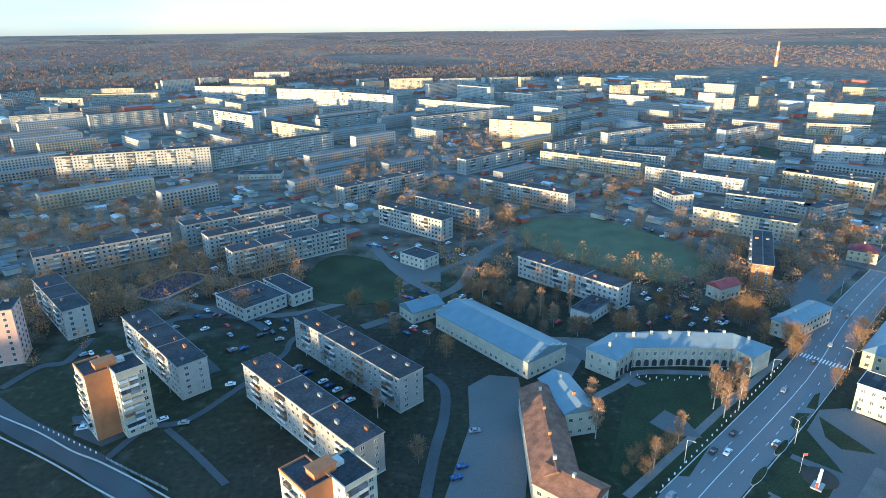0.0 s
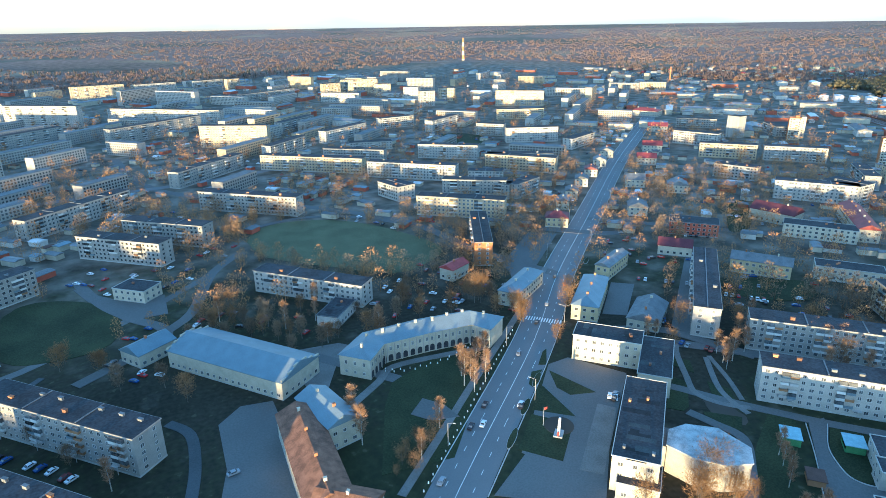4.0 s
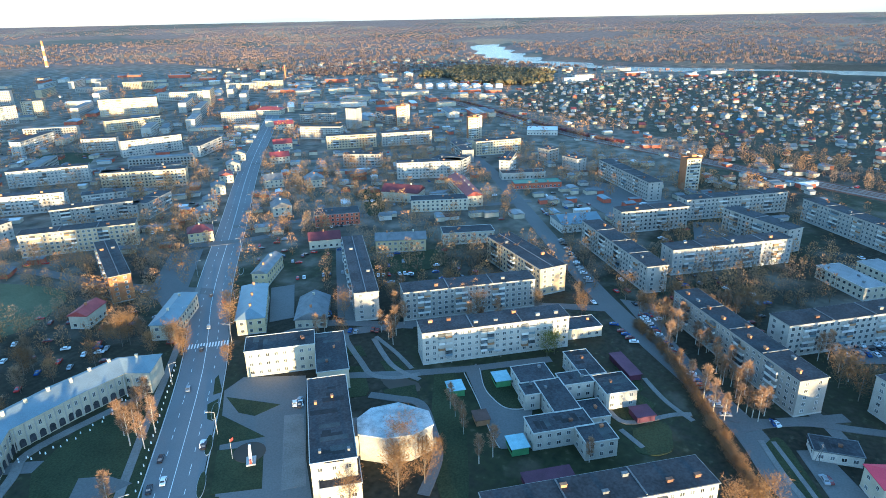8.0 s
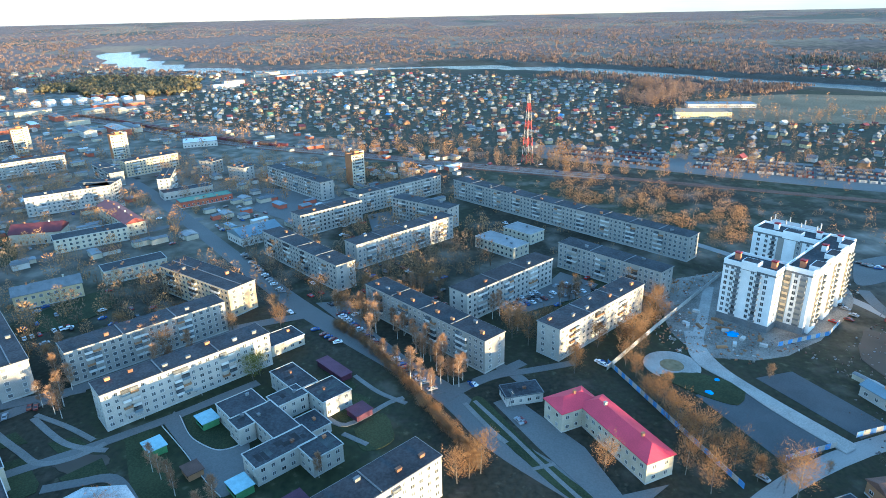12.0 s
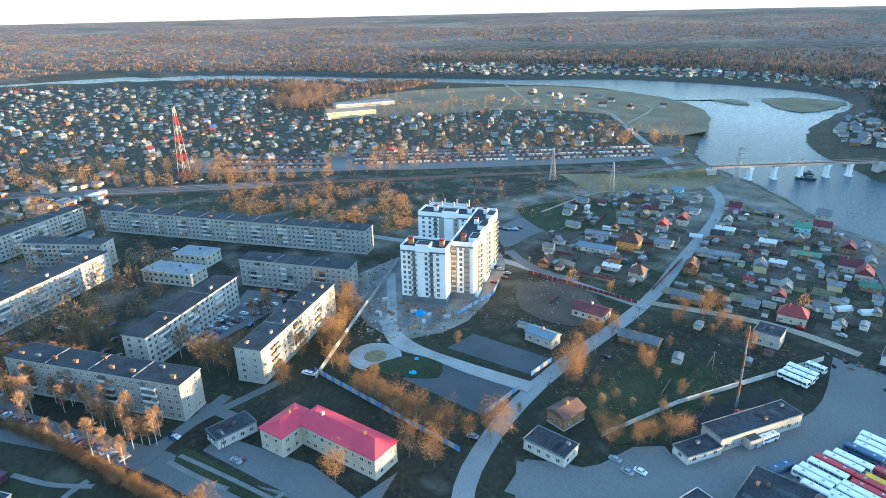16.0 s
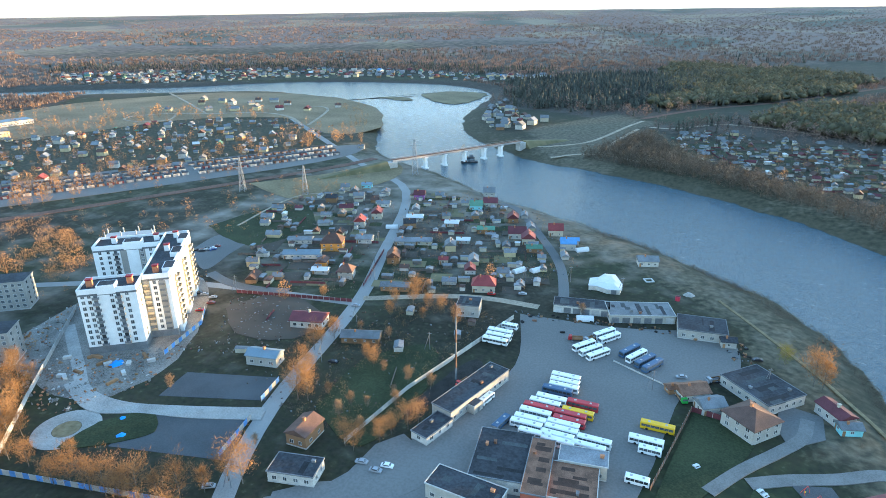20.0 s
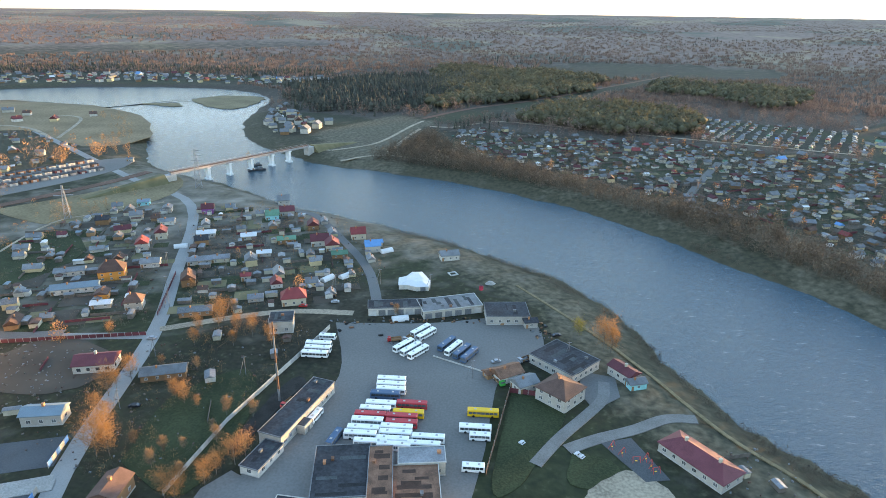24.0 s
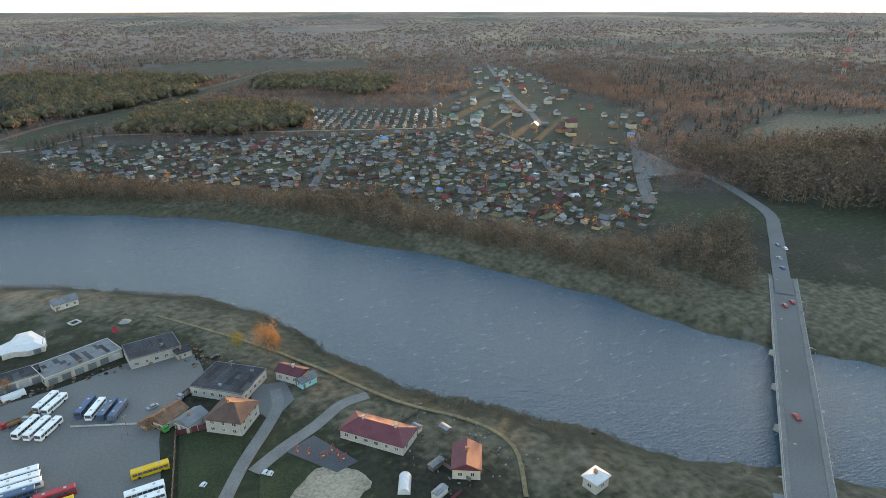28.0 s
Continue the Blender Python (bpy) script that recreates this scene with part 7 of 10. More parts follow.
clumps("scrub", x[ok & ~half], y[ok & ~half], rng.uniform(0.5, 1.9, (ok & ~half).sum()), 17, "weed", "wood_dark", "dark weeds and brambles on the overgrown plot", "scrub")
for seed, poly in ((98, VILLAGE_A), (99, VILLAGE_B)):
    rng2 = np.random.RandomState(seed)
    q = np.array(poly, float)
    x, y = rng2.uniform(q[:, 0].min(), q[:, 0].max(), 1600), rng2.uniform(q[:, 1].min(), q[:, 1].max(), 1600)
    ok = inside(x, y, poly) & free_ground(x, y, 1.0)
    clumps("garden_trees", x[ok], y[ok], rng2.uniform(0.8, 4.0, ok.sum()), seed, "weed", "wood_dark" if seed == 98 else "twig_far", "bare fruit bushes and shrubs in the gardens", "shrubs")
x, y = rng.uniform(-120, 330, 60000), rng.uniform(-420, -110, 60000)
ok = (bank(x, y) > 0.8) & (bank(x, y) < 9 + 5 * np.sin(x * 0.07) + 3 * np.sin(x * 0.19)) & (np.hypot(x, y) < 400)
keep = np.flatnonzero(ok)[:4200]
clumps("scrub", x[keep], y[keep], rng.uniform(1.0, 3.0, len(keep)), 18, "bush", "wood_dark", "dark brown brushwood along the water's edge", "scrub")
def beside_roads(spots, gap):
    """Only the spots that keep off every lane."""
    p = np.array(spots, float)
    ok = np.ones(len(p), bool)
    for pts, wd, _, _ in ROADS:
        ok &= off_line(p[:, 0], p[:, 1], pts, wd / 2 + gap)
    return [tuple(q) for q in p[ok].tolist()]


# garden sheds, glasshouses and plank fences of the village
yard = Mesh()
for poly, gap in ((VILLAGE_A, 11.5), (VILLAGE_B, 11.0), ([(140, -128), (205, -140), (262, -196), (205, -222), (190, -228), (150, -245), (124, -235), (134, -165)], 34), ([(-30, -120), (-70, -150), (-50, -185), (-20, -170)], 12), (VILLAGE_C, 17)):
    for a, b in beside_roads(plots(poly, gap, 27, 0.6, 0.4), 3.5):
        L, W, h = HRND.uniform(2.5, 6.5), HRND.uniform(2, 4), HRND.uniform(1.7, 2.6)
        g = radians(HRND.choice((20, 110)) + HRND.uniform(-6, 6))
        c, s = math.cos(g), math.sin(g)
        z = float(land(np.array([a]), np.array([b]))[0])
        o = Mesh().box(-L / 2, L / 2, -W / 2, W / 2, -0.3, h, HRND.choice((9, 9, 6, 7)))
        o.gable(-L / 2 - 0.2, L / 2 + 0.2, -W / 2 - 0.2, W / 2 + 0.2, h, W * 0.18, HRND.choices(range(6), (5, 4, 3, 1.2, 1, 2))[0], 0.0, 0.08)
        k = len(yard.m)
        yard.add([(a + c * u - s * v, b + s * u + c * v, z + e) for u, v, e in o.v], o.f)
        yard.m[k:] = o.m
    for a, b in beside_roads(plots(poly, 21 if gap < 30 else 60, 27, 0.8, 0.3), 7):
        g = radians(HRND.choice((20, 110)))
        ln = HRND.uniform(10, 26)
        c, s = math.cos(g), math.sin(g)
        z = float(land(np.array([a]), np.array([b]))[0])
        o = Mesh().box(-ln / 2, ln / 2, -0.05, 0.05, -0.3, 1.5, HRND.choice((9, 9, 10)), True)
        k = len(yard.m)
        yard.add([(a + c * u - s * v, b + s * u + c * v, z + e) for u, v, e in o.v], o.f)
        yard.m[k:] = o.m
tagged(part("garden_sheds", yard, COVERS + ["weathered", "maroon"]), "plank fences, small sheds and lean-tos in the gardens", "sheds", kind="stuff")
bed = Mesh()
for poly, gap in ((VILLAGE_A, 14), (VILLAGE_B, 14), (VILLAGE_C, 19)):
    for a, b in beside_roads(plots(poly, gap, 27, 0.75, 0.3), 6):
        g = radians(20)
        L, W = HRND.uniform(4, 9), HRND.uniform(3, 6)
        c, s = math.cos(g), math.sin(g)
        z = float(land(np.array([a]), np.array([b]))[0]) + 0.1 + 0.003 * (len(bed.f) % 60)
        bed.add([(a + c * u - s * v, b + s * u + c * v, z) for u, v in ((-L, -W), (L, -W), (L, W), (-L, W))], [(0, 1, 2, 3)], HRND.choice((0, 0, 1, 2)))
tagged(part("garden_beds", bed, ["forest_floor", "lawn", "field"]), "dug vegetable beds and grass plots", "garden beds", kind="stuff")
# the endless woods
x, y = spread(26000, 20, 380, 1150, -50, 270)
ok = wild(x, y) & (bank(x, y) > 14)
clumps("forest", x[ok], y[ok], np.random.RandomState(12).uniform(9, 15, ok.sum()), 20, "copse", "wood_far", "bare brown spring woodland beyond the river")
x, y = spread(70000, 21, 1100, 4880, -50, 270)
x, y = np.concatenate([x, spread(20000, 23, 3000, 4900, -50, 270)[0]]), np.concatenate([y, spread(20000, 23, 3000, 4900, -50, 270)[1]])
ok = wild(x, y) & (bank(x, y) > 22)
r = np.hypot(x, y)
clumps("forest", x[ok], y[ok], (6.5 + 0.0012 * r)[ok], 21, "wood", "wood_low", "endless bare brown spring forest")
x, y = spread(26000, 22, 500, 4800, -50, 270)
ok = firs(x, y) & (bank(x, y) > 45)
r = np.hypot(x, y)
clumps("forest", x[ok], y[ok], (9 + 0.0018 * r)[ok], 22, "fir", "wood_fir", "dark stands of pine and spruce")


def thicket(poly, n, seed, height, shape, material, label):
    rng = np.random.RandomState(seed)
    q = np.array(poly, float)
    x, y = rng.uniform(q[:, 0].min(), q[:, 0].max(), n), rng.uniform(q[:, 1].min(), q[:, 1].max(), n)
    # the edge of a wood wanders in and out
    u = x + 16 * np.sin(y * 0.043 + seed) + 8 * np.sin(y * 0.13 + x * 0.05) + rng.normal(0, 6, n)
    v = y + 18 * np.sin(x * 0.037 + seed) + 8 * np.sin(x * 0.11 - y * 0.06) + rng.normal(0, 6, n)
    ok = inside(u, v, poly) & (bank(x, y) > 14) & ~inside(x, y, ALLOTMENTS) & ~inside(x, y, VILLAGE_C)
    if shape == "grove":
        ok &= ~inside(x, y, LINE_CUT) & ~inside(x, y, PINES_NEAR) & ~inside(x, y, PINES_FAR)
    return clumps("forest", x[ok], y[ok], rng.uniform(height * 0.65, height * 1.15, ok.sum()), seed, shape, material, label)


thicket(PINES_NEAR, 5200, 71, 15, "crown_pine", "pine_top", "dense plantation of yellow-green pines")
thicket(PINES_FAR, 9000, 72, 15, "crown_pine", "pine_top", "dense plantation of yellow-green pines")
thicket(HEADLAND, 6000, 73, 16, "fir", "wood_fir", "dark mixed wood on the headland")
thicket([(-205, -1212), (-395, -1018), (-507, -1250), (-296, -1365)], 2500, 74, 15, "crown_pine", "pine_top", "distant pine plantation")
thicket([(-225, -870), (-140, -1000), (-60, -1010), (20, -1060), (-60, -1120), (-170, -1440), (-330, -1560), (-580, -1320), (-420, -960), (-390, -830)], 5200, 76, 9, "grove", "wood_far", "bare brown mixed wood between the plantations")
# added to keep the low sun off the ground among the far-road houses
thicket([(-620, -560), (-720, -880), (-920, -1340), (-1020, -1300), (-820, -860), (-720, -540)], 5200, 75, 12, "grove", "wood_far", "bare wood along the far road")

thicket([(424, -1310), (939, -1345), (1199, -1205), (1600, -990), (1760, -1100), (1300, -1330), (980, -1490), (430, -1450)], 4200, 84, 12, "fir", "wood_fir", "dark wall of spruce and pine behind the far village")
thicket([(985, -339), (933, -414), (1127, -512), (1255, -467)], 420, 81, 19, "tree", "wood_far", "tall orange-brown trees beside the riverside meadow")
thicket([(413, -545), (376, -538), (500, -745), (590, -822), (575, -768), (485, -653)], 700, 82, 7, "grove", "twig_far", "rusty brushwood along the meadow's bank")
thicket([(1399, 765), (1695, 753), (1554, 490), (1315, 420), (1244, 492)], 3000, 83, 14, "crown_pine", "pine_top", "pine stand behind the oil depot")

def litter(name, poly, n, seed, lo, hi, mats, label, category, gap=0.5):
    """Small loose pieces strewn over rough ground: one mesh."""
    rng = np.random.RandomState(seed)
    q = np.array(poly, float)
    x, y = rng.uniform(q[:, 0].min(), q[:, 0].max(), n * 4), rng.uniform(q[:, 1].min(), q[:, 1].max(), n * 4)
    keep = np.flatnonzero(inside(x, y, poly) & clear_of_buildings(x, y, gap))[:n]
    z = land(x, y)
    m = Mesh()
    for k in keep:
        a, b, h = rng.uniform(lo, hi), rng.uniform(lo, hi) * 0.6, rng.uniform(lo, hi) * 0.45
        o = Mesh().box(-a / 2, a / 2, -b / 2, b / 2, -0.15, h)
        g = pose(float(x[k]), float(y[k]), float(z[k]) + 0.1, rng.uniform(-9, 9), rng.uniform(-9, 9), rng.uniform(0, 180))
        m.add([tuple(g @ Vector((u * rng.uniform(0.7, 1.1), v * rng.uniform(0.7, 1.1), w * rng.uniform(0.7, 1.2)))) for u, v, w in o.v], o.f, int(rng.randint(len(mats))))
    return tagged(part(name, m, mats), label, category, kind="stuff")


SITE_YARD = [(318, -112), (250, -92), (232, -125), (250, -180), (268, -196), (300, -222), (335, -195)]
PLOT = [(140, -128), (205, -140), (196, -218), (150, -245), (128, -235), (134, -165)]
litter("site_rubble", SITE_YARD, 520, 90, 0.3, 1.6, ["rubble", "concrete", "wood", "chimney_brick", "rust"], "broken brick, boards and spoil strewn over the building site", "rubble", 1.0)
litter("site_rubble", [(258, -150), (232, -150), (206, -165), (210, -205), (240, -215), (262, -198)], 200, 91, 0.3, 1.3, ["weathered", "slate", "rubble", "brown_roof"], "planks and scrap on the rough plot by the new tower", "rubble")
litter("plot_junk", PLOT, 150, 92, 0.3, 1.2, ["weathered", "weathered", "slate", "brown_roof"], "old timber and rubbish among the weeds", "junk")
for seed, poly in ((93, VILLAGE_A), (94, VILLAGE_B)):
    litter("garden_junk", poly, 300, seed, 0.3, 1.5, ["weathered", "slate", "weathered", "roof_grey", "brown_roof"], "barrels, frames, timber and junk in the gardens", "junk")
litter("yard_scrap", [(122, -246), (100, -252), (20, -262), (14, -238), (22, -240), (30, -254), (70, -252), (104, -244)], 120, 95, 0.4, 1.8, ["rust", "tyre", "slate", "wood"], "scrap iron and tyres along the yard's edge", "scrap")
litter("bank_stones", [(60, -390), (-10, -300), (-46, -225), (-60, -185), (-115, -108), (-108, -120), (-92, -148), (-70, -168), (-52, -200), (-40, -230), (-15, -275), (20, -330), (75, -395)], 420, 96, 0.3, 1.5, ["rail_gravel", "forest_floor", "roof_dark", "wood"], "dark stones and driftwood along the water's edge", "stones")
litter("garden_junk", [(-25, -125), (-75, -125), (-60, -170), (-42, -178), (-30, -150)], 80, 97, 0.3, 1.1, ["weathered", "slate", "brown_roof"], "barrels, frames and junk behind the red-roofed house", "junk")

# ---- single landmarks ----
def white_tower():
    """The new ten-storey block round a court, white and beige, with red chimney caps."""
    root = thing("new_apartment_tower", 280, -165, 38.5, 0, "new white and beige ten-storey block with red-capped roof shafts", "apartment tower")
    H = 30.0

    def wing(name, x0, x1, y0, y1, h, words):
        w = part(name, Mesh().box(x0, x1, y0, y1, 3.4, h), "render_white", root, words)
        part("plinth", Mesh().box(x0 - 0.12, x1 + 0.12, y0 - 0.12, y1 + 0.12, -0.5, 3.4), "slate", w, "grey stone ground storey")
        part("roof", Mesh().box(x0 + 0.4, x1 - 0.4, y0 + 0.4, y1 - 0.4, h, h + 0.12), "roof_dark", w)
        e, f = Mesh(), Mesh()
        for a, b, c, d in ((x0 - 0.1, x1 + 0.1, y0 - 0.1, y0 + 0.4), (x0 - 0.1, x1 + 0.1, y1 - 0.4, y1 + 0.1), (x0 - 0.1, x0 + 0.4, y0 + 0.4, y1 - 0.4), (x1 - 0.4, x1 + 0.1, y0 + 0.4, y1 - 0.4)):
            e.box(a, b, c, d, h - 0.1, h + 1.2)
        for a, b, c, d in ((x0 - 0.16, x1 + 0.16, y0 - 0.16, y0 - 0.02), (x0 - 0.16, x1 + 0.16, y1 + 0.02, y1 + 0.16), (x0 - 0.16, x0 - 0.02, y0, y1), (x1 + 0.02, x1 + 0.16, y0, y1)):
            f.box(a, b, c, d, h - 1.9, h - 1.1, 0, True)
        part("parapet", e, "render_white", w)
        part("frieze", f, "roof_grey", w, "grey frieze band under the parapet")
        return w

    def attic(w, x0, x1, y0, y1, z):
        """A raised white box on the roof's edge with a felted top."""
        b = part("attic", Mesh().box(x0, x1, y0, y1, z - 1.6, z + 2.4), "render_white", w)
        part("attic_roof", Mesh().box(x0 + 0.35, x1 - 0.35, y0 + 0.35, y1 - 0.35, z + 2.4, z + 2.46), "roof_dark", b)

    def shaft(w, x, y, z, wall):
        b = part("roof_shaft", Mesh().box(x - 1.15, x + 1.15, y - 1.0, y + 1.0, z, z + 3.0), wall, w, "orange brick shaft" if wall == "shaft_brick" else "")
        part("shaft_cap", Mesh().box(x - 1.3, x + 1.3, y - 1.15, y + 1.15, z + 3.25, z + 3.75).box(x - 0.9, x + 0.9, y - 0.7, y + 0.7, z + 3.0, z + 3.25), "cap_red", b, "dark red metal cap")

    def face(w, x, y, turn, length, columns, floors=9, z0=4.6):
        """Columns of openings along a wall, each (share of the length, kind)."""
        c, s = math.cos(radians(turn)), math.sin(radians(turn))
        for share, kind in columns:
            u = (share - 0.5) * length
            px_, py_ = x + c * u, y + s * u
            if kind in ("strip", "beige"):
                part("wall_strip", Mesh().box(-1.5, 1.5, -0.05, 0.0, 3.4, H - 2.2, 0, True), "panel" if kind == "strip" else "tower_beige", w, "grey wall strip" if kind == "strip" else "beige wall strip", at=pose(px_, py_, 0, 0, 0, turn))
                continue
            for f in range(floors):
                z = z0 + f * 2.75
                if kind == "balcony":
                    part("balcony", TOWER_BALCONY, "", w, at=pose(px_, py_, z, 0, 0, turn))
                elif kind == "loggia":
                    part("loggia", TOWER_LOGGIA, "", w, at=pose(px_, py_, z, 0, 0, turn))
                else:
                    part("window", window_mesh(1.5, 1.75), "", w, at=pose(px_ + s * 0.06, py_ - c * 0.06, z - 0.2, 0, 0, turn))

    b = Mesh().box(-1.3, 1.3, -1.0, 0, -0.9, -0.75, 0, True).box(-1.3, 1.3, -1.0, -0.92, -0.75, 0.2, 1).box(-1.3, -1.22, -0.92, 0, -0.75, 0.2, 1).box(1.22, 1.3, -0.92, 0, -0.75, 0.2, 1)
    b.add([(-0.9, -0.03, -0.7), (0.7, -0.03, -0.7), (0.7, -0.03, 1.4), (-0.9, -0.03, 1.4)], [(0, 1, 2, 3)], 2)
    TOWER_BALCONY = b.data("tower_balcony", ["panel", "slate", "glass"])
    g = Mesh().box(-1.4, 1.4, -0.5, 0, -0.9, 0.1, 0).box(-1.4, -1.3, -0.45, 0, 0.1, 1.6, 0).box(1.3, 1.4, -0.45, 0, 0.1, 1.6, 0)
    g.add([(-1.3, -0.12, 0.1), (1.3, -0.12, 0.1), (1.3, -0.12, 1.6), (-1.3, -0.12, 1.6)], [(0, 1, 2, 3)], 1)
    TOWER_LOGGIA = g.data("tower_loggia", ["tower_beige", "glass"])

    front = wing("front_wing", -6, 17.3, 16, 30, H - 0.6, "white rendered wing")
    attic(front, 2.2, 9.4, 24.5, 30.25, H - 0.6)
    for x, y in ((13.6, 24), (-2.6, 24)):
        shaft(front, x, y, H - 0.6, "shaft_brick")
    face(front, 5.65, 30.02, 180, 23.3, ((0.08, "window"), (0.19, "window"), (0.30, "balcony"), (0.57, "window"), (0.69, "balcony"), (0.83, "window")))
    face(front, -6.02, 25.5, 270, 9, ((0.5, "window"),))
    long_ = wing("long_wing", -17.6, -6, -38, 20.5, H, "white and beige wing")
    face(long_, -11.8, 20.52, 180, 11.6, ((0.14, "beige"), (0.14, "loggia"), (0.45, "window"), (0.72, "strip"), (0.72, "balcony")))
    shaft(long_, -11.5, 15.5, H, "shaft_brick")
    shaft(long_, -11.5, -12, H, "render_white")
    shaft(long_, -12.5, -31, H, "render_white")
    # the sunny side steps out in three bays
    for y in (13.0, -6.5, -26.0):
        bay = part("bay", Mesh().box(-19.2, -17.62, y - 4.5, y + 4.5, 0, H - 1.6), "render_white", root, "white bay stepping out of the wall")
        attic(bay, -19.3, -14.5, y - 4.4, y + 4.4, H)
        face(bay, -19.22, y, 270, 9, ((0.2, "beige"), (0.2, "loggia"), (0.78, "balcony")))
    for y in (3.2, -16.2, -34.3):
        face(long_, -17.62, y, 270, 9, ((0.3, "strip"), (0.3, "window"), (0.7, "window")))
    rear = wing("rear_wing", -6, 26, -38, -24, H - 0.3, "white rendered wing")
    attic(rear, 3.0, 11.5, -29.5, -23.75, H - 0.3)
    for x, y in ((17.0, -30.5), (-3.2, -30.5)):
        shaft(rear, x, y, H - 0.3, "render_white")
    face(rear, 10, -23.98, 180, 32, ((0.10, "window"), (0.22, "window"), (0.33, "balcony"), (0.44, "strip"), (0.71, "strip"), (0.71, "window"), (0.84, "window")))
    # the last section still stands as a bare concrete frame
    raw = part("unfinished_section", Mesh().box(4, 25, -39.5, -38.2, 0, 28.5), "concrete", root, "bare concrete frame of the unfinished section")
    for f in range(10):
        part("floor_slab", Mesh().box(2, 26, -52, -39.5, 2.7 + f * 2.85, 2.95 + f * 2.85), "concrete", raw)
    for x in (2.4, 10.2, 17.8, 25.6):
        for y in (-51.6, -45.5):
            part("column", Mesh().box(x - 0.25, x + 0.25, y - 0.25, y + 0.25, 0, 31.2), "concrete", raw)
    return root


white_tower()


def bent_building():
    """The old two-storey arcaded building on a bent plan, with a hipped pale blue roof."""
    pts = np.array([(87, 226), (100.5, 237), (125, 235.5), (148, 231.5), (155, 220)], float)
    t = np.gradient(pts, axis=0)
    t /= np.hypot(t[:, 0], t[:, 1])[:, None]
    nrm = np.stack([-t[:, 1], t[:, 0]], -1)
    half, h, rise = 7.2, 9.5, 3.4
    root = thing("arcaded_building", 0, 0, 0, 0, "old white two-storey arcaded building, bent in plan, under pale blue tin", "building")
    w, r, cor = Mesh(), Mesh(), Mesh()
    for i in range(4):
        a, b = i, i + 1
        q = [pts[a] - nrm[a] * half, pts[b] - nrm[b] * half, pts[b] + nrm[b] * half, pts[a] + nrm[a] * half]
        w.add([(*p, -0.5) for p in q] + [(*p, h) for p in q], [(0, 1, 5, 4), (2, 3, 7, 6), (1, 2, 6, 5), (3, 0, 4, 7), (4, 5, 6, 7)])
        e = half + 0.6
        ra, rb = pts[a] + (t[a] * 5.0 if i == 0 else 0), pts[b] - (t[b] * 5.0 if i == 3 else 0)
        aa, bb = pts[a] - (t[a] * 0.6 if i == 0 else 0), pts[b] + (t[b] * 0.6 if i == 3 else 0)
        o = [aa - nrm[a] * e, bb - nrm[b] * e, bb + nrm[b] * e, aa + nrm[a] * e]
        v = [(*p, h) for p in o] + [(*ra, h + rise), (*rb, h + rise)]
        f = [(0, 1, 5, 4), (2, 3, 4, 5)]
        if i == 0:
            f.append((3, 0, 4))
        if i == 3:
            f.append((1, 2, 5))
        r.add(v, f)
        d = pts[b] - pts[a]
        ln = float(np.hypot(*d))
        ang = math.degrees(math.atan2(d[1], d[0]))
        n_cols = max(2, int(ln / 3.2))
        for k in range(n_cols):
            u = (k + 0.5) / n_cols
            p = pts[a] * (1 - u) + pts[b] * u
            nn = np.array([d[1], -d[0]]) / ln
            s = p + nn * (half + 0.02)
            part("window", window_mesh(1.1, 1.9), "", root, at=pose(s[0], s[1], 5.6, 0, 0, ang))
            # flat dark sheet on the wall stands for the shaded hollow of an arch
            arch = Mesh()
            ring = [(-1.1, 0), (1.1, 0), (1.1, 2.2), (0.78, 2.98), (0, 3.3), (-0.78, 2.98), (-1.1, 2.2)]
            arch.add([(x_, -0.06, z_) for x_, z_ in ring], [tuple(range(7))])
            part("arch_opening", arch, "roof_dark", root, at=pose(s[0], s[1], 0.5, 0, 0, ang))
            part("pilaster", Mesh().box(-1.6 - 0.22, -1.6 + 0.22, -0.14, 0, 0, h - 0.6), "white", root, at=pose(s[0], s[1], 0, 0, 0, ang))
        nn = np.array([d[1], -d[0]]) / ln
        m0, m1 = pts[a] - nn * 0, pts[b]
        for k in range(max(1, int(ln / 7))):
            u = (k + 0.5) / max(1, int(ln / 7))
            p = pts[a] * (1 - u) + pts[b] * u + nn * random.uniform(-1.5, 1.5)
            part("chimney", Mesh().box(-0.5, 0.5, -0.4, 0.4, h + rise * 0.5, h + rise + 1.0).box(-0.6, 0.6, -0.5, 0.5, h + rise + 1.0, h + rise + 1.15), "cream", root, at=pose(p[0], p[1], 0, 0, 0, ang))
    d = pts[0] - pts[1]
    ang = math.degrees(math.atan2(nrm[0][1], nrm[0][0]))
    for k in range(3):
        p = pts[0] + nrm[0] * (k - 1) * 4.2 - t[0] * 0.05
        part("window", window_mesh(1.1, 1.9), "", root, at=pose(p[0], p[1], 5.6, 0, 0, ang + 180))
        part("window", window_mesh(1.1, 1.4), "", root, at=pose(p[0], p[1], 1.6, 0, 0, ang + 180))
    part("wall", w, "cream", root)
    part("roof", r, "tin_blue", root, "pale blue tin roof")


bent_building()


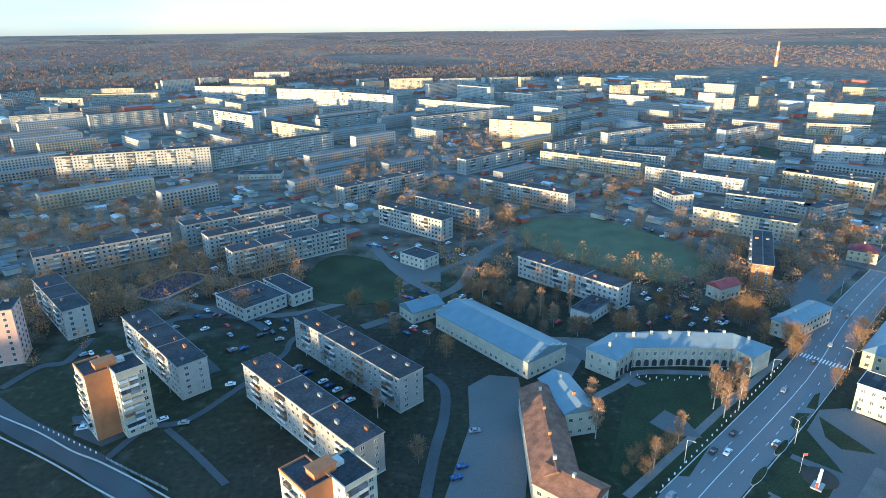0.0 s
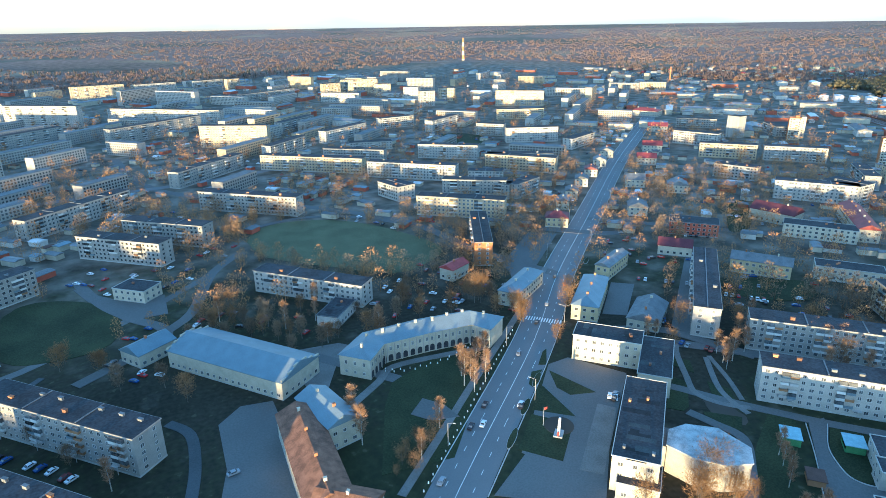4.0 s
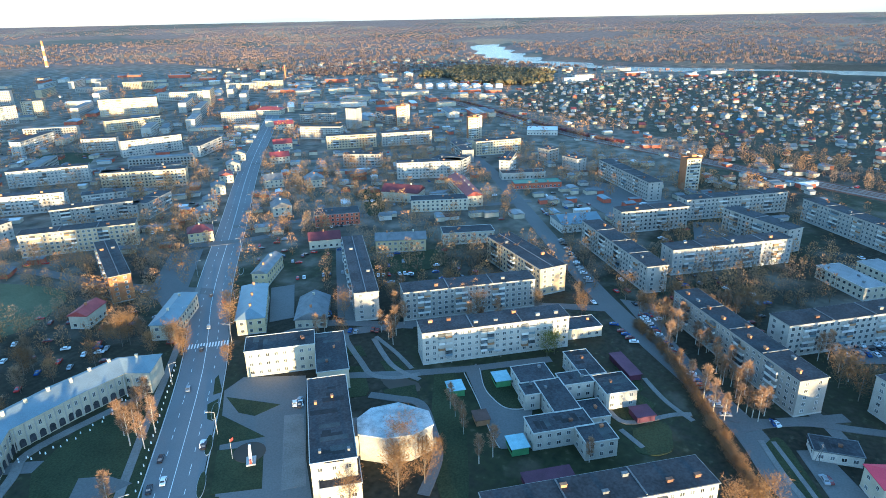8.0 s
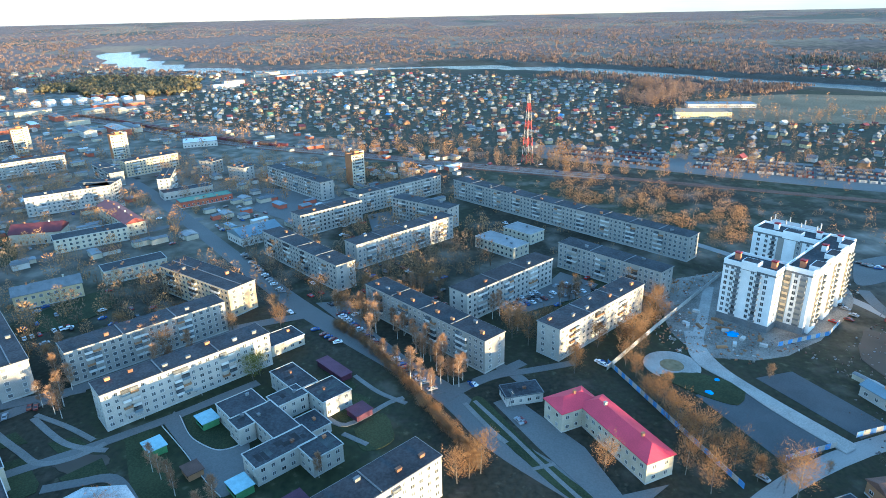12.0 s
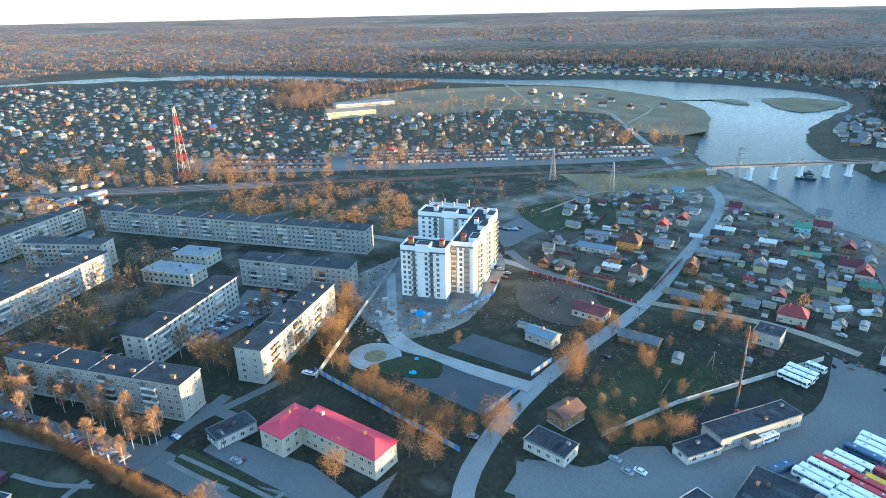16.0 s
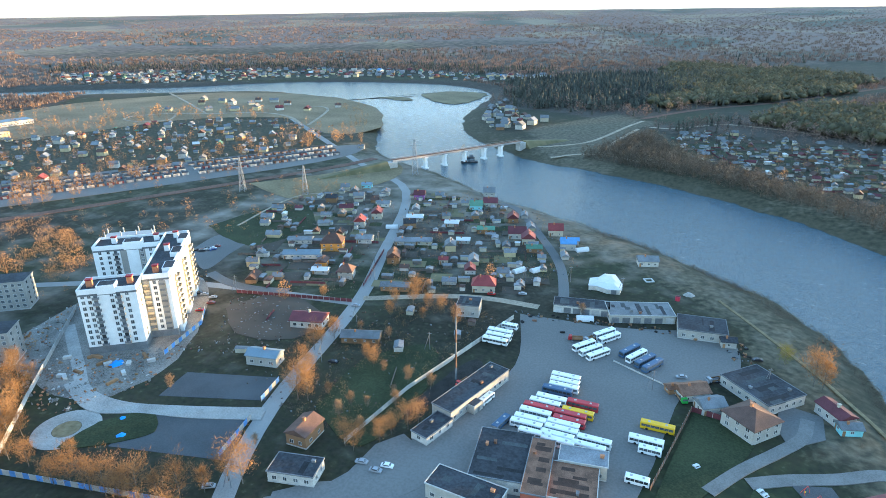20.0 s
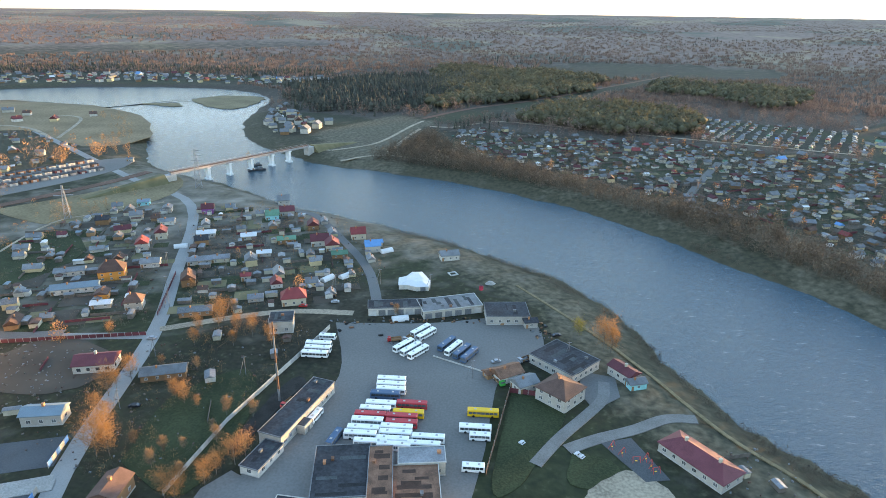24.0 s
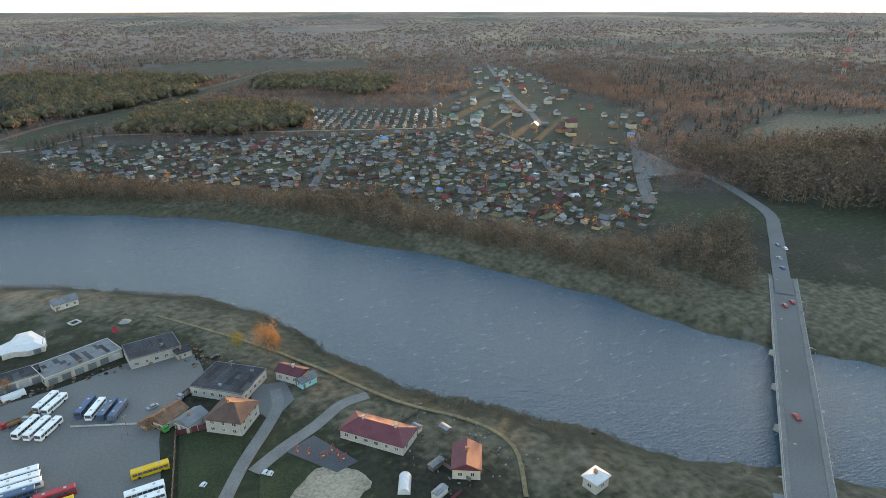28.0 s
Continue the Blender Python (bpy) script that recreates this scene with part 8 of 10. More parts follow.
def round_hall():
    root = thing("round_hall", 161, 112, 0, 0, "many-sided cream concert hall with pale grey roof", "building")
    ring = [(-11, 6), (-9, -3), (-4, -10), (4, -14), (10, -9), (10, 3), (3, 10), (-4, 11)]
    n, h = len(ring), 10.5
    m = Mesh().add([(x, y, -0.5) for x, y in ring] + [(x, y, h) for x, y in ring], [(k, (k + 1) % n, n + (k + 1) % n, n + k) for k in range(n)])
    part("wall", m, "hall_wall", root)
    part("roof", Mesh().add([(x * 1.03, y * 1.03, h) for x, y in ring] + [(0, -1, h + 0.25)] + [(x * 1.03, y * 1.03, h - 0.5) for x, y in ring],
                            [(k, (k + 1) % n, n) for k in range(n)] + [(n + 1 + k, n + 1 + (k + 1) % n, (k + 1) % n, k) for k in range(n)]), "hall_roof", root, "pale bluish weathered roof")
    for k in (1, 2, 3):
        (ax, ay), (bx, by) = ring[k], ring[k + 1]
        a = math.degrees(math.atan2(by - ay, bx - ax))
        for u in (0.3, 0.5, 0.7):
            part("slot_window", Mesh().box(-0.25, 0.25, -0.06, 0.05, 2.2, 7.6), "glass", root, at=pose(ax + (bx - ax) * u, ay + (by - ay) * u, 0, 0, 0, a))
    part("foyer", Mesh().box(-5.5, 4.5, -4.5, 4.5, -0.4, 8.0), "hall_wall", root, at=pose(-5.5, 11.5, 0, 0, 0, 38.5))
    part("entrance", Mesh().box(-1.5, 1.5, -1.6, 0.2, 0, 3.0), "slate", root, at=pose(7.5, -12.0, 0, 0, 0, 40))
    part("foyer_roof", Mesh().box(-5.8, 4.8, -4.8, 4.8, 8.0, 8.3, 0, True), "roof_grey", root, at=pose(-5.5, 11.5, 0, 0, 0, 38.5))


round_hall()


def long_bridge():
    """The road bridge over the river, with piers, railings and lamp posts."""
    a, b = Vector((-126, -66, 0)), Vector((-262, -170, 0))
    d = b - a
    ln, ang = d.length, math.degrees(math.atan2(d.y, d.x))
    root = thing("road_bridge", a.x, a.y, ang, 0, "long straight concrete road bridge with railings and piers in the river", "bridge")
    part("deck", Mesh().box(-12, ln + 25, -7.2, 7.2, -1.6, 0.0, 0, True), "concrete", root)
    part("carriageway", Mesh().box(-12, ln + 25, -5.2, 5.2, 0.0, 0.12), "old_asphalt", root, "grey asphalt carriageway")
    for s in (-1, 1):
        part("footway", Mesh().box(-12, ln + 25, s * 6.2 - 0.95, s * 6.2 + 0.95, 0.0, 0.25), "paving", root)
        rail = part("railing", Mesh().box(-12, ln + 25, s * 7.05 - 0.04, s * 7.05 + 0.04, 1.15, 1.25, 0, True).box(-12, ln + 25, s * 7.05 - 0.03, s * 7.05 + 0.03, 0.7, 0.76, 0, True), "steel", root)
        post = Mesh().box(-0.06, 0.06, -0.06, 0.06, 0.2, 1.2).data("post", ["concrete"])
        for k in range(60):
            part("post", post, "", rail, at=pose(-10 + k * 3.4, s * 7.05, 0))
    for k in range(5):
        p = Mesh().box(-1.4, 1.4, -5.5, 5.5, -9, -1.6, 0, True)
        p.add([(-1.4, 5.5, -9), (1.4, 5.5, -9), (0, 8.5, -9), (-1.4, 5.5, -3.5), (1.4, 5.5, -3.5), (0, 8.0, -3.5)], [(0, 1, 4, 3), (1, 2, 5, 4), (2, 0, 3, 5), (3, 4, 5)])
        p.add([(-1.4, -5.5, -9), (1.4, -5.5, -9), (0, -8.5, -9), (-1.4, -5.5, -3.5), (1.4, -5.5, -3.5), (0, -8.0, -3.5)], [(1, 0, 3, 4), (2, 1, 4, 5), (0, 2, 5, 3), (4, 3, 5)])
        part("pier", p, "concrete", root, at=pose(22 + k * 30, 0, 0))
    for k in range(8):
        s = 1 if k % 2 else -1
        q = part("lamp_post", Mesh().tube((0, 0, 0.2), (0, 0, 8.5), 0.1, 0.06, 6).tube((0, 0, 8.4), (0, -s * 1.8, 8.9), 0.05, 0.04, 5), "steel", root, at=pose(k * 24, s * 6.9, 0))
        part("lamp_head", Mesh().box(-0.2, 0.2, -s * 1.8 - 0.4, -s * 1.8 + 0.4, 8.8, 8.98, 0, True), "concrete", q)


long_bridge()
ribbon("road", [(-262, -170), (-300, -200), (-345, -235), (-386, -274), (-430, -366), (-417, -397), (-449, -463)], 9, "old_asphalt", 0.2, "road leaving the bridge", "road")


def far_bridge():
    a, b = Vector((320, -491, 0)), Vector((252, -602, 0))
    d = b - a
    ln, ang = d.length, math.degrees(math.atan2(d.y, d.x))
    root = thing("rail_bridge", a.x, a.y, ang, 0, "low girder bridge on white piers across the river", "bridge")
    part("girder", Mesh().box(-14, ln + 8, -2.6, 2.6, 5.4, 7.2, 0, True), "steel", root, "grey steel girder")
    part("track_bed", Mesh().box(-14, ln + 8, -2.2, 2.2, 7.2, 7.5), "rail_gravel", root)
    for s in (-1, 1):
        rail = part("railing", Mesh().box(-14, ln + 8, s * 2.5 - 0.05, s * 2.5 + 0.05, 8.4, 8.52, 0, True), "steel", root)
        part("post", Mesh().box(-0.06, 0.06, s * 2.5 - 0.06, s * 2.5 + 0.06, 7.2, 8.4), "steel", rail, at=pose(0, 0, 0))
    for u in (22, 44, 68, 92, 113):
        part("pier", Mesh().box(-1.3, 1.3, -2.6, 2.6, -9, 4.4).box(-1.8, 1.8, -3.2, 3.2, 4.4, 5.4).box(-2.0, 2.0, -3.6, 3.6, -9, -4.6), "render_white", root, "white concrete pier", at=pose(u, 0, 0))
    part("abutment", Mesh().box(-22, -10, -3.6, 3.6, -3, 5.4), "concrete", root)
    part("abutment", Mesh().box(ln + 6, ln + 16, -3.6, 3.6, -3, 5.4), "concrete", root)
    w = (b - a).normalized()
    for end, way, run in ((a - w * 20, -w, 70), (b + w * 14, w, 62)):
        # earth ramp up to the deck
        bank_ = Mesh()
        side_ = Vector((-way.y, way.x, 0))
        q = [end + side_ * 10, end - side_ * 10, end - side_ * 3 + Vector((0, 0, 6.8)), end + side_ * 3 + Vector((0, 0, 6.8))]
        f = [end + way * run + side_ * 6, end + way * run - side_ * 6, end + way * run - side_ * 3 + Vector((0, 0, 0.4)), end + way * run + side_ * 3 + Vector((0, 0, 0.4))]
        bank_.add([tuple(p + Vector((0, 0, -0.6 if k in (0, 1) else 0))) for k, p in enumerate(q)] + [tuple(p + Vector((0, 0, -0.6 if k in (0, 1) else 0))) for k, p in enumerate(f)], [(0, 3, 2, 1), (3, 7, 6, 2), (0, 4, 7, 3), (1, 2, 6, 5)])
        tagged(part("embankment", bank_, "field"), "grassy earth ramp up to the girder bridge", "embankment", kind="structure")


far_bridge()


def barge(x, y, ang, L, W):
    root = thing("work_barge", x, y, ang, WATER_Z, "dark rusty work barge moored by the bridge pier", "barge")
    part("hull", Mesh().add([(-L / 2 + 1, -W / 2 + 0.4, -0.5), (L / 2 - 1.5, -W / 2 + 0.4, -0.5), (L / 2 - 1.5, W / 2 - 0.4, -0.5), (-L / 2 + 1, W / 2 - 0.4, -0.5), (-L / 2, -W / 2, 1.1), (L / 2, -W / 2, 1.1), (L / 2, W / 2, 1.1), (-L / 2, W / 2, 1.1)],
                            [(4, 5, 6, 7), (0, 1, 5, 4), (1, 2, 6, 5), (2, 3, 7, 6), (3, 0, 4, 7)]), "roof_dark", root)
    part("deck_house", Mesh().box(-L * 0.3, -L * 0.05, -W * 0.3, W * 0.3, 1.1, 3.4), "slate", root)
    part("winch", Mesh().tube((L * 0.2, -1, 1.9), (L * 0.2, 1, 1.9), 0.6, 0.6, 8).box(L * 0.2 - 0.8, L * 0.2 + 0.8, -1.3, -1.0, 1.1, 2.2).box(L * 0.2 - 0.8, L * 0.2 + 0.8, 1.0, 1.3, 1.1, 2.2), "rust", root)
    for k in range(6):
        u = -L / 2 + 0.6 + k * (L - 1.2) / 5
        part("bollard", Mesh().tube((u, W / 2 - 0.4, 1.1), (u, W / 2 - 0.4, 1.7), 0.15, 0.2, 6), "rust", root)


barge(279, -549, 30, 17, 6)
barge(287, -566, 34, 12, 5)


def lattice_mast(x, y, h, w, label, stripes=True, name="radio_mast", arms=0):
    root = thing(name, x, y, 25, float(land(np.array([x]), np.array([y]))[0]), label, "mast")
    sections = 8
    for k in range(sections):
        z0, z1 = h * k / sections, h * (k + 1) / sections
        r0, r1 = w * (1 - 0.82 * k / sections), w * (1 - 0.82 * (k + 1) / sections)
        m = Mesh()
        cs = ((1, 1), (-1, 1), (-1, -1), (1, -1))
        for i, (sx, sy) in enumerate(cs):
            tx, ty = cs[(i + 1) % 4]
            m.tube((sx * r0, sy * r0, z0), (sx * r1, sy * r1, z1), 0.22, 0.2, 4)
            m.tube((sx * r0, sy * r0, z0), (tx * r1, ty * r1, z1), 0.12, 0.12, 3)
            m.tube((tx * r0, ty * r0, z0), (sx * r1, sy * r1, z1), 0.12, 0.12, 3)
        part("section", m, "steel" if not stripes else "signal_red" if k % 2 == 0 else "white", root)
    for k in range(arms):
        part("cross_arm", Mesh().box(-6 + k, 6 - k, -0.2, 0.2, h * 0.7 + k * 4, h * 0.7 + k * 4 + 0.4, 0, True), "steel", root)


lattice_mast(613, -108, 66, 4.0, "red and white lattice radio mast")
lattice_mast(294, -463, 32, 2.6, "rusty steel pylon by the river", False, "pylon", 3)
lattice_mast(345, -372, 24, 2.0, "small rusty steel pylon", False, "pylon", 2)
lattice_mast(400, -360, 28, 2.2, "rusty steel pylon on the meadow", False, "pylon", 2)
lattice_mast(-1292, -762, 108, 3.5, "tall red and white mast on the horizon")


def stack(x, y, h, r, label, bands):
    root = thing("chimney_stack", x, y, 0, 0, label, "chimney")
    for k in range(6):
        part("band", Mesh().tube((0, 0, h * k / 6), (0, 0, h * (k + 1) / 6), r * (1 - 0.07 * k), r * (1 - 0.07 * (k + 1)), 14), bands[k % 2], root)


stack(1270, 1996, 88, 5.5, "tall white and red banded boiler-house chimney", ("white", "chimney_brick"))
stack(122, -180, 34, 0.45, "thin dark boiler flue on the yard's edge", ("slate", "rust"))
stack(1260, 1060, 34, 2.2, "orange brick factory chimney", ("chimney_brick", "brick"))
tank = Mesh().tube((0, 0, 0), (0, 0, 9), 7.5, 7.5, 14).tube((0, 0, 9), (0, 0, 10.2), 7.5, 0.5, 14).data("tank_shell", ["tin_white"])
for k in range(14):
    root = thing("oil_tank", 1165 + (k % 2) * 22 + k * 2.5, 640 - k * 12, 0, 0, "white cylindrical oil tank", "tank", "oil depot tanks")
    part("tank_shell", tank, "", root)

# railway, embankment and garages
RAIL = RAIL_LINE
ribbon("railway", RAIL[:6], 26, "rail_gravel", 0.10, "broad railway bed of brown gravel", "railway")
ribbon("railway", RAIL[4:], 9, "rail_gravel", 0.10, "railway bed of brown gravel leading to the bridge", "railway")
for off in (-9, -6.5, -2, 2, 6.5):
    q = np.array(smooth_line(RAIL[:6], 5))
    tg = np.gradient(q, axis=0)
    tg /= np.hypot(tg[:, 0], tg[:, 1])[:, None]
    for s in (-0.76, 0.76):
        ribbon("rail", [tuple(p) for p in q + np.stack([-tg[:, 1], tg[:, 0]], -1) * (off + s)], 0.16, "steel", 0.3, "steel rail", "rail", smooth=False)
wagon = Mesh().box(-6.6, 6.6, -1.5, 1.5, 1.1, 3.6, 0, True).box(-6.2, 6.2, -1.2, 1.2, 0.4, 1.1, 0)
WAGON = wagon.data("wagon_body", ["rust"])
WRED = wagon.data("wagon_body", ["maroon"])
for off, lo, n in ((9.5, 0.28, 34), (4.3, 0.42, 22)):
    line_ = np.array(smooth_line(RAIL[:6], 12))
    seg = np.hypot(*np.diff(line_, axis=0).T)
    run = np.concatenate([[0], np.cumsum(seg)])
    for k in range(n):
        s = lo * run[-1] + k * 14.2
        if s > run[-1] - 20:
            break
        x, y = np.interp(s, run, line_[:, 0]), np.interp(s, run, line_[:, 1])
        x2, y2 = np.interp(s + 4, run, line_[:, 0]), np.interp(s + 4, run, line_[:, 1])
        a = math.atan2(y2 - y, x2 - x)
        root = new("goods_wagon", WAGON if k % 3 else WRED)
        root.matrix_basis = pose(x - math.sin(a) * off, y + math.cos(a) * off, 0.2, 0, 0, math.degrees(a))
        tagged(root, "rust-red open goods wagon on the rails", "wagon", "goods train")


def garage_row(x0, y0, x1, y1, n):
    d = Vector((x1 - x0, y1 - y0))
    root = thing("garage_row", x0, y0, math.degrees(math.atan2(d.y, d.x)), 0, "row of small brick lock-up garages with flat roofs", "garages", "garage rows")
    w = d.length / n
    for k in range(n):
        part("garage", GARAGES[HRND.choices(range(4), (4, 3, 2, 1.2))[0]], "", root, at=pose((k + 0.5) * w, 0, HRND.uniform(-0.15, 0.1)))


GARAGES = []
for wall in ("rust", "plaster", "roof_grey", "maroon"):
    GARAGES.append(Mesh().box(-2.85, 2.85, -3, 3, -0.4, 2.6, 0).box(-2.95, 2.95, -3.2, 3.2, 2.6, 2.8, 1, True).box(-1.3, 1.3, -3.05, -2.98, 0, 2.2, 2).box(-1.3, 1.3, 2.98, 3.05, 0, 2.2, 2).data("garage", [wall, "roof_dark", "steel"]))
patch("garage_ground", [(628, -128), (690, -160), (446, -530), (396, -494), (488, -325)], "yard_asphalt", 0.05, "dusty grey lanes between the lock-up garages", "yard", 1.0)
for x0, y0, x1, y1, n in ((684, -158, 613, -255, 16), (665, -148, 594, -243, 16), (643, -138, 571, -232, 16), (598, -273, 513, -400, 20), (584, -265, 500, -393, 20), (569, -255, 486, -384, 20),
                          (512, -405, 435, -535, 18), (496, -397, 420, -520, 18), (480, -388, 406, -507, 18)):
    garage_row(x0, y0, x1, y1, n)


# ---- fences, hedge, courts ----
def fence(x0, y0, x1, y1, h, mats, label, step=2.5):
    d = Vector((x1 - x0, y1 - y0))
    n = max(1, int(d.length / step))
    w = d.length / n
    z = float(land(np.array([(x0 + x1) / 2]), np.array([(y0 + y1) / 2]))[0])
    root = thing("fence", x0, y0, math.degrees(math.atan2(d.y, d.x)), z, label, "fence")
    panels = [Mesh().box(0.04, w - 0.04, -0.05, 0.05, -0.2, h, 0, True).data("panel", [m_]) for m_ in mats]
    post = Mesh().box(-0.09, 0.09, -0.09, 0.09, -0.2, h + 0.12).data("post", ["concrete"])
    for k in range(n):
        part("panel", panels[k % len(panels)], "", root, at=pose(k * w, 0, 0))
        part("post", post, "", root, at=pose(k * w, 0, 0))


BLUE = "blue and white corrugated site fence"
for a, b, c, d in ((239, -66, 201, -75), (201, -75, 163, -84), (174, -104, 179, -125), (183, -135, 186, -149), (245, -144, 252, -172), (252, -172, 262, -184)):
    fence(a, b, c, d, 2.2, ("blue_paint", "white"), BLUE)
for a, b, c, d in ((234, -64, 267, -98), (267, -98, 322, -157)):
    fence(a, b, c, d, 2.4, ("concrete",), "pale concrete panel fence", 4)
for a, b, c, d in ((136, -165, 119, -239), (140, -128, 136, -165)):
    fence(a, b, c, d, 2.2, ("concrete", "plaster"), "grey concrete yard fence", 4)
fence(35, -197, 42, -149, 2.2, ("rust",), "rusty steel sheet fence", 3)
fence(24, -196, 35, -197, 2.2, ("maroon",), "maroon steel sheet fence", 3)
for a, b, c, d in ((200, -222, 262, -206), (205, -240, 222, -290)):
    fence(a, b, c, d, 1.8, ("maroon",), "dark red metal garden fence", 3)

hedge = random.Random(3)
line_ = smooth_line([(285, 51), (265, 36), (235, 21), (203, 6), (181, -4)], 12)
for a in line_:
    for k in range(3):
        tree(a[0] + hedge.uniform(-1.3, 1.3), a[1] + hedge.uniform(-1.3, 1.3), "bush", 1.05)


def boards_court(x, y, ang):
    root = thing("ice_rink_court", x, y, ang, 0, "dark blue sports rink inside white boards", "sports court")
    pts = [(-20 + 5, -12), (15, -12), (20, -7), (20, 7), (15, 12), (-15, 12), (-20, 7), (-20, -7)]
    n = len(pts)
    part("surface", Mesh().add([(a, b, 0.12) for a, b in pts], [tuple(range(n))]), "blue_court", root)
    for k in range(n):
        (a, b), (c, d) = pts[k], pts[(k + 1) % n]
        ln = math.hypot(c - a, d - b)
        part("board", Mesh().box(0, ln, -0.08, 0.08, 0, 1.25), "white", root, at=pose(a, b, 0, 0, 0, math.degrees(math.atan2(d - b, c - a))))


plain("blue_court", (0.035, 0.045, 0.10), 0.8, 0.2, 0.2)
boards_court(-127, 347, 60)


def ring_plaza():
    root = thing("ring_plaza", 235, -92, 0, 0, "round paved plaza ring with a grassy middle", "plaza")
    n = 36
    out = [(11.5 * math.cos(2 * math.pi * k / n), 11.5 * math.sin(2 * math.pi * k / n)) for k in range(n)]
    m = Mesh().add([(x, y, 0.14) for x, y in out] + [(x * 0.42, y * 0.42, 0.14) for x, y in out], [(k, (k + 1) % n, n + (k + 1) % n, n + k) for k in range(n)])
    part("paved_ring", m, "pale_gravel", root)
    part("middle_bed", Mesh().add([(x * 0.41, y * 0.41, 0.16) for x, y in out], [tuple(range(n))]), "dry_grass", root)


ring_plaza()
for pts, words in (([(570, -991), (519, -932), (460, -908), (451, -979), (467, -1044), (534, -1050)], "low tawny river island with grass"), ([(624, -938), (571, -917), (545, -924), (572, -945)], "narrow gravel shoal in the river")):
    patch("island", pts, "dry_grass", WATER_Z + 0.7, words, "island", 4)
ribbon("path", [(262, -112), (238, -105), (220, -112), (200, -118), (176, -128)], 5, "pale_gravel", 0.10, "pale concrete path between the courts", "path")
patch("lawn", [(228, -100), (216, -112), (205, -104), (215, -92), (228, -84)], "lawn", 0.07, "small green lawn beside the ring", "lawn", 0.3)
for x, y, r in ((258, -130, 3.0), (214, -98, 2.2), (222, -105, 1.5)):
    q = Mesh()
    ring = [(r * random.uniform(0.7, 1.2) * math.cos(k), r * random.uniform(0.7, 1.2) * math.sin(k), 0.1) for k in np.linspace(0, 5.6, 9)]
    q.add(ring + [(0, 0, 0.7)], [(k, (k + 1) % 9, 9) for k in range(9)])
    tagged(part("tarpaulin", q, "tarp", at=pose(x, y, 0.1)), "crumpled bright blue tarpaulin on the ground", "tarpaulin")


# ---- kindergarten pavilions, kiosks ----
def pavilion(x, y, ang, L, W, h, wall, roof, label):
    root = thing("pavilion", x, y, ang, 0, label, "pavilion")
    part("back_wall", Mesh().box(-L / 2, L / 2, W / 2 - 0.15, W / 2, 0, h), wall, root)
    part("side_wall", Mesh().box(-L / 2, -L / 2 + 0.15, -W / 2, W / 2 - 0.15, 0, h), wall, root)
    part("side_wall", Mesh().box(L / 2 - 0.15, L / 2, -W / 2, W / 2 - 0.15, 0, h), wall, root)
    part("front_rail", Mesh().box(-L / 2 + 0.15, L / 2 - 0.15, -W / 2, -W / 2 + 0.1, 0, 0.9), wall, root)
    part("roof", Mesh().box(-L / 2 - 0.4, L / 2 + 0.4, -W / 2 - 0.4, W / 2 + 0.4, h, h + 0.2, 0, True), roof, root)


pavilion(200, 106, 218.5, 7, 6, 3, "pavilion_green", "pavilion_roof", "green play pavilion with a pale sky-blue roof")
pavilion(214, 92, 218.5, 7, 6, 3, "pavilion_green", "pavilion_roof", "green play pavilion with a pale sky-blue roof")
pavilion(177.5, 72, 218.5, 7, 6, 3, "pavilion_green", "pavilion_roof", "green play pavilion with a pale sky-blue roof")
pavilion(245.0, 48.6, 38.5, 18, 5, 2.6, "plum", "plum", "plum-red play shelter with a dark roof")
pavilion(213.7, 36.5, 38.5, 6.5, 7, 2.6, "plum", "plum", "plum-red play shelter with a dark roof")
pavilion(166.3, 57.6, 128.5, 16, 5.5, 2.6, "plum", "plum", "plum-red play shelter with a dark roof")
pavilion(187, 89.5, 218.5, 6, 5, 2.4, "wood", "brown_roof", "small brown timber shelter by the drive")



# ---- vehicles ----
def car_mesh():
    b = Mesh()
    prof = [(-2.1, 0.35), (-2.1, 0.85), (-1.25, 0.95), (-0.75, 1.42), (0.85, 1.42), (1.55, 0.92), (2.1, 0.82), (2.1, 0.35)]
    n = len(prof)
    v = [(x, y * (0.86 if z > 1.2 else 1.0), z) for y in (-0.86, 0.86) for x, z in prof]
    b.add(v, [tuple(range(n)), tuple(range(2 * n - 1, n - 1, -1))] + [(k + n, k + 1 + n, k + 1, k) if False else (k, k + n, k + 1 + n, k + 1) for k in range(n - 1)])
    g = Mesh()
    for s in (-1, 1):
        g.add([(-1.05, s * 0.875, 0.98), (1.3, s * 0.875, 0.98), (0.78, s * 0.79, 1.36), (-0.7, s * 0.79, 1.36)], [(0, 1, 2, 3) if s < 0 else (3, 2, 1, 0)])
    g.add([(-1.27, -0.7, 1.0), (-0.8, -0.62, 1.41), (-0.8, 0.62, 1.41), (-1.27, 0.7, 1.0)], [(3, 2, 1, 0)])
    g.add([(1.54, -0.7, 0.97), (0.9, -0.62, 1.41), (0.9, 0.62, 1.41), (1.54, 0.7, 0.97)], [(0, 1, 2, 3)])
    w = Mesh().tube((0, -0.1, 0.32), (0, 0.1, 0.32), 0.32, 0.32, 10)
    return b, g, w


cb, cg, cw = car_mesh()
CAR_BODIES = [cb.data("body", ["car_paint_" + c]) for c in "abcdef"]
CAR_GLASS, CAR_WHEEL = cg.data("glazing", ["glass"]), cw.data("wheel", ["tyre"])
CAR_WORDS = ("white", "black", "grey", "red", "dark blue", "dark red")
CRND = random.Random(8)


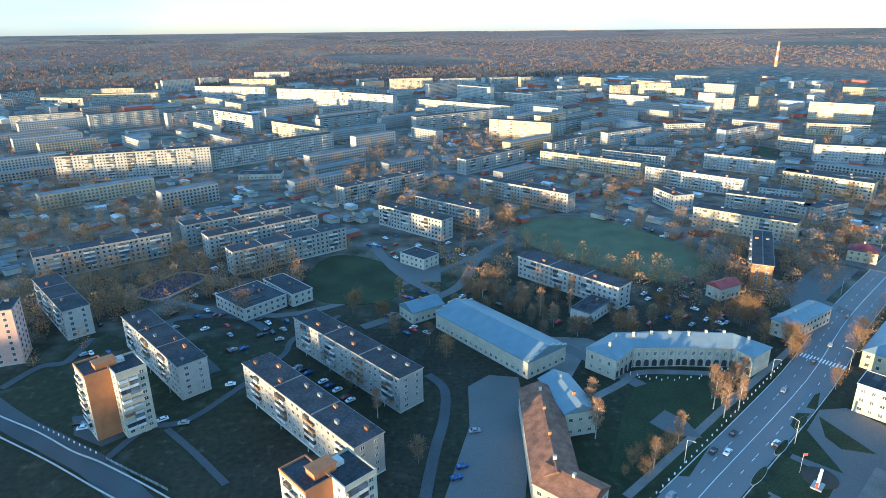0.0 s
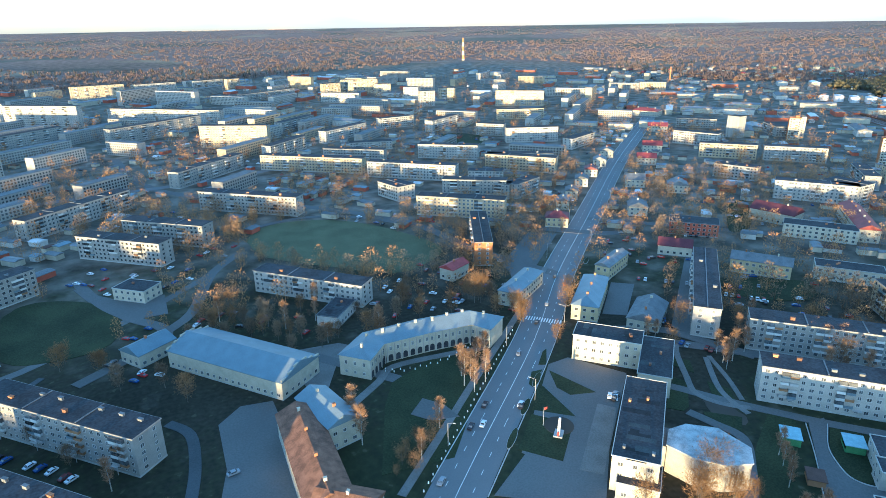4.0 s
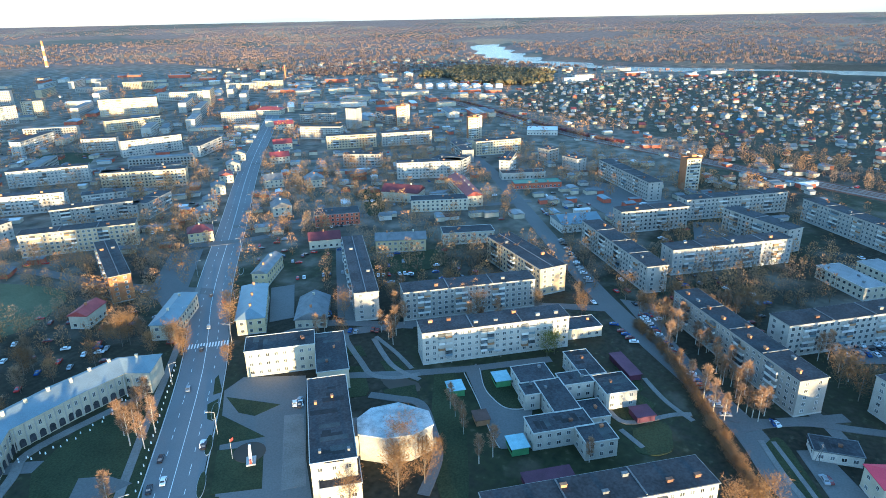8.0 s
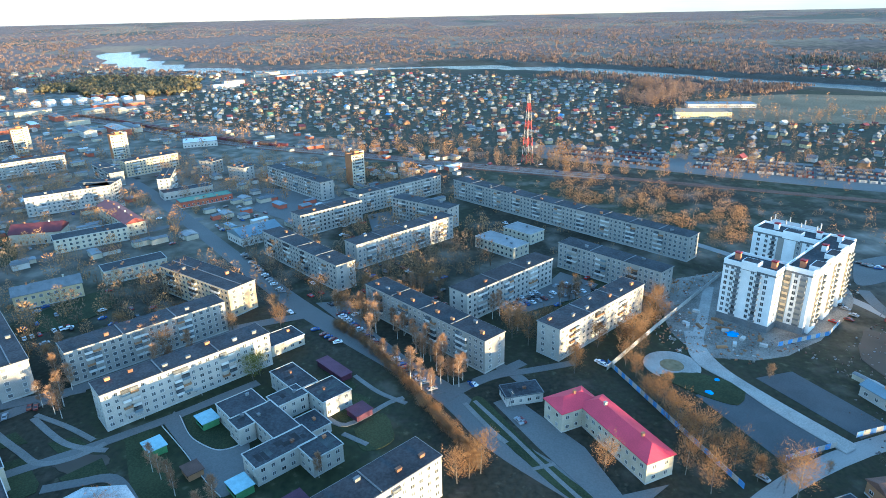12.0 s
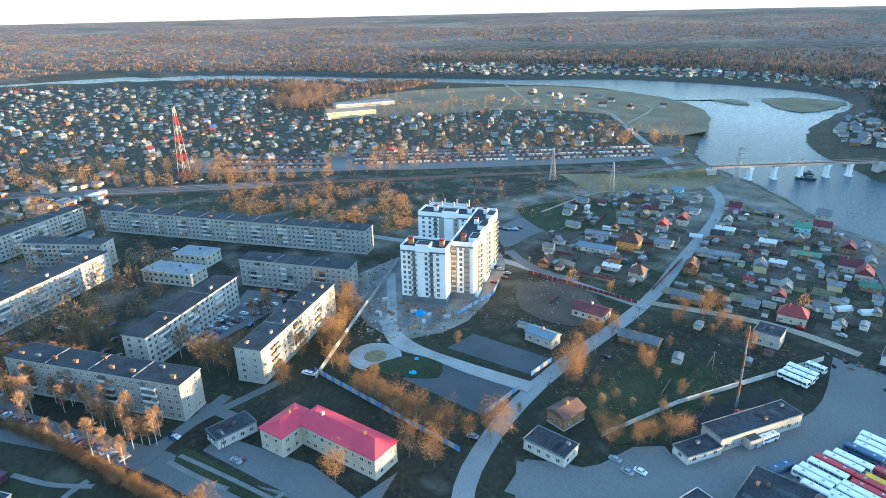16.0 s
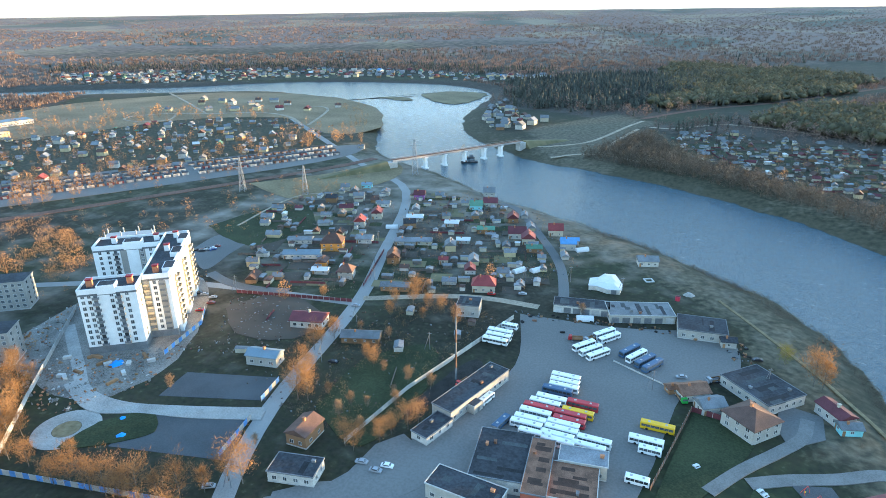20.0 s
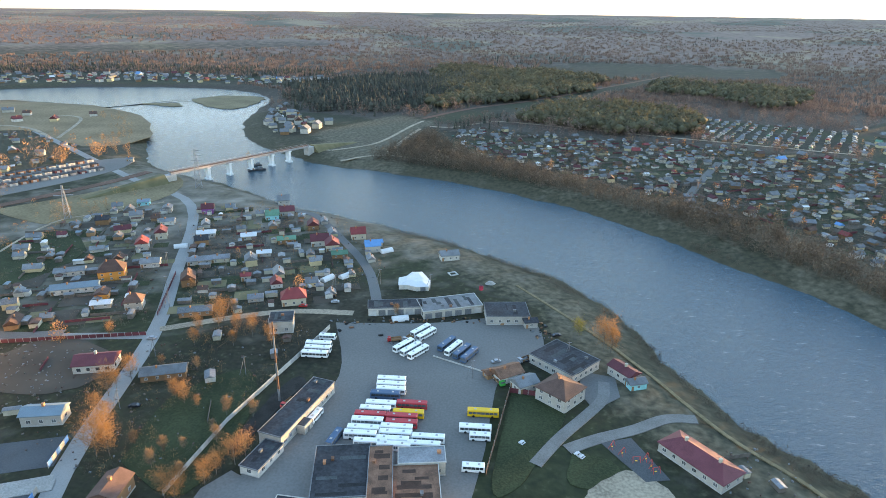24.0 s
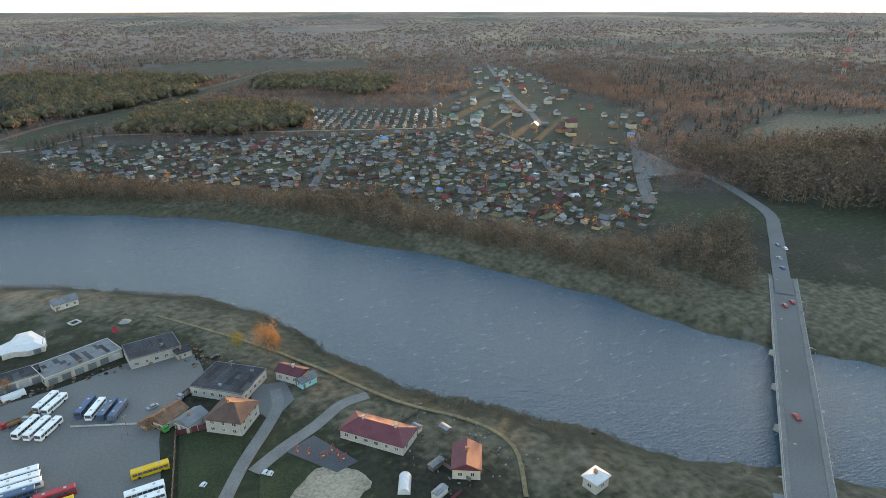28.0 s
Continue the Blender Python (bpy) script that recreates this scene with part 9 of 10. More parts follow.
def car(x, y, ang):
    k = CRND.choices(range(6), (5, 3, 4, 1.2, 1.5, 1))[0]
    root = thing("car", x, y, ang + CRND.uniform(-4, 4) + CRND.choice((0, 180)), 0.12, f"small {CAR_WORDS[k]} passenger car on asphalt", "car", "cars")
    part("body", CAR_BODIES[k], "", root)
    part("glazing", CAR_GLASS, "", root)
    if math.hypot(x - 20, y - 10) > 165:
        return
    for sx in (-1.3, 1.3):
        for sy in (-0.8, 0.8):
            part("wheel", CAR_WHEEL, "", root, at=pose(sx, sy, 0))


def car_row(x0, y0, x1, y1, n, ang, keep=0.8):
    for k in range(n):
        u = (k + 0.5) / n
        if CRND.random() < keep:
            car(x0 + (x1 - x0) * u, y0 + (y1 - y0) * u, ang)


car_row(299, 51, 226, 8, 30, 105)
car_row(284, 62, 268, 48, 6, 105, 0.7)
car_row(420, 60, 380, 20, 12, 128)
car_row(345, 280, 362, 262, 7, 38)
car_row(286, 200, 300, 180, 8, 38)
car_row(265, 238, 300, 200, 14, 38, 0.6)
car_row(507, -29, 456, -62, 16, 128, 0.7)
car_row(300, -29, 314, -55, 9, 38, 0.8)
car_row(316, -68, 319, -78, 3, 128, 0.9)
car_row(390, 118, 327, 83, 18, 105, 0.7)
car_row(334, -240, 316, -250, 6, 60, 0.7)
car(-41.9, 244.5, 35)
car(-39.7, 241.9, 35)
car(-37.0, 239.2, 35)
car(-29.9, 231.6, 35)
car(-26.8, 228.2, 35)
car(-23.5, 224.4, 35)
car(-19.8, 218.6, 35)
car(-17.9, 216.3, 35)
car(-92.2, 211.3, 35)
car(-88.3, 210.9, 35)
car(-118.9, 211.3, 10)
car(-116.3, 208.5, 10)
car(-116.0, 211.7, 10)
car(28.4, 191.4, 10)
car(21.4, 172.3, 10)
car(18.9, 166.9, 10)
car(-53.8, 272.2, 10)
car(-68.2, 233.6, 10)
car(-79.7, 207.8, 10)
car(-12.3, 177.3, 10)
car(121.1, 179.8, 40)
car(113.6, 170.0, 40)
car(156.5, 204.9, 40)
car(225.4, 252.9, 40)
car(182.8, 224.7, 40)
car(228.7, 265.2, 40)
car(132.6, 171.7, 40)
car(200.4, 238.3, 40)
car(133.0, 172.8, 40)
car(108.9, 171.0, 40)
car(84.9, 151.7, 40)
car(166.3, 158.8, 40)
car(167.4, 156.8, 40)
car(234.0, 191.4, 40)
car(237.0, 193.1, 40)
car(168.9, 158.6, 20)
car(166.9, 156.5, 20)
car(225.3, 172.9, 20)
car(225.4, 169.8, 20)
car(230.7, 163.6, 20)
car(230.6, 161.1, 20)
car(229.1, -7.1, 20)
car(203.0, -21.5, 20)
car(294.6, -35.3, 38)
car(296.7, -38.0, 38)
car(298.9, -40.8, 38)
car(301.1, -43.6, 38)
car(303.3, -46.4, 38)
car(305.6, -49.3, 38)
car(308.6, -52.4, 38)
car(317.2, -66.0, 38)
car(320.3, -70.0, 38)
car(312.6, -70.9, 38)
car(308.8, -71.4, 38)
car(306.4, -64.6, 38)
car(203.5, -21.6, 38)
car(228.8, -7.8, 38)
car(239.8, -62.6, 38)
car(237.8, -63.6, 38)
car(279.1, -196.3, 30)
car(275.3, -196.4, 30)
car(268.4, -195.6, 30)
car(264.4, -190.3, 30)
car(263.2, -181.8, 30)
car(325.2, -247.9, 30)
car(322.0, -249.0, 30)
car(322.3, -253.0, 30)
car(325.3, -243.2, 30)
car(203.5, -22.4, 30)
car(229.5, -7.6, 30)
car(239.1, -63.9, 30)
car(166.4, -92.1, 30)
car(310.4, -75.8, 30)
car(316.0, -73.0, 30)
car(310.8, -82.3, 30)
car(298.4, -43.6, 30)
car(300.1, -46.9, 30)
car(301.8, -50.3, 30)
car(303.5, -53.7, 30)
car(305.3, -57.2, 30)
car(405.3, -137.0, 40)
car(401.3, -145.5, 40)
car(406.9, -141.7, 40)
car(498.1, -46.4, 40)
car(489.0, -58.8, 40)
car(454.9, 38.2, 40)
car(448.0, 30.1, 40)
car(441.2, 22.1, 40)
car(523.2, 174.1, 40)
car(513.9, 167.4, 40)
car(419.6, -63.2, 40)
car(427.6, -54.7, 40)
car(129.2, -122.1, 10)
car(122.9, -120.6, 10)
car(120.6, -124.0, 10)
car(174.2, -169.6, 10)
car(28.6, -220.8, 10)
car(195.5, -218.8, 10)
car(127.7, -272.0, 10)
car(124.0, -266.0, 10)
car(138.6, -259.3, 10)
car(-324.1, -218.2, 60)
car(-323.0, -212.1, 60)
car(-304.9, -203.5, 60)
car(-292.3, -192.5, 60)
car(-248.9, -160.9, 60)
car(-255.8, -161.6, 60)
car(-167.9, -99.8, 60)
car(28.3, -222.5, 20)
car(40.8, -218.7, 20)
car(13.9, -245.2, 20)


# cars parked in the courts farther off
rng = np.random.RandomState(120)
x, y = spread(9000, 121, 270, 900, -42, 110)
ok = np.flatnonzero(inside(x, y, TOWN) & ~inside(x, y, PRIVATE) & ~inside(x, y, SOUTH) & free_ground(x, y, 2.5) & ~inside(x, y, FIELD) & (np.sin(x * 0.045) + np.sin(y * 0.05) > 0.2))[:620]
lot = Mesh()
for k in ok:
    g = pose(float(x[k]), float(y[k]), 0.12, 0, 0, float(rng.choice((38.5, 128.5)) + rng.uniform(-5, 5)))
    hue = int(rng.randint(6))
    for o, mi in ((cb, hue), (cg, 6)):
        lot.add([tuple(g @ Vector(p)) for p in o.v], o.f, mi)
tagged(part("parked_cars", lot, ["car_paint_" + c for c in "abcdef"] + ["glass"]), "many small cars parked in the courtyards of the town", "cars", kind="stuff")

BUS = {}
BUS_WORDS = {"bus_white": "white", "bus_red": "dark red", "bus_yellow": "yellow", "bus_blue": "dark blue"}


def bus(x, y, ang, paint, L):
    if (paint, L) not in BUS:
        h = 3.0 if L > 9 else 2.7
        body = Mesh().box(-L / 2, L / 2, -1.25, 1.25, 0.4, h - 0.25, 0, True)
        body.add([(-L / 2, -1.25, h - 0.25), (L / 2, -1.25, h - 0.25), (L / 2, 1.25, h - 0.25), (-L / 2, 1.25, h - 0.25),
                  (-L / 2 + 0.25, -1.05, h), (L / 2 - 0.25, -1.05, h), (L / 2 - 0.25, 1.05, h), (-L / 2 + 0.25, 1.05, h)], [(4, 5, 6, 7), (0, 1, 5, 4), (1, 2, 6, 5), (2, 3, 7, 6), (3, 0, 4, 7)])
        glz = Mesh()
        n = int(L / 1.5)
        for s in (-1, 1):
            for k in range(n):
                a = -L / 2 + 0.4 + k * (L - 0.8) / n
                glz.box(a + 0.06, a + (L - 0.8) / n - 0.06, s * 1.26 - 0.015, s * 1.26 + 0.015, 1.45, 2.4, 0, True)
            glz.box(s * L / 2 - 0.02, s * L / 2 + 0.02, -1.1, 1.1, 1.3, 2.55, 0, True)
        hatch = Mesh().box(-0.4, 0.4, -0.4, 0.4, h, h + 0.1)
        wheel = Mesh().tube((0, -0.14, 0.48), (0, 0.14, 0.48), 0.48, 0.48, 10)
        BUS[paint, L] = (body.data("body", [paint]), glz.data("window_band", ["glass"]), hatch.data("roof_hatch", ["concrete"]), wheel.data("wheel", ["tyre"]))
    b_, g_, h_, w_ = BUS[paint, L]
    root = thing("bus", x, y, ang, 0.06, f"parked {BUS_WORDS[paint]} {'coach' if L > 9 else 'minibus'} in the bus yard", "bus", "parked buses")
    part("body", b_, "", root)
    tagged(part("window_band", g_, "", root), kind="stuff")
    for u in (-L * 0.25, L * 0.25):
        part("roof_hatch", h_, "", root, at=pose(u, 0, 0))
        for s in (-1.12, 1.12):
            part("wheel", w_, "", root, at=pose(u * 1.2, s, 0))


bus(81.9, -197.5, 2, 'bus_white', 11.5)
bus(81.4, -193.9, 2, 'bus_white', 11.5)
bus(80.8, -190.4, 2, 'bus_white', 11.5)
bus(82.8, -180.8, 2, 'bus_white', 11.5)
bus(84.2, -177.2, 2, 'bus_white', 11.5)
bus(85.6, -170.2, 2, 'bus_white', 11.5)
bus(86.0, -165.5, 2, 'bus_white', 11.5)
bus(86.4, -162.3, 2, 'bus_white', 11.5)
bus(74.5, -167.4, 2, 'bus_white', 11.5)
bus(74.3, -164.2, 2, 'bus_white', 11.5)
bus(74.7, -160.6, 2, 'bus_white', 11.5)
bus(62.6, -163.3, 2, 'bus_white', 11.5)
bus(63.7, -159.3, 2, 'bus_white', 11.5)
bus(46.8, -170.8, 2, 'bus_white', 11.5)
bus(82.0, -158.4, 2, 'bus_white', 11.5)
bus(73.7, -157.7, 2, 'bus_white', 11.5)
bus(82.4, -187.2, 2, 'bus_blue', 11.5)
bus(71.3, -182.1, 2, 'bus_red', 11.5)
bus(85.3, -173.6, 2, 'bus_red', 11.5)
bus(73.7, -173.8, 2, 'bus_red', 11.5)
bus(73.2, -170.3, 2, 'bus_red', 11.5)
bus(71.7, -176.4, 2, 'bus_yellow', 11.5)
bus(44.5, -180.5, 2, 'bus_yellow', 11.5)
bus(44.9, -166.8, 2, 'bus_white', 7.5)
bus(46.2, -150.7, 2, 'bus_white', 7.5)
bus(117.3, -228.9, 2, 'bus_white', 7.5)
bus(119.1, -221.5, 2, 'bus_white', 11.5)
bus(118.4, -217.5, 2, 'bus_white', 11.5)
bus(118.4, -213.3, 2, 'bus_white', 11.5)
bus(81.8, -225.5, 56, 'bus_white', 11.5)
bus(78.2, -222.9, 56, 'bus_white', 11.5)
bus(74.6, -220.7, 56, 'bus_white', 11.5)
bus(76.3, -240.0, 56, 'bus_white', 11.5)
bus(73.3, -236.8, 56, 'bus_white', 11.5)
bus(59.7, -226.0, 63, 'bus_white', 11.5)
bus(63.1, -229.3, 63, 'bus_blue', 11.5)
bus(55.8, -223.7, 63, 'bus_blue', 11.5)
bus(52.4, -221.2, 63, 'bus_blue', 11.5)
bus(105.2, -171.2, 78, 'bus_white', 7.5)
bus(95.0, -159.8, 78, 'bus_blue', 9)


def truck(x, y, ang, paint, words):
    root = thing("truck", x, y, ang, 0.06, f"parked old {words} lorry in the bus yard", "truck", "lorries")
    part("cab", Mesh().box(1.6, 3.2, -1.1, 1.1, 0.6, 1.5).box(1.6, 2.9, -1.05, 1.05, 1.5, 2.4), paint, root)
    part("windscreen", Mesh().add([(2.92, -0.95, 1.55), (2.92, 0.95, 1.55), (2.92, 0.95, 2.3), (2.92, -0.95, 2.3)], [(0, 1, 2, 3)]), "glass", root)
    part("load_bed", Mesh().box(-3.2, 1.4, -1.2, 1.2, 0.9, 1.1, 0, True).box(-3.2, 1.4, -1.2, -1.12, 1.1, 1.7).box(-3.2, 1.4, 1.12, 1.2, 1.1, 1.7).box(-3.2, -3.12, -1.12, 1.12, 1.1, 1.7), "wood", root)
    for sx in (-2.2, 2.3):
        for sy in (-1.0, 1.0):
            part("wheel", BUS_WHEEL, "", root, at=pose(sx, sy, 0))


BUS_WHEEL = Mesh().tube((0, -0.14, 0.48), (0, 0.14, 0.48), 0.48, 0.48, 10).data("wheel", ["tyre"])
for x, y, ang, paint, words in ((29, -221, 40, "car_paint_c", "grey"), (39, -203, 120, "leaf_green", "green"), (87, -231, 20, "car_paint_d", "red"), (81, -233, 60, "car_paint_c", "grey"), (118, -178, 70, "signal_red", "red")):
    truck(x, y, ang, paint, words)
fence(68, -220, 43, -209, 0.8, ("concrete",), "low concrete block wall in the bus yard", 3)
for k in range(14):
    x, y = HRND.choice(((113, -241), (89, -232), (41, -254), (36, -212), (128, -196)))
    tagged(part("scrap_bin", Mesh().box(-0.9, 0.9, -0.5, 0.5, 0, HRND.uniform(0.4, 0.9)).box(-0.2, 1.3, -0.9, 0.1, 0, 0.35), HRND.choice(("rust", "tyre", "slate", "wood")),
                at=pose(x + HRND.uniform(-5, 5), y + HRND.uniform(-4, 4), 0.06, 0, 0, HRND.uniform(0, 180))), "small heap of rusty scrap by the yard wall", "scrap", "scrap heaps")

# ---- street lamps, poles, polytunnels ----
LAMP = (Mesh().tube((0, 0, -0.2), (0, 0, 9.5), 0.14, 0.08, 6).data("pole", ["concrete"]), Mesh().tube((0, 0, 9.4), (2.2, 0, 10.0), 0.06, 0.05, 5).data("arm", ["steel"]),
        Mesh().box(2.0, 2.9, -0.16, 0.16, 9.92, 10.1, 0, True).data("lamp_head", ["white"]))
q = np.array(smooth_line(STREET[4:9], 12))
tg = np.gradient(q, axis=0)
tg /= np.hypot(tg[:, 0], tg[:, 1])[:, None]
for k in range(3, len(q), 4):
    side_ = 1 if k % 8 < 4 else -1
    p = q[k] + np.array([-tg[k, 1], tg[k, 0]]) * 11 * side_
    root = thing("street_lamp", p[0], p[1], math.degrees(math.atan2(tg[k, 1], tg[k, 0])) - 90 * side_, 0, "tall concrete street lamp beside the main street", "street lamp", "street lamps")
    for words, me in zip(("pole", "arm", "lamp_head"), LAMP):
        part(words, me, "", root)
POLE = Mesh().tube((0, 0, -0.3), (0, 0, 9), 0.16, 0.1, 6).data("pole", ["roof_grey"])
STAY = Mesh().tube((2.6, 0, -0.2), (0.1, 0, 8.0), 0.12, 0.09, 5).data("stay", ["roof_grey"])
BAR = Mesh().box(-0.9, 0.9, -0.06, 0.06, 8.3, 8.45, 0, True).data("cross_bar", ["steel"])
for x, y in ((106, -292), (128, -282), (215, -268), (264, -208), (142, -196), (179, -168), (204, -250), (186, -205), (232, -300), (250, -350), (160, -95), (78, -289), (210, -20), (255, 10), (50, -205), (10, -225)):
    root = thing("utility_pole", x, y, 20, float(land(np.array([x]), np.array([y]))[0]), "grey concrete power pole with a slanting stay", "pole", "power poles")
    part("pole", POLE, "", root)
    part("stay", STAY, "", root)
    part("cross_bar", BAR, "", root)
arc = [(2.0 * math.cos(math.pi * k / 8), 2.2 * math.sin(math.pi * k / 8)) for k in range(9)]
TUNNEL = Mesh().add([(-4, a, b) for a, b in arc] + [(4, a, b) for a, b in arc], [(k, k + 1, k + 10, k + 9) for k in range(8)] + [tuple(range(8, -1, -1)), tuple(range(9, 18))]).data("cover", ["tin_white"])
for x, y, ang in ((142, -286, 60), (136, -294, 60), (127, -299, 55), (88, -252, 20), (112, -340, 40), (240, -330, 25)):
    root = thing("greenhouse", x, y, ang, float(land(np.array([x]), np.array([y]))[0]), "small round-topped greenhouse under white plastic", "greenhouse", "greenhouses")
    part("cover", TUNNEL, "", root)
root = thing("tent_hall", 86, -294, 0, float(land(np.array([86.0]), np.array([-294.0]))[0]), "low angular hall under a white sheet roof", "hall")
ring = [(9, 8), (10.5, -2), (6.5, -5), (4.5, -11), (-1, -12), (-7.5, 0), (-7.5, 7.5), (-1, 9), (4.5, 7)]
part("wall", Mesh().add([(a * 0.97, b * 0.97, -0.5) for a, b in ring] + [(a * 0.97, b * 0.97, 2.7) for a, b in ring], [((k + 1) % 9, k, 9 + k, 9 + (k + 1) % 9) for k in range(9)]), "plaster", root)
part("roof", Mesh().add([(a, b, 2.6) for a, b in ring] + [(a * 0.5 + 0.5, b * 0.5, 4.0) for a, b in ring], [((k + 1) % 9, k, 9 + k, 9 + (k + 1) % 9) for k in range(9)] + [tuple(range(17, 8, -1))]), "tin_white", root, "white sheet roof")
part("gate", Mesh().box(-1.4, 1.4, -0.1, 0.1, 0, 2.3), "slate", root, at=pose(-4.3, 8.1, 0, 0, 0, 13))
root = thing("concrete_ring", 68, -311, 30, float(land(np.array([68.0]), np.array([-311.0]))[0]), "square pale concrete foundation on rough ground", "foundation")
for k in range(4):
    part("beam", Mesh().box(-2.4, 2.4, 1.7, 2.4, -0.3, 0.5), "kerb", root, at=pose(0, 0, 0.002 * k, 0, 0, 90 * k))
root = thing("water_tank", 51, -292, 0, float(land(np.array([51.0]), np.array([-292.0]))[0]), "small upright red steel tank", "tank")
part("shell", Mesh().tube((0, 0, -0.3), (0, 0, 2.4), 1.2, 1.2, 12), "crimson", root)
part("lid", Mesh().tube((0, 0, 2.4), (0, 0, 2.7), 1.2, 0.2, 12), "maroon", root)
pile = Mesh().add([(3.4 * math.cos(k * 0.7) * (1 + 0.2 * math.sin(3 * k)), 2.6 * math.sin(k * 0.7), -0.3) for k in range(9)] + [(1.2 * math.cos(k * 0.7), 0.9 * math.sin(k * 0.7), 1.4) for k in range(9)], [(k, (k + 1) % 9, 9 + (k + 1) % 9, 9 + k) for k in range(9)] + [tuple(range(9, 18))])
tagged(part("sand_pile", pile, "pale_gravel", at=pose(46.5, -300.5, float(land(np.array([46.5]), np.array([-300.5]))[0]))), "pale heap of sand on the river bank", "sand pile")
# rubble and stacked boards on the building site
HEAP = Mesh()
for k in range(9):
    a, b, c = HRND.uniform(-2, 2), HRND.uniform(-1.5, 1.5), HRND.uniform(0.2, 0.7)
    HEAP.add([(a - c, b - c, -0.1), (a + c, b - c, -0.1), (a + c, b + c, -0.1), (a - c, b + c, -0.1), (a + HRND.uniform(-0.3, 0.3), b, c)], [(0, 1, 4), (1, 2, 4), (2, 3, 4), (3, 0, 4)])
HEAP = HEAP.data("rubble_mound", ["rubble"])
for k in range(34):
    x, y = HRND.uniform(240, 300), HRND.uniform(-140, -95)
    if inside(np.array([x]), np.array([y]), [(300, -112), (252, -100), (238, -130), (258, -150), (262, -128), (290, -122)])[0] or k < 18 and math.hypot(x - 262, y + 118) < 26:
        tagged(part("rubble_mound", HEAP, "", at=pose(x, y, 0.1, 0, 0, HRND.uniform(0, 360))), "low heap of broken brick and earth", "rubble heap", "rubble heaps")
BOARDS = Mesh().box(-2.4, 2.4, -0.7, 0.7, 0, 0.8).box(-2.0, 2.2, -0.5, 0.5, 0.8, 1.1).data("timber_load", ["wood"])
PALLETS = Mesh().box(-1.6, 1.6, -0.8, 0.8, 0, 1.2).data("block_pallet", ["concrete"])
for k in range(16):
    x, y = 268 + HRND.uniform(-28, 18), -122 + HRND.uniform(-20, 14)
    if clear_of_buildings(np.array([x]), np.array([y]), 1.5)[0]:
        words, me = (("timber_load", BOARDS), ("block_pallet", PALLETS))[k % 2]
        tagged(part(words, me, "", at=pose(x, y, 0.08, 0, 0, HRND.uniform(0, 180))), "stack of timber boards on the building site" if k % 2 == 0 else "pallet of pale concrete blocks", "stack", "building materials")

# ---- kerbs, railings and bollards of the side street, monument, playground ----
for line_ in ([(-170, 233), (-153, 221), (-132, 208), (-114, 195), (-102, 188), (-86, 177), (-75, 169), (-55, 154)], [(-165, 220), (-144, 206), (-121, 191), (-100, 176), (-90, 169), (-70, 155)]):
    ribbon("kerb", line_, 0.45, "kerb", 0.24, "pale concrete kerb of the side street", "kerb")
for k in range(12):
    tagged(part("bollard", BOLLARD, "", at=pose(-134 + k * 2.6, 212.5 - k * 1.75, 0)), "small white concrete bollard by the side street", "bollard", "bollards")
fence(-100, 189, -74, 171, 1.1, ("slate",), "low dark railing along the side street", 2.6)
for line_ in ([(220, 104), (208, 97), (202, 91), (198, 84), (200, 78), (205, 76)], [(214, 108.5), (198, 95.5), (183, 84.5), (175, 77.5)]):
    ribbon("kerb", line_, 0.25, "kerb", 0.2, "white painted kerb of the kindergarten drive", "kerb")
root = thing("monument", 133.4, 151, 40, 0.1, "slanting white, blue and red monument on a low plinth", "monument")
part("plinth", Mesh().box(-2.2, 2.2, -1.6, 1.6, -0.2, 0.7), "concrete", root)
part("stele", Mesh().add([(-1.4, -0.5, 0.7), (0.2, -0.5, 0.7), (0.2, 0.5, 0.7), (-1.4, 0.5, 0.7), (0.9, -0.4, 6.2), (1.6, -0.4, 6.2), (1.6, 0.4, 6.2), (0.9, 0.4, 6.2)], [(4, 5, 6, 7), (0, 1, 5, 4), (1, 2, 6, 5), (2, 3, 7, 6), (3, 0, 4, 7)]), "tin_white", root, "leaning white stele")
part("blue_wing", Mesh().box(0.4, 1.5, -0.35, 0.35, 0.7, 3.1), "blue_paint", root, "blue wing block")
part("red_wing", Mesh().box(-2.0, -1.45, -0.35, 0.35, 0.7, 2.2), "signal_red", root, "red wing block")
bed_ = [(5.5 * math.cos(2 * math.pi * k / 20), 5.5 * math.sin(2 * math.pi * k / 20)) for k in range(20)]
tagged(part("flower_bed", Mesh().add([(a, b, 0.14) for a, b in bed_] + [(a, b, -0.1) for a, b in bed_], [tuple(range(20))] + [(k, 20 + k, 20 + (k + 1) % 20, (k + 1) % 20) for k in range(20)]), "forest_floor", at=pose(137, 155, 0.1)), "round dug flower bed in the lawn", "flower bed")
root = thing("flagpole", 132, 158, 0, 0, "thin white flagpole on the lawn", "flagpole")
part("pole", Mesh().tube((0, 0, -0.2), (0, 0, 8), 0.07, 0.04, 6), "tin_white", root)
part("flag", Mesh().box(0.05, 1.5, -0.02, 0.02, 6.8, 7.8, 0, True), "signal_red", root, "small red flag")


def play_frame(x, y, ang):
    root = thing("play_frame", x, y, ang, 0.1, "red steel play frame on a dark rubber court", "play frame", "playground")
    for sx in (-1.2, 1.2):
        for sy in (-0.6, 0.6):
            part("post", Mesh().tube((sx * 1.1, sy * 1.3, 0), (sx, sy * 0.2, 2.2), 0.07, 0.07, 5), "signal_red", root)
    part("top_bar", Mesh().tube((-1.3, 0, 2.2), (1.3, 0, 2.2), 0.07, 0.07, 5), "signal_red", root)
    part("seat", Mesh().box(-0.4, 0.4, -0.2, 0.2, 0.5, 0.58, 0, True), "bus_yellow", root, "yellow seat")


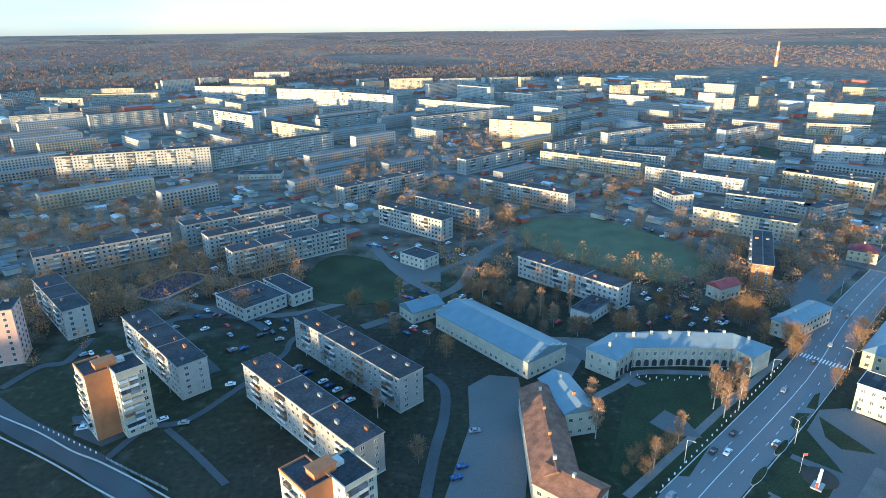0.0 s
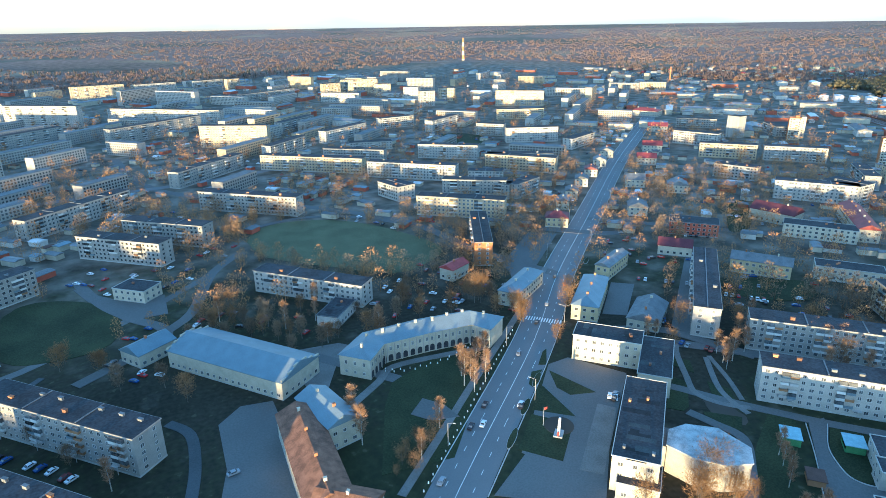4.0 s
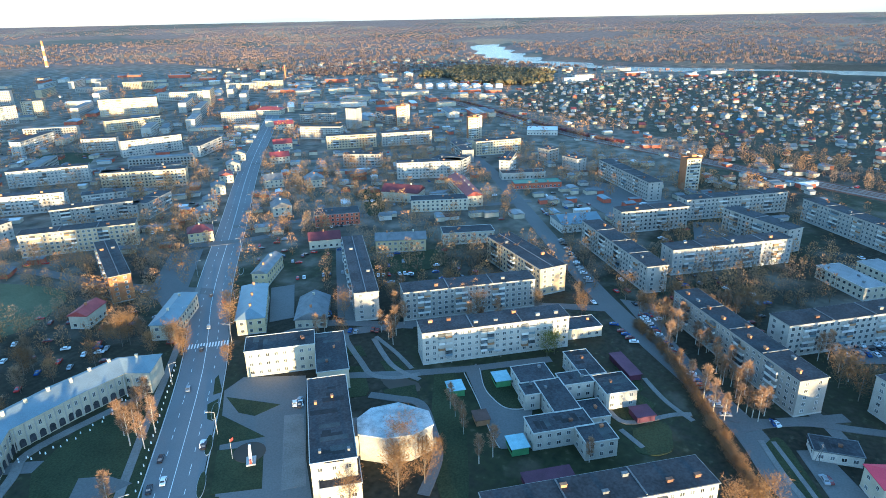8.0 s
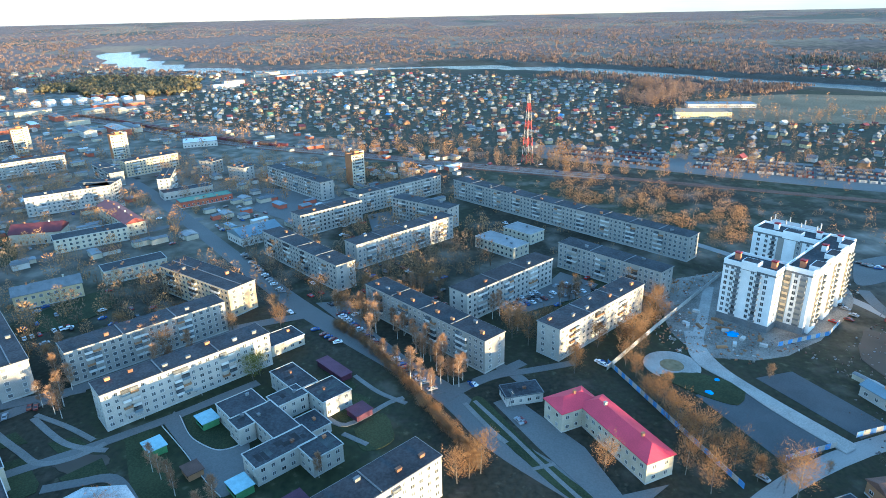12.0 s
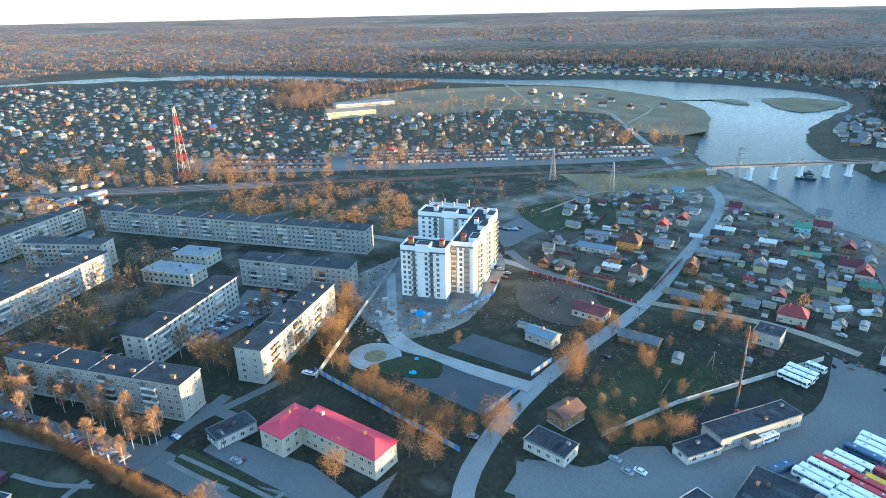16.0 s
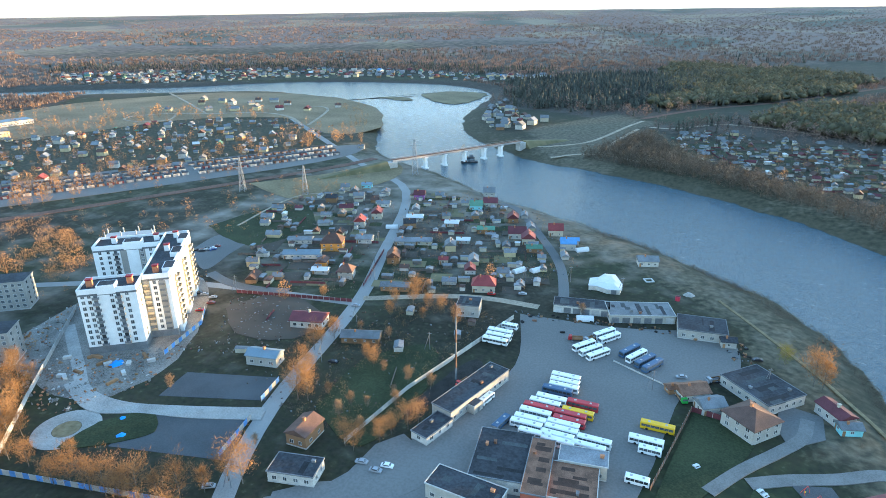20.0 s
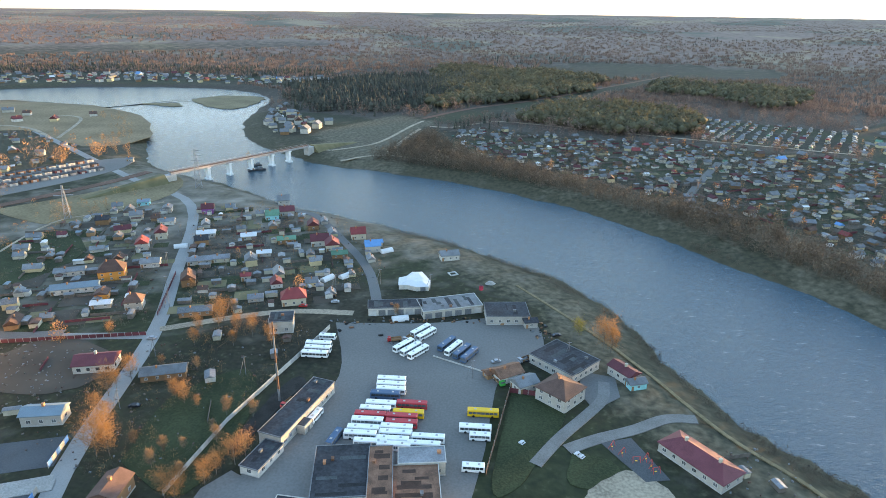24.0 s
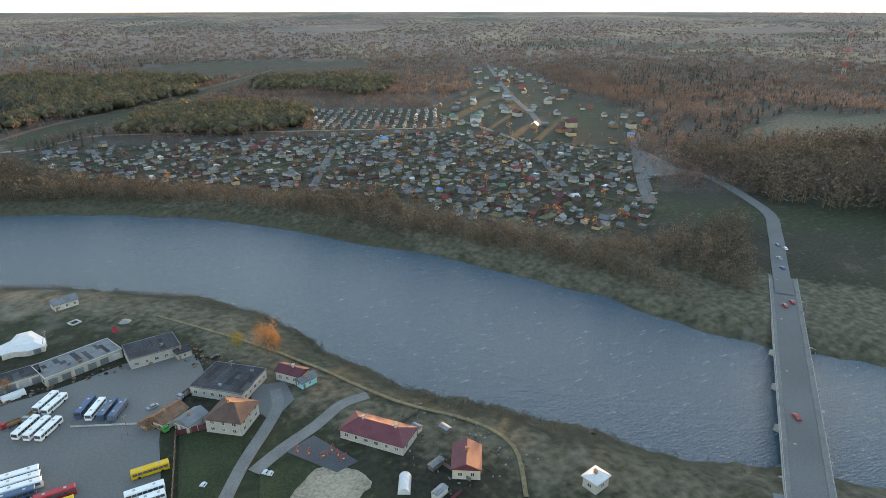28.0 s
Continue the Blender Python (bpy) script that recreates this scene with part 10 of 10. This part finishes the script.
for x, y, ang in ((-0.5, -168.0, 60), (-3.5, -165.0, 55), (-7.5, -161.5, 10), (-12.0, -159.5, 80), (-13.0, -157.0, 20), (-11.0, -163.0, 60)):
    play_frame(x, y, ang)
for x, y in ((11.6, -162.9), (30.3, -166.5), (10.4, -161.6)):
    root = thing("bench_table", x, y, 50, 0.05, "white garden table with benches on the grass", "table")
    part("top", Mesh().box(-1.0, 1.0, -0.4, 0.4, 0.68, 0.76, 0, True), "tin_white", root)
    for s in (-0.8, 0.8):
        part("bench", Mesh().box(-1.0, 1.0, s - 0.18, s + 0.18, 0.38, 0.45, 0, True), "tin_white", root)
        part("leg", Mesh().box(s - 0.06, s + 0.06, -0.7, 0.7, 0, 0.66), "tin_white", root)
root = thing("greenhouse", -26, -136.5, 62, float(land(np.array([-26.0]), np.array([-136.5]))[0]), "small round-topped greenhouse under pale blue plastic", "greenhouse", "greenhouses")
part("cover", TUNNEL, "", root)

# ---- trees one by one ----
for x, y in ((23, 244), (36, 343), (45, 333), (54, 323), (65, 349), (52, 360), (48, 381), (68, 390), (77, 377), (62, 402), (81, 469), (87, 453), (80, 486), (-4, 290), (-76, 298), (-115, 305), (-108, 312), (-140, 302), (-143, 272), (-143, 315), (-192, 369), (-215, 363), (-107, 469), (-97, 461), (-108, 455), (-29, 460), (-39, 476), (-51, 494), (-231, 572), (-203, 539), (-265, 576), (-189, 587), (-85, 585), (-34, 626), (-8, 678), (45, 568), (48, 546), (193, 348), (199, 338), (178, 229),):
    tree(x, y, 'lime')
for x, y in ((174, 227), (174, 263), (170, 267), (151, 289), (158, 285), (120, 357), (136, 331), (156, 329), (129, 356), (204, 487), (188, 472), (683, 898), (164, 552), (125, 480), (132, 471), (185, 518), (330, 565), (355, 435), (357, 419), (375, 432), (81, 439), (108, 466), (51, 436), (44, 321), (49, 316), (55, 311), (63, 318), (41, 356), (35, 362), (68, 339), (33, 383), (95, 520), (104, 500), (114, 517), (89, 438), (64, 441), (70, 426), (44, 417), (203, 227), (216, 240),):
    tree(x, y, 'lime')
for x, y in ((229, 249), (248, 267), (273, 285), (178, 204), (308, 285), (296, 264), (314, 296), (170, 261), (169, 271), (179, 235), (171, 279), (362, 424), (371, 430), (348, 340), (324, 322), (271, 273), (292, 299), (516, 373), (491, 364), (544, 346), (571, 321), (586, 191), (555, 172), (643, 221), (446, 177), (461, 179), (419, 169), (391, 252), (456, 222), (511, 236), (240, 670), (254, 742), (466, 1050), (336, 448), (424, 734), (440, 718), (89, 516), (99, 525), (84, 529), (121, 515),):
    tree(x, y, 'lime')
for x, y in ((129, 499), (141, 497), (64, 503), (68, 484), (91, 447), (89, 465), (55, 556), (47, 554), (35, 546), (176, 0), (178, -4), (174, 4), (237, -73), (228, -74), (256, -77), (276, -98), (284, -105), (253, -66), (237, -51), (265, -93), (251, -81), (257, -87), (175, -44), (171, -69), (162, -73), (193, -76), (188, -79), (182, -79), (176, -81), (199, -75), (166, -90), (171, -85), (206, -74), (158, -98), (171, -142), (167, -143), (172, -149), (426, 22), (295, 13), (265, -30),):
    tree(x, y, 'lime')
for x, y in ((269, -33), (258, -36), (535, -127), (477, -147), (401, -170), (580, 180), (437, 140), (462, 143), (483, 186), (729, 192), (539, 240), (398, 207), (321, 9), (328, 5),):
    tree(x, y, 'lime')
for x, y in ((72, 194), (71, 183), (71, 188), (125, 203), (133, 204), (140, 208), (127, 199), (-7, 204), (-2, 211), (226, 152), (231, 151), (231, 159), (223, 148), (270, 139), (272, 134), (274, 129), (314, 169), (315, 162), (320, 158), (323, 154), (328, 150), (335, 147), (338, 142), (343, 138), (351, 136), (324, 171), (327, 165), (331, 161), (334, 156), (341, 153), (344, 148), (350, 145), (289, 191), (290, 185), (298, 183), (301, 177), (346, 187), (410, 163), (122, 196), (131, 194),):
    tree(x, y, 'birch')
for x, y in ((123, 190), (99, 177), (85, 165), (74, 199), (360, 128), (360, 134), (298, 34), (289, 31), (279, 24), (273, 19), (261, 9), (252, 12), (241, 6), (232, 2), (228, -2), (245, 3), (267, 15), (312, 37), (287, 21), (278, 16), (249, 8), (230, 0), (233, -4), (348, 30), (354, 17), (344, 11), (356, 3), (332, 8), (335, 2), (338, -5), (340, -12), (343, -18), (348, -26), (352, -33), (324, 85), (334, 84), (319, 79), (351, 93), (325, 150), (328, 145),):
    tree(x, y, 'birch')
for x, y in ((330, 140), (336, 137), (339, 132), (315, 165), (315, 149), (318, 145), (320, 140), (326, 136), (329, 132), (265, 132), (263, 138), (271, 129), (353, 10), (364, 23), (394, 82), (382, 71),):
    tree(x, y, 'birch')
for x, y in ((78, 166), (87, 168), (80, 160), (95, 173), (74, 162), (91, 170), (88, 175), (82, 171),):
    tree(x, y, 'lime', 0.5)
for x, y in ((7, 176), (-29, 244), (94, 263), (59, 286), (69, 275), (79, 271), (48, 287), (84, 258), (44, 301), (68, 299), (139, 277), (126, 265), (1, 267), (-18, 225), (17, 260), (59, 300), (71, 260), (111, 280), (-171, 265), (-159, 259), (-243, 451), (-272, 455), (-319, 554),):
    tree(x, y, 'grey')
for x, y in ((147, 102),):
    tree(x, y, 'lime', 1.0)
for x, y in ((212, -72), (185, -75), (163, -97), (227, -82), (237, -81), (246, -83), (253, -83), (219, -83), (186, -165), (178, -159), (188, -175), (186, -187), (188, -180), (157, -174), (162, -177), (170, -232), (152, -227), (160, -230), (171, -239), (178, -228), (139, -127), (136, -132), (128, -139), (124, -144), (122, -148), (129, -133), (135, -126), (345, -372), (145, -274), (233, -210), (215, -219), (140, -220), (157, -218), (174, -216), (294, -110), (269, -99), (275, -105), (304, -590), (279, -82), (288, -92),):
    tree(x, y, 'lime', 0.75)
for x, y in ((303, -122), (269, -75), (359, -384), (254, -80), (233, -50), (272, -48), (268, -55),):
    tree(x, y, 'lime', 0.75)
for x, y in ((4, -245), (245, 79), (241, 81),):
    tree(x, y, 'green')
for x, y in ((-6, -234), (-9, -233),):
    tree(x, y, 'lime', 1.2)
for x, y in ((154, -130), (150, -139), (144, -149), (139, -160), (138, -169), (139, -137), (162, -149), (151, -172), (135, -154), (128, -169), (221, -126), (150, -147), (167, -114), (175, -339), (197, -317), (204, -273), (178, -196), (163, -197), (169, -247), (90, -255),):
    tree(x, y, 'grey', 0.65)
for x, y in ((340, 140), (356, 141), (344, 133), (336, 127), (349, 126), (333, 136), (329, 127), (331, 119), (322, 128), (295, 40), (286, 36), (277, 32), (270, 22), (257, 14), (249, 11), (231, 5), (266, 34), (251, 28), (241, 23), (234, 17), (228, 13), (224, 9), (372, 10), (367, 6), (376, 2), (371, -2), (378, -7), (372, -11), (381, -16), (376, -20), (384, -26), (380, -30), (427, 61), (420, 55), (400, 50), (407, 45), (410, 22), (418, 17), (422, 9), (370, 105),):
    tree(x, y, 'birch', 0.9)
for x, y in ((361, 99), (343, 86), (330, 80), (385, 113), (369, 93), (267, -58), (275, -64), (277, -70), (282, -77), (290, -84), (300, -92), (306, -98), (285, -24), (288, -28), (278, -31), (272, -34), (298, -18), (292, -20), (396, 117), (393, 110), (406, 108), (404, 99), (395, 92), (410, 90), (405, 83), (248, 161), (242, 153), (213, 183), (219, 183), (337, 27), (332, 22), (323, 18), (318, 13), (313, 9),):
    tree(x, y, 'birch', 0.9)
for x, y in ((177, 92), (165, 81), (185, 99), (181, 48), (170, 78), (189, 103), (182, 95)):
    tree(x, y, 'birch', 0.8)
# several of these limes are added to keep the sun off the hall
for x, y in ((131, 109), (156, 105), (166, 107), (148, 102), (157, 97), (162, 94), (149, 93), (141, 98)):
    tree(x, y, 'lime', 0.9)


far = np.array(FAR_TREES, float)
tall = far[:, 2] > 13.5
clumps("town_trees", far[~tall, 0], far[~tall, 1], far[~tall, 2], 12, "tree", "twig_far", "bare orange-brown trees beyond the first blocks", "trees")
clumps("town_trees", far[tall, 0], far[tall, 1], far[tall, 2], 19, "slim", "twig_grey", "rows of slim bare birches between the blocks", "trees")
